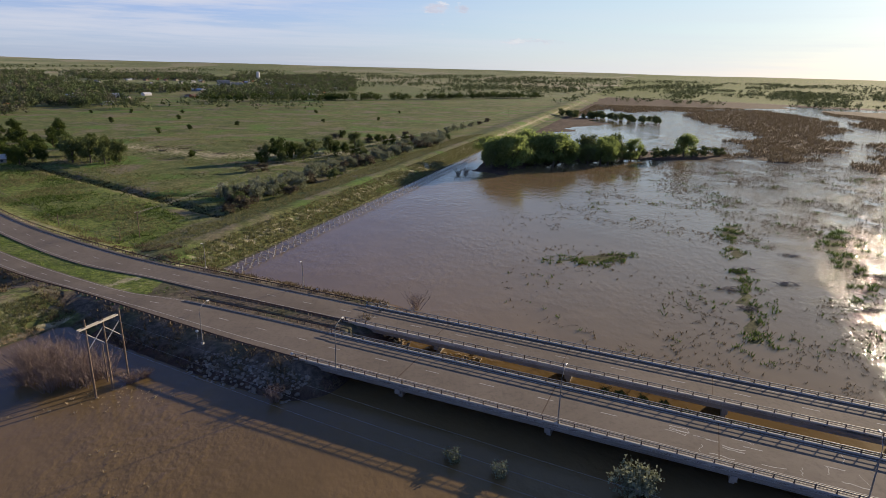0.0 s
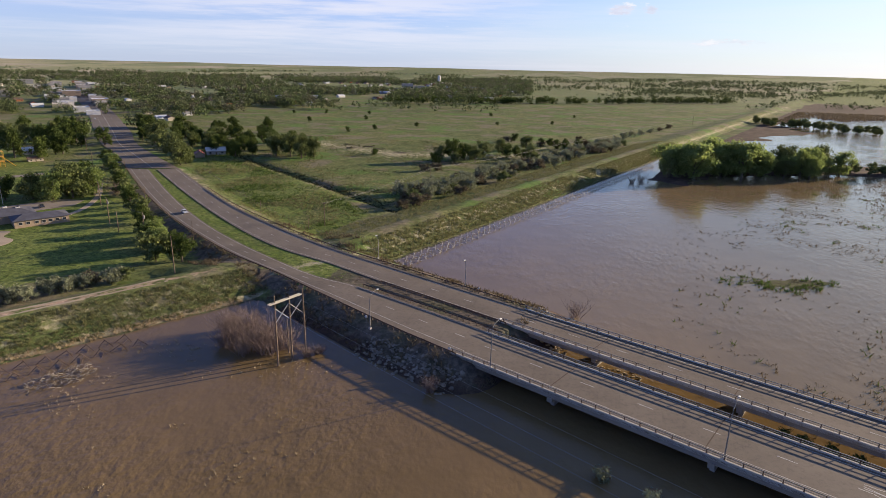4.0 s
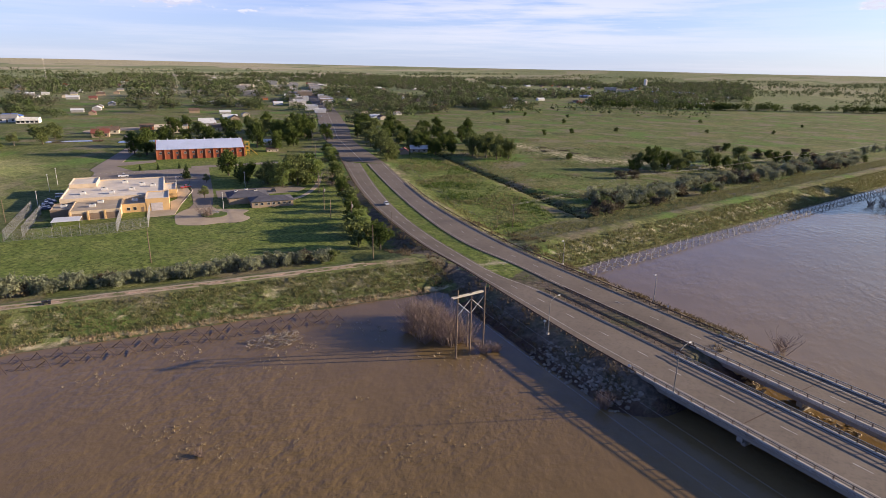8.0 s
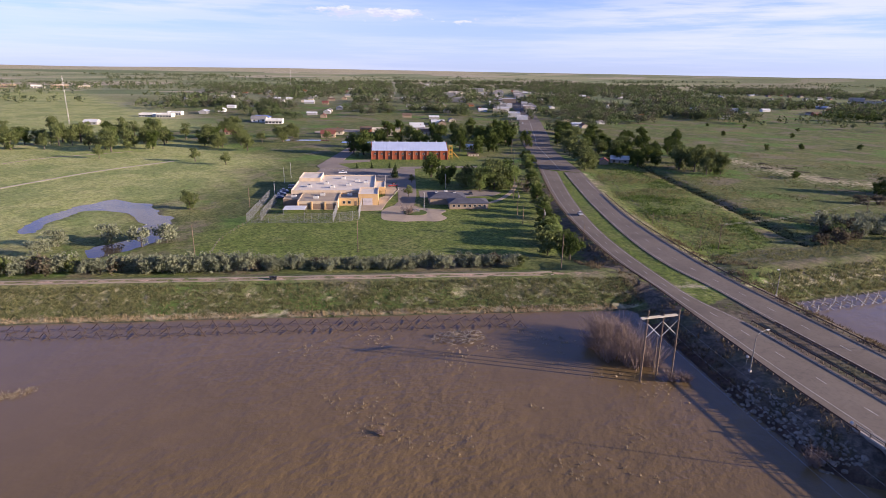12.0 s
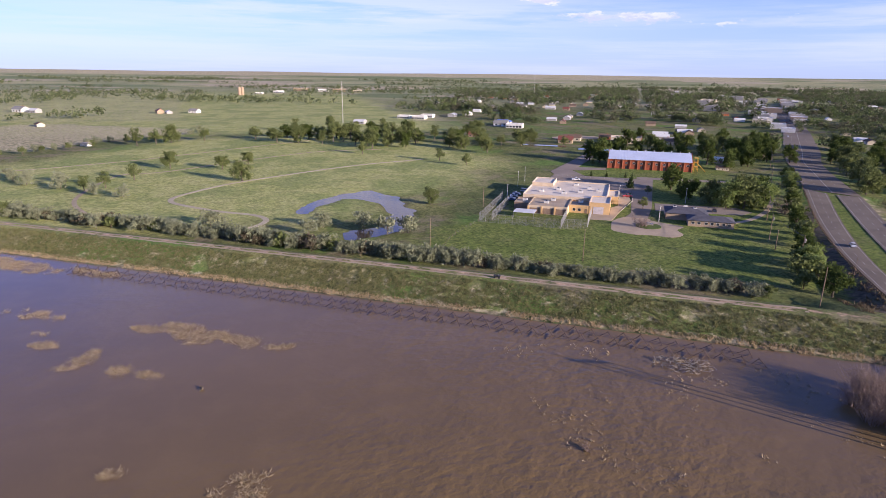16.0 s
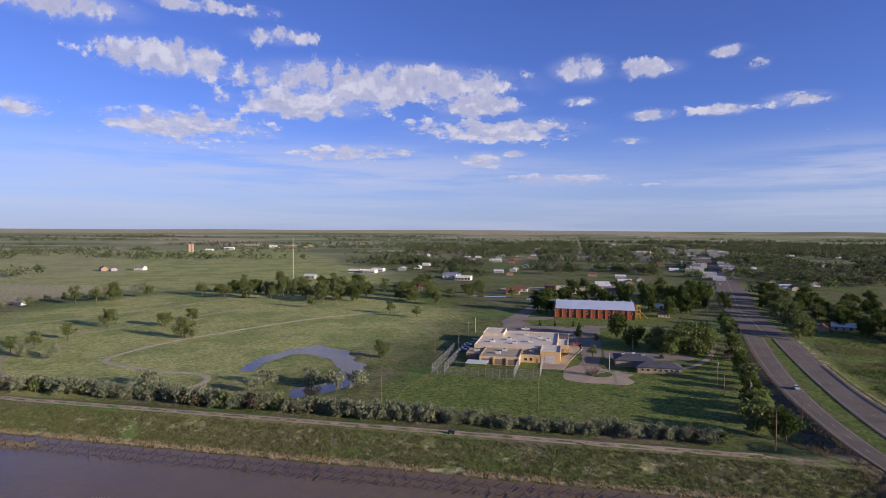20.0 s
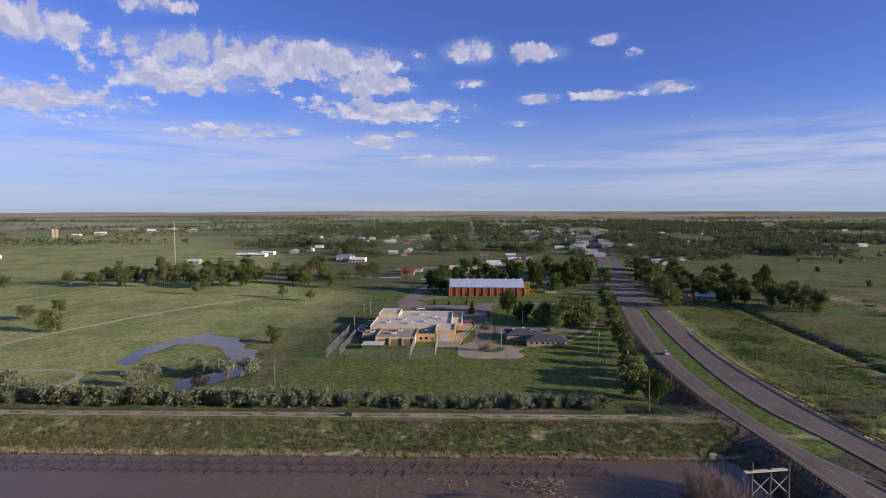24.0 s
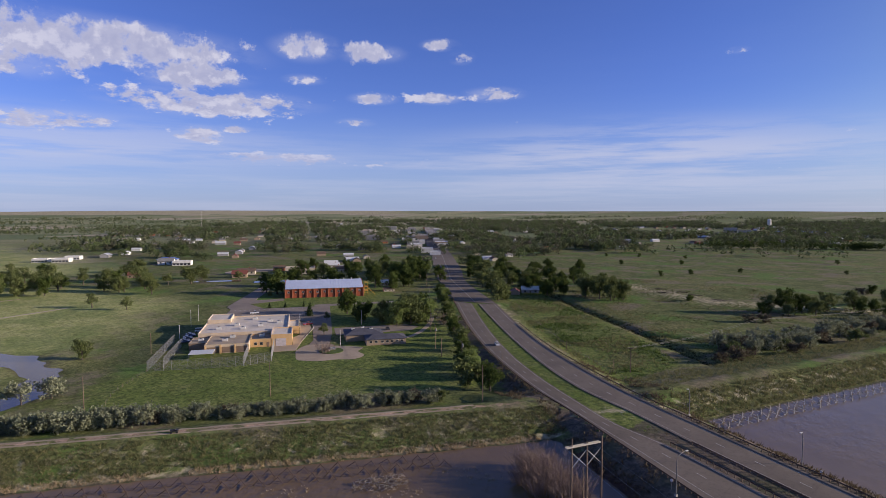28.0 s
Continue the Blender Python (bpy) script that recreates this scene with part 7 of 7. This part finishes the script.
def path_strip(points, width, z, material, label, category="path"):
    pts = smooth_line(points, 3.0)
    run = np.gradient(pts, axis=0)
    nrm = np.stack([-run[:, 1], run[:, 0]], 1) / np.linalg.norm(run, axis=1)[:, None] * width / 2
    verts, faces = [], []
    edges = [pts - nrm, pts + nrm]
    levels = [ground_z(e[:, 0], e[:, 1]) for e in edges]
    for i in range(len(pts)):
        for k, dz_ in ((0, z), (1, z), (1, -0.2), (0, -0.2)):
            verts.append((edges[k][i, 0], edges[k][i, 1], levels[k][i] + dz_))
    for i in range(len(pts) - 1):
        for k in range(4):
            faces.append((4 * i + k, 4 * i + (k + 1) % 4, 4 * i + 4 + (k + 1) % 4, 4 * i + 4 + k))
    return tagged(part("path", mesh_of("path", verts, faces), material), label, category, kind="structure")


path_strip([(-450, 108), (-428, 53), (-396, 5), (-373, -25), (-347, -47), (-331, -55), (-317, -50), (-296, -29), (-285, -13), (-273.5, -7), (-262, -12), (-259, -23)], 2.8, 0.07, M["pale_dirt"], "winding pale golf path on the grass")
path_strip([(-517, 94), (-508, 35), (-472, -18), (-423, -71), (-416, -95), (-388, -102), (-330, -100), (-282, -70), (-259, -23)], 2.2, 0.06, M["dirt"], "pale golf path between the trees")
path_strip([(-620, 60), (-560, -10), (-500, -80), (-470, -120), (-440, -180)], 2.0, 0.08, M["dirt"], "far pale golf path on the fairway")
path_strip([(-230, 186), (-222, 204), (-236, 232), (-262, 262)], 2.6, 0.06, M["gravel"], "narrow track beside the highway thicket")
for n_, w_ in ((-1.25, 0.9), (1.25, 0.9)):
    path_strip([(-120 + 0.531 * s + 0.847 * n_, 132.5 + 0.847 * s - 0.531 * n_) for s in (-420, -300, -200, -120, -60, -20, 4)], w_, 0.05, M["dirt"], "pale wheel track on the levee crest", "track")

# ---------------------------------------------------------------- vehicles
def paint_of(name, c):
    n = Nodes(name, 0.35, 0.1, 0.5)
    n.bsdf.inputs["Coat Weight"].default_value = 0.5
    return n.color(n.mix(n.ramp(n.noise(1.5, 3), 0.3, 0.7), c, tuple(v * 0.85 for v in c)))


PAINTS = {"white": paint_of("white_car_paint", (0.70, 0.70, 0.70)), "red": paint_of("red_car_paint", (0.33, 0.03, 0.03)),
          "blue": paint_of("dark_blue_car_paint", (0.05, 0.07, 0.16)), "grey": paint_of("silver_car_paint", (0.38, 0.39, 0.41)), "black": paint_of("black_car_paint", (0.03, 0.03, 0.035))}


def tapered(x0, x1, y, z0, z1, xi0, xi1, yi):
    bm = bmesh.new()
    a = [bm.verts.new(q) for q in ((x0, -y, z0), (x1, -y, z0), (x1, y, z0), (x0, y, z0))]
    b = [bm.verts.new(q) for q in ((x0 + xi0, -y + yi, z1), (x1 - xi1, -y + yi, z1), (x1 - xi1, y - yi, z1), (x0 + xi0, y - yi, z1))]
    bm.faces.new(a[::-1]), bm.faces.new(b)
    for i in range(4):
        bm.faces.new((a[i], a[(i + 1) % 4], b[(i + 1) % 4], b[i]))
    bmesh.ops.bevel(bm, geom=bm.edges[:], offset=0.07, segments=2, affect="EDGES")
    return bm


def car(x, y, z, turn, colour, kind="car", where="on the asphalt"):
    label = {"car": f"small {colour} car parked {where}", "pickup": f"{colour} pickup truck parked {where}", "van": f"tall {colour} van parked {where}"}[kind]
    host = thing("car" if kind == "car" else kind, pose(x, y, z, 0, 0, turn), label, kind, "parked vehicles")
    long = {"car": 2.25, "pickup": 2.7, "van": 2.6}[kind]
    tall = {"car": 0.95, "pickup": 1.05, "van": 1.1}[kind]
    part("body", tapered(-long, long, 0.9, 0.32, tall, 0.12, 0.14, 0.06), PAINTS[colour], host)
    cab = {"car": (-1.5, 1.05, 1.5, 0.5, 0.65), "pickup": (-0.6, 1.4, 1.85, 0.2, 0.55), "van": (-2.4, 1.7, 2.1, 0.1, 0.7)}[kind]
    part("window_band", tapered(cab[0], cab[1], 0.80, tall - 0.08, cab[2] - 0.12, cab[3], cab[4], 0.12), M["window"], host)
    part("roof", tapered(cab[0] + cab[3] * 0.9, cab[1] - cab[4] * 0.9, 0.70, cab[2] - 0.16, cab[2], 0.08, 0.1, 0.06), PAINTS[colour], host)
    for wx in (-long * 0.62, long * 0.62):
        for wy in (-0.82, 0.82):
            wheel = part("wheel", tube([(wx, wy - 0.11, 0.34), (wx, wy + 0.11, 0.34)], 0.34, 12), M["dark_metal"], host)
            part("rim", tube([(wx, wy - 0.12, 0.34), (wx, wy + 0.12, 0.34)], 0.19, 10), M["steel"], wheel)
    for wy in (-0.6, 0.6):
        part("headlight", boxes((long - 0.1, wy - 0.16, 0.62, long + 0.01, wy + 0.16, 0.78), bevel=0.02), M["glass_dull"], host)


def car_town(s, d, turn, colour, kind="car", where="on the asphalt"):
    x, y = T(s, d)
    car(x, y, LAND + 0.15, TOWN_TURN + turn, colour, kind, where)


car_town(-30, 384, 8, "white", "pickup", "in the office car park")
car_town(-19, 372, 90, "black", "car", "in the office car park")
car_town(2, 340, 20, "red", "pickup", "beside the office block")
car_town(12, 276, 30, "black", "car", "on the round grass island")
for k, c in enumerate(("blue", "grey", "black", "white", "blue", "grey")):
    car_town(-56.5 - (k % 2), 308 + k * 3.6, 5, c, "car", "in the side yard")
car_town(-54, 334, 0, "white", "van", "behind the office block")
for s, d, c in ((30, 318, "grey"), (44, 317, "black")):
    car_town(s, d, 90, c, "car", "behind the low office")
car(-172.3, 214.4, float(road_z(-170.5)) + 0.03, -40, "white", "car", "on the highway's nearer lane")
for x, y, c in ((-470, 478, "grey"), (-540, 545, "white"), (-300, 317, "blue"), (-640, 640, "white"), (-700, 700, "red")):
    car(x, y, 1.25, -43 + 180, c, "car", "on the main street")

# ---------------------------------------------------------------- the town
def gable_house(length, width, h, rise, wall, roof, label):
    """A plain house with a pitched roof, door, windows and chimney; built once and copied."""
    host = thing("house", pose(0, 0, -60), label, "house", "town houses")
    a, b = length / 2, width / 2
    bm = bmesh.new()
    ring = [(-b, -0.4), (b, -0.4), (b, h), (0, h + rise), (-b, h)]
    p, q = [bm.verts.new((-a, y, z)) for y, z in ring], [bm.verts.new((a, y, z)) for y, z in ring]
    bm.faces.new(p[::-1]), bm.faces.new(q)
    for i in range(5):
        bm.faces.new((p[i], q[i], q[(i + 1) % 5], p[(i + 1) % 5]))
    wall_ob = part("wall", bm, M[wall], host)
    o = 0.5
    bm = bmesh.new()
    ring = [(-b - o, h - o * rise / b + 0.03), (0, h + rise + 0.06), (b + o, h - o * rise / b + 0.03), (b + o, h - o * rise / b + 0.22), (0, h + rise + 0.28), (-b - o, h - o * rise / b + 0.22)]
    p, q = [bm.verts.new((-a - o, y, z)) for y, z in ring], [bm.verts.new((a + o, y, z)) for y, z in ring]
    bm.faces.new((p[0], p[1], p[4], p[5])), bm.faces.new((p[1], p[2], p[3], p[4])), bm.faces.new((q[5], q[4], q[1], q[0])), bm.faces.new((q[4], q[3], q[2], q[1]))
    for i in range(6):
        bm.faces.new((p[i], p[(i + 1) % 6], q[(i + 1) % 6], q[i]))
    bmesh.ops.recalc_face_normals(bm, faces=bm.faces[:])
    roof_ob = part("roof", bm, M[roof], host)
    part("chimney", boxes((a * 0.3, 0.4, h + rise * 0.5, a * 0.3 + 0.6, 1.0, h + rise + 0.8), bevel=0.03), M["red_brick"], roof_ob)
    part("door", boxes((-0.5, -b - 0.06, 0.1, 0.5, -b + 0.02, 2.1)), M["brown_roof"], wall_ob)
    for x in (-a * 0.62, a * 0.62):
        for y in (-b, b):
            part("window", boxes((x - 0.7, y - 0.05, 1.0, x + 0.7, y + 0.05, 2.2)), M["window"], wall_ob)
    return host


def flat_store(length, width, h, wall, roof, label, windows=True):
    host = thing("store_building", pose(0, 0, -60), label, "building", "main street buildings")
    a, b = length / 2, width / 2
    body = wall_block(host, -a, -b, a, b, -0.3, h + 0.3, wall, roof, 0.7, "walls_shell")
    if windows:
        n = max(2, int(length / 4))
        for k in range(n):
            x = -a + (k + 0.5) * length / n
            part("window", boxes((x - length / n * 0.35, -b - 0.05, 0.7, x + length / n * 0.35, -b + 0.02, 2.8)), M["window"], body)
    part("awning", boxes((-a, -b - 1.2, 3.0, a, -b, 3.15), bevel=0.02), M["grey_roof"], body)
    roof_unit(host, a * 0.3, 0, h + 0.02, 2.4, 1.8, 1.3)
    return host


def place(proto, x, y, turn, k=1.0):
    return copy_thing(proto, pose(x, y, float(ground_z(x, y)), 0, 0, turn) @ Matrix.Diagonal((k, k, k, 1)))


HOUSES = [gable_house(12, 8.5, 3.0, 2.2, "white_wall", "grey_roof", "white town house with a grey shingle roof"),
          gable_house(14, 9, 3.0, 2.0, "cream_wall", "brown_roof", "cream town house with a brown roof"),
          gable_house(11, 8, 3.2, 2.4, "tan_wall", "red_roof", "tan house with a red metal roof"),
          gable_house(13, 9, 3.0, 2.0, "grey_wall", "white_roof", "grey house with a white metal roof"),
          gable_house(12, 9, 3.0, 2.2, "red_pier", "brown_roof", "brick house with a brown shingle roof")]
STORES = [flat_store(22, 16, 5.0, "white_wall", "white_roof", "white flat-roofed main street store"),
          flat_store(18, 22, 6.5, "grey_wall", "flat_roof", "two-storey grey main street block"),
          flat_store(26, 18, 4.8, "cream_wall", "flat_roof", "cream flat-roofed main street shop"),
          flat_store(34, 20, 6.0, "tan_wall", "white_roof", "wide tan flat-roofed warehouse building")]


def cottage(length, width, h, rise, wall, roof, label):
    """A far house of which only walls and roof can be told apart."""
    host = gable_house(length, width, h, rise, wall, roof, label)
    for o in host.children_recursive:
        if o.name.split(".")[0] in ("chimney", "door", "window"):
            bpy.data.objects.remove(o)
    return host


COTTAGES = [cottage(14, 10, 3.0, 2.0, "white_wall", "white_roof", "far white house with a pale metal roof"),
            cottage(13, 9, 3.0, 2.2, "cream_wall", "grey_roof", "far cream house with a grey roof"),
            cottage(16, 10, 3.2, 2.0, "grey_wall", "white_roof", "far grey house with a pale roof"),
            cottage(12, 9, 3.0, 2.2, "tan_wall", "brown_roof", "far tan house with a brown roof")]
house_rng = random.Random(21)
count = 0
for i in range(2600):
    r = 520 + 1900 * house_rng.random() ** 1.4
    a = radians(house_rng.uniform(5, 82))
    x, y = -r * math.sin(a), r * math.cos(a)
    s, d = x * US[0] + y * US[1], x * UD[0] + y * UD[1]
    lane = (s + 40) % 118 - 59
    if not bool(inside(np.array(x), np.array(y), TOWN)) or not 11 < abs(lane) < 22 or abs(d % 19 - 9.5) > 3.2:
        continue
    if float(line_distance(np.array(x), np.array(y), [(-430, 440), (-980, 940), (-1500, 1400)])) < 34:
        continue
    place(HOUSES[house_rng.randrange(5)], x, y, TOWN_TURN + house_rng.choice((0, 90, 180, 270)), house_rng.uniform(0.8, 1.1))
    count += 1
    if count >= 165:
        break
far_count = 0
while far_count < 170:
    r, a = 700 + 1500 * house_rng.random(), radians(house_rng.uniform(8, 80))
    x, y = -r * math.sin(a), r * math.cos(a)
    if bool(inside(np.array(x), np.array(y), TOWN)) and float(line_distance(np.array(x), np.array(y), [(-430, 440), (-980, 940), (-1500, 1400)])) > 40:
        place(COTTAGES[house_rng.randrange(4)], x, y, TOWN_TURN + house_rng.choice((0, 90)), house_rng.uniform(0.8, 1.15))
        far_count += 1
# main street
street_rng = random.Random(23)
for k in range(30):
    t = 0.30 + 0.70 * k / 29
    for sgn in (-1, 1):
        if street_rng.random() < 0.25:
            continue
        x, y = -430 - 900 * t, 440 + 830 * t
        x, y = x + sgn * 0.68 * 26, y + sgn * 0.74 * 26
        place(STORES[street_rng.randrange(4)], x + street_rng.uniform(-2, 2), y + street_rng.uniform(-2, 2), 137 + (180 if sgn > 0 else 0) + 90 * 0, street_rng.uniform(0.9, 1.15))
for x, y, k, turn, j in ((-798, 761, 1.3, 137, 0), (-860, 790, 1.3, 137, 0), (-905, 870, 1.4, 137, 3), (-1214, 979, 1.8, 137, 2), (-1148, 908, 1.5, 137, 1), (-635, 622, 1.1, 137, 0), (-588, 592, 0.9, 137, 0), (-1391, 1208, 1.5, 137, 1),
                         (-730, 690, 1.2, 137, 0), (-1040, 870, 1.5, 137, 2), (-980, 800, 1.3, 137, 1)):
    place(STORES[j], x, y, turn, k)
# single buildings that stand in the open
for x, y, turn, k, j in ((-274, 363, 130, 0.8, 2), (-272, 379, 40, 1.0, 3), (-343, 467, 140, 0.8, 0), (-388, 331, 57, 0.9, 3), (-358, 308, 57, 0.6, 1), (-719, 275, 57, 1.4, 0), (-532, 271, 57, 1.2, 2), (-553, 289, 57, 1.2, 1), (-600, 200, 57, 1.0, 2),
                         (-774, 104, 57, 1.1, 3), (-989, -166, 20, 1.2, 2), (-993, -118, 60, 1.2, 0), (-984, -153, 20, 0.9, 3), (-580, -159, 57, 0.6, 0), (-781, -258, 30, 0.9, 1), (-1036, -363, 57, 1.6, 0), (-1020, -340, 57, 1.2, 3),
                         (-541, 354, 57, 1.1, 4), (-508, 372, 57, 1.0, 1), (-430, 500, 137, 1.0, 0), (-560, 330, 57, 1.0, 4)):
    place(HOUSES[j], x, y, turn, k)
for x, y, turn, k, j in ((-843, 198, 57, 0.85, 0), (-873, 218, 57, 0.8, 0), (-860, 180, 57, 0.8, 0), (-530, 1047, 30, 1.2, 0), (-695, 284, 57, 0.9, 0), (-525, 333, 57, 1.1, 2), (-1812, 14, 80, 1.2, 0), (-2000, 84, 80, 1.3, 3),
                         (-1932, 148, 80, 1.4, 0), (-1911, 249, 80, 1.2, 2), (-1737, -38, 80, 0.9, 0), (-1960, 200, 80, 1.2, 3), (-492, 1596, 20, 1.6, 1), (-560, 1700, 20, 1.8, 1), (-340, 1760, 20, 1.3, 2)):
    place(STORES[j], x, y, turn, k)


def blue_hall(x, y, turn, length, width, label):
    host = thing("blue_roofed_hall", pose(x, y, float(ground_z(x, y)), 0, 0, turn), label, "building")
    body = hip_wing(host, -length / 2, -width / 2, length / 2, width / 2, 4.5, 2.6, "cream_wall", "sky_roof", 0.8)
    for k in range(8):
        s = -length / 2 + (k + 0.3) * length / 8
        part("window", boxes((s, -width / 2 - 0.05, 1.0, s + length / 16, -width / 2 + 0.02, 2.6)), M["window"], body)


blue_hall(-735, 283, TOWN_TURN, 22, 14, "park pavilion with a bright blue roof")
blue_hall(-428, 1762, 20, 70, 30, "long school hall with a bright blue roof")
blue_hall(-360, 1745, 20, 50, 24, "school wing with a bright blue roof")

tower = thing("water_tower", pose(-608, 2225, float(ground_z(-608, 2225))), "tall white cylindrical water tower beyond the town", "water tower")
part("tank", tube([(0, 0, 9), (0, 0, 10), (0, 0, 27), (0, 0, 29.5), (0, 0, 30)], [4.2, 6, 6, 3.2, 0.5], 20), M["white_wall"], tower)
for k in range(6):
    a = k * math.pi / 3
    part("leg", tube([(5.2 * math.cos(a), 5.2 * math.sin(a), -0.5), (4.6 * math.cos(a), 4.6 * math.sin(a), 10.5)], 0.4, 6), M["pale_metal"], tower)
part("riser", tube([(0, 0, -0.5), (0, 0, 9.2)], 1.2, 10), M["pale_metal"], tower)


def mast(x, y, h, w, label):
    host = thing("radio_mast", pose(x, y, float(ground_z(x, y))), label, "mast")
    legs = [(w * math.cos(a), w * math.sin(a)) for a in (0.3, 0.3 + 2.094, 0.3 + 4.188)]
    for lx, ly in legs:
        part("leg", tube([(lx, ly, -0.5), (lx * 0.7, ly * 0.7, h)], 0.10, 5), M["pale_metal"], host)
    lattice = bmesh.new()
    n = int(h / 2.5)
    for i in range(n):
        f0, f1 = 1 - 0.3 * i / n, 1 - 0.3 * (i + 1) / n
        for k in range(3):
            a, b = legs[k], legs[(k + 1) % 3]
            tube([(a[0] * f0, a[1] * f0, h * i / n), (b[0] * f1, b[1] * f1, h * (i + 1) / n)], 0.05, 3, lattice)
    part("lattice", lattice, M["red_roof"], host, "red and white lattice bracing")


mast(-790, 84, 52, 0.5, "slender lattice radio mast on the park's edge")
mast(-1640, 725, 60, 1.0, "far lattice radio mast behind the town")
for x, y in ((-1664, -85), (-1672, -78)):
    silo = thing("silo", pose(x, y, float(ground_z(x, y))), "tall brown grain silo on the plain", "silo", "silos")
    part("drum", tube([(0, 0, -0.5), (0, 0, 19)], 4.2, 16), M["tan_wall"], silo)
    part("cap", tube([(0, 0, 19), (0, 0, 21.5)], [4.4, 0.8], 16), M["tan_roof"], silo)
# pools behind the hall
for s, d, w, l in ((-20, 545, 46, 12), (14, 515, 34, 7), (-75, 560, 40, 9)):
    slab("water", [T(s - w / 2, d), T(s + w / 2, d), T(s + w / 2, d + l), T(s - w / 2, d + l)], LAND + 0.28, M["pond"], "long shallow pool of standing water", "water", 0.2)
for s, d, r in ((-62, 640, 16), (-40, 655, 14)):
    slab("pavement", [T(s + r * math.cos(a), d + r * math.sin(a)) for a in (k * math.pi / 12 for k in range(24))], LAND + 0.26, M["gravel"], "bare dirt infield of the ball ground", "ball field", 0.2)
for proto in HOUSES + STORES + COTTAGES:
    for o in (*proto.children_recursive, proto):
        bpy.data.objects.remove(o)
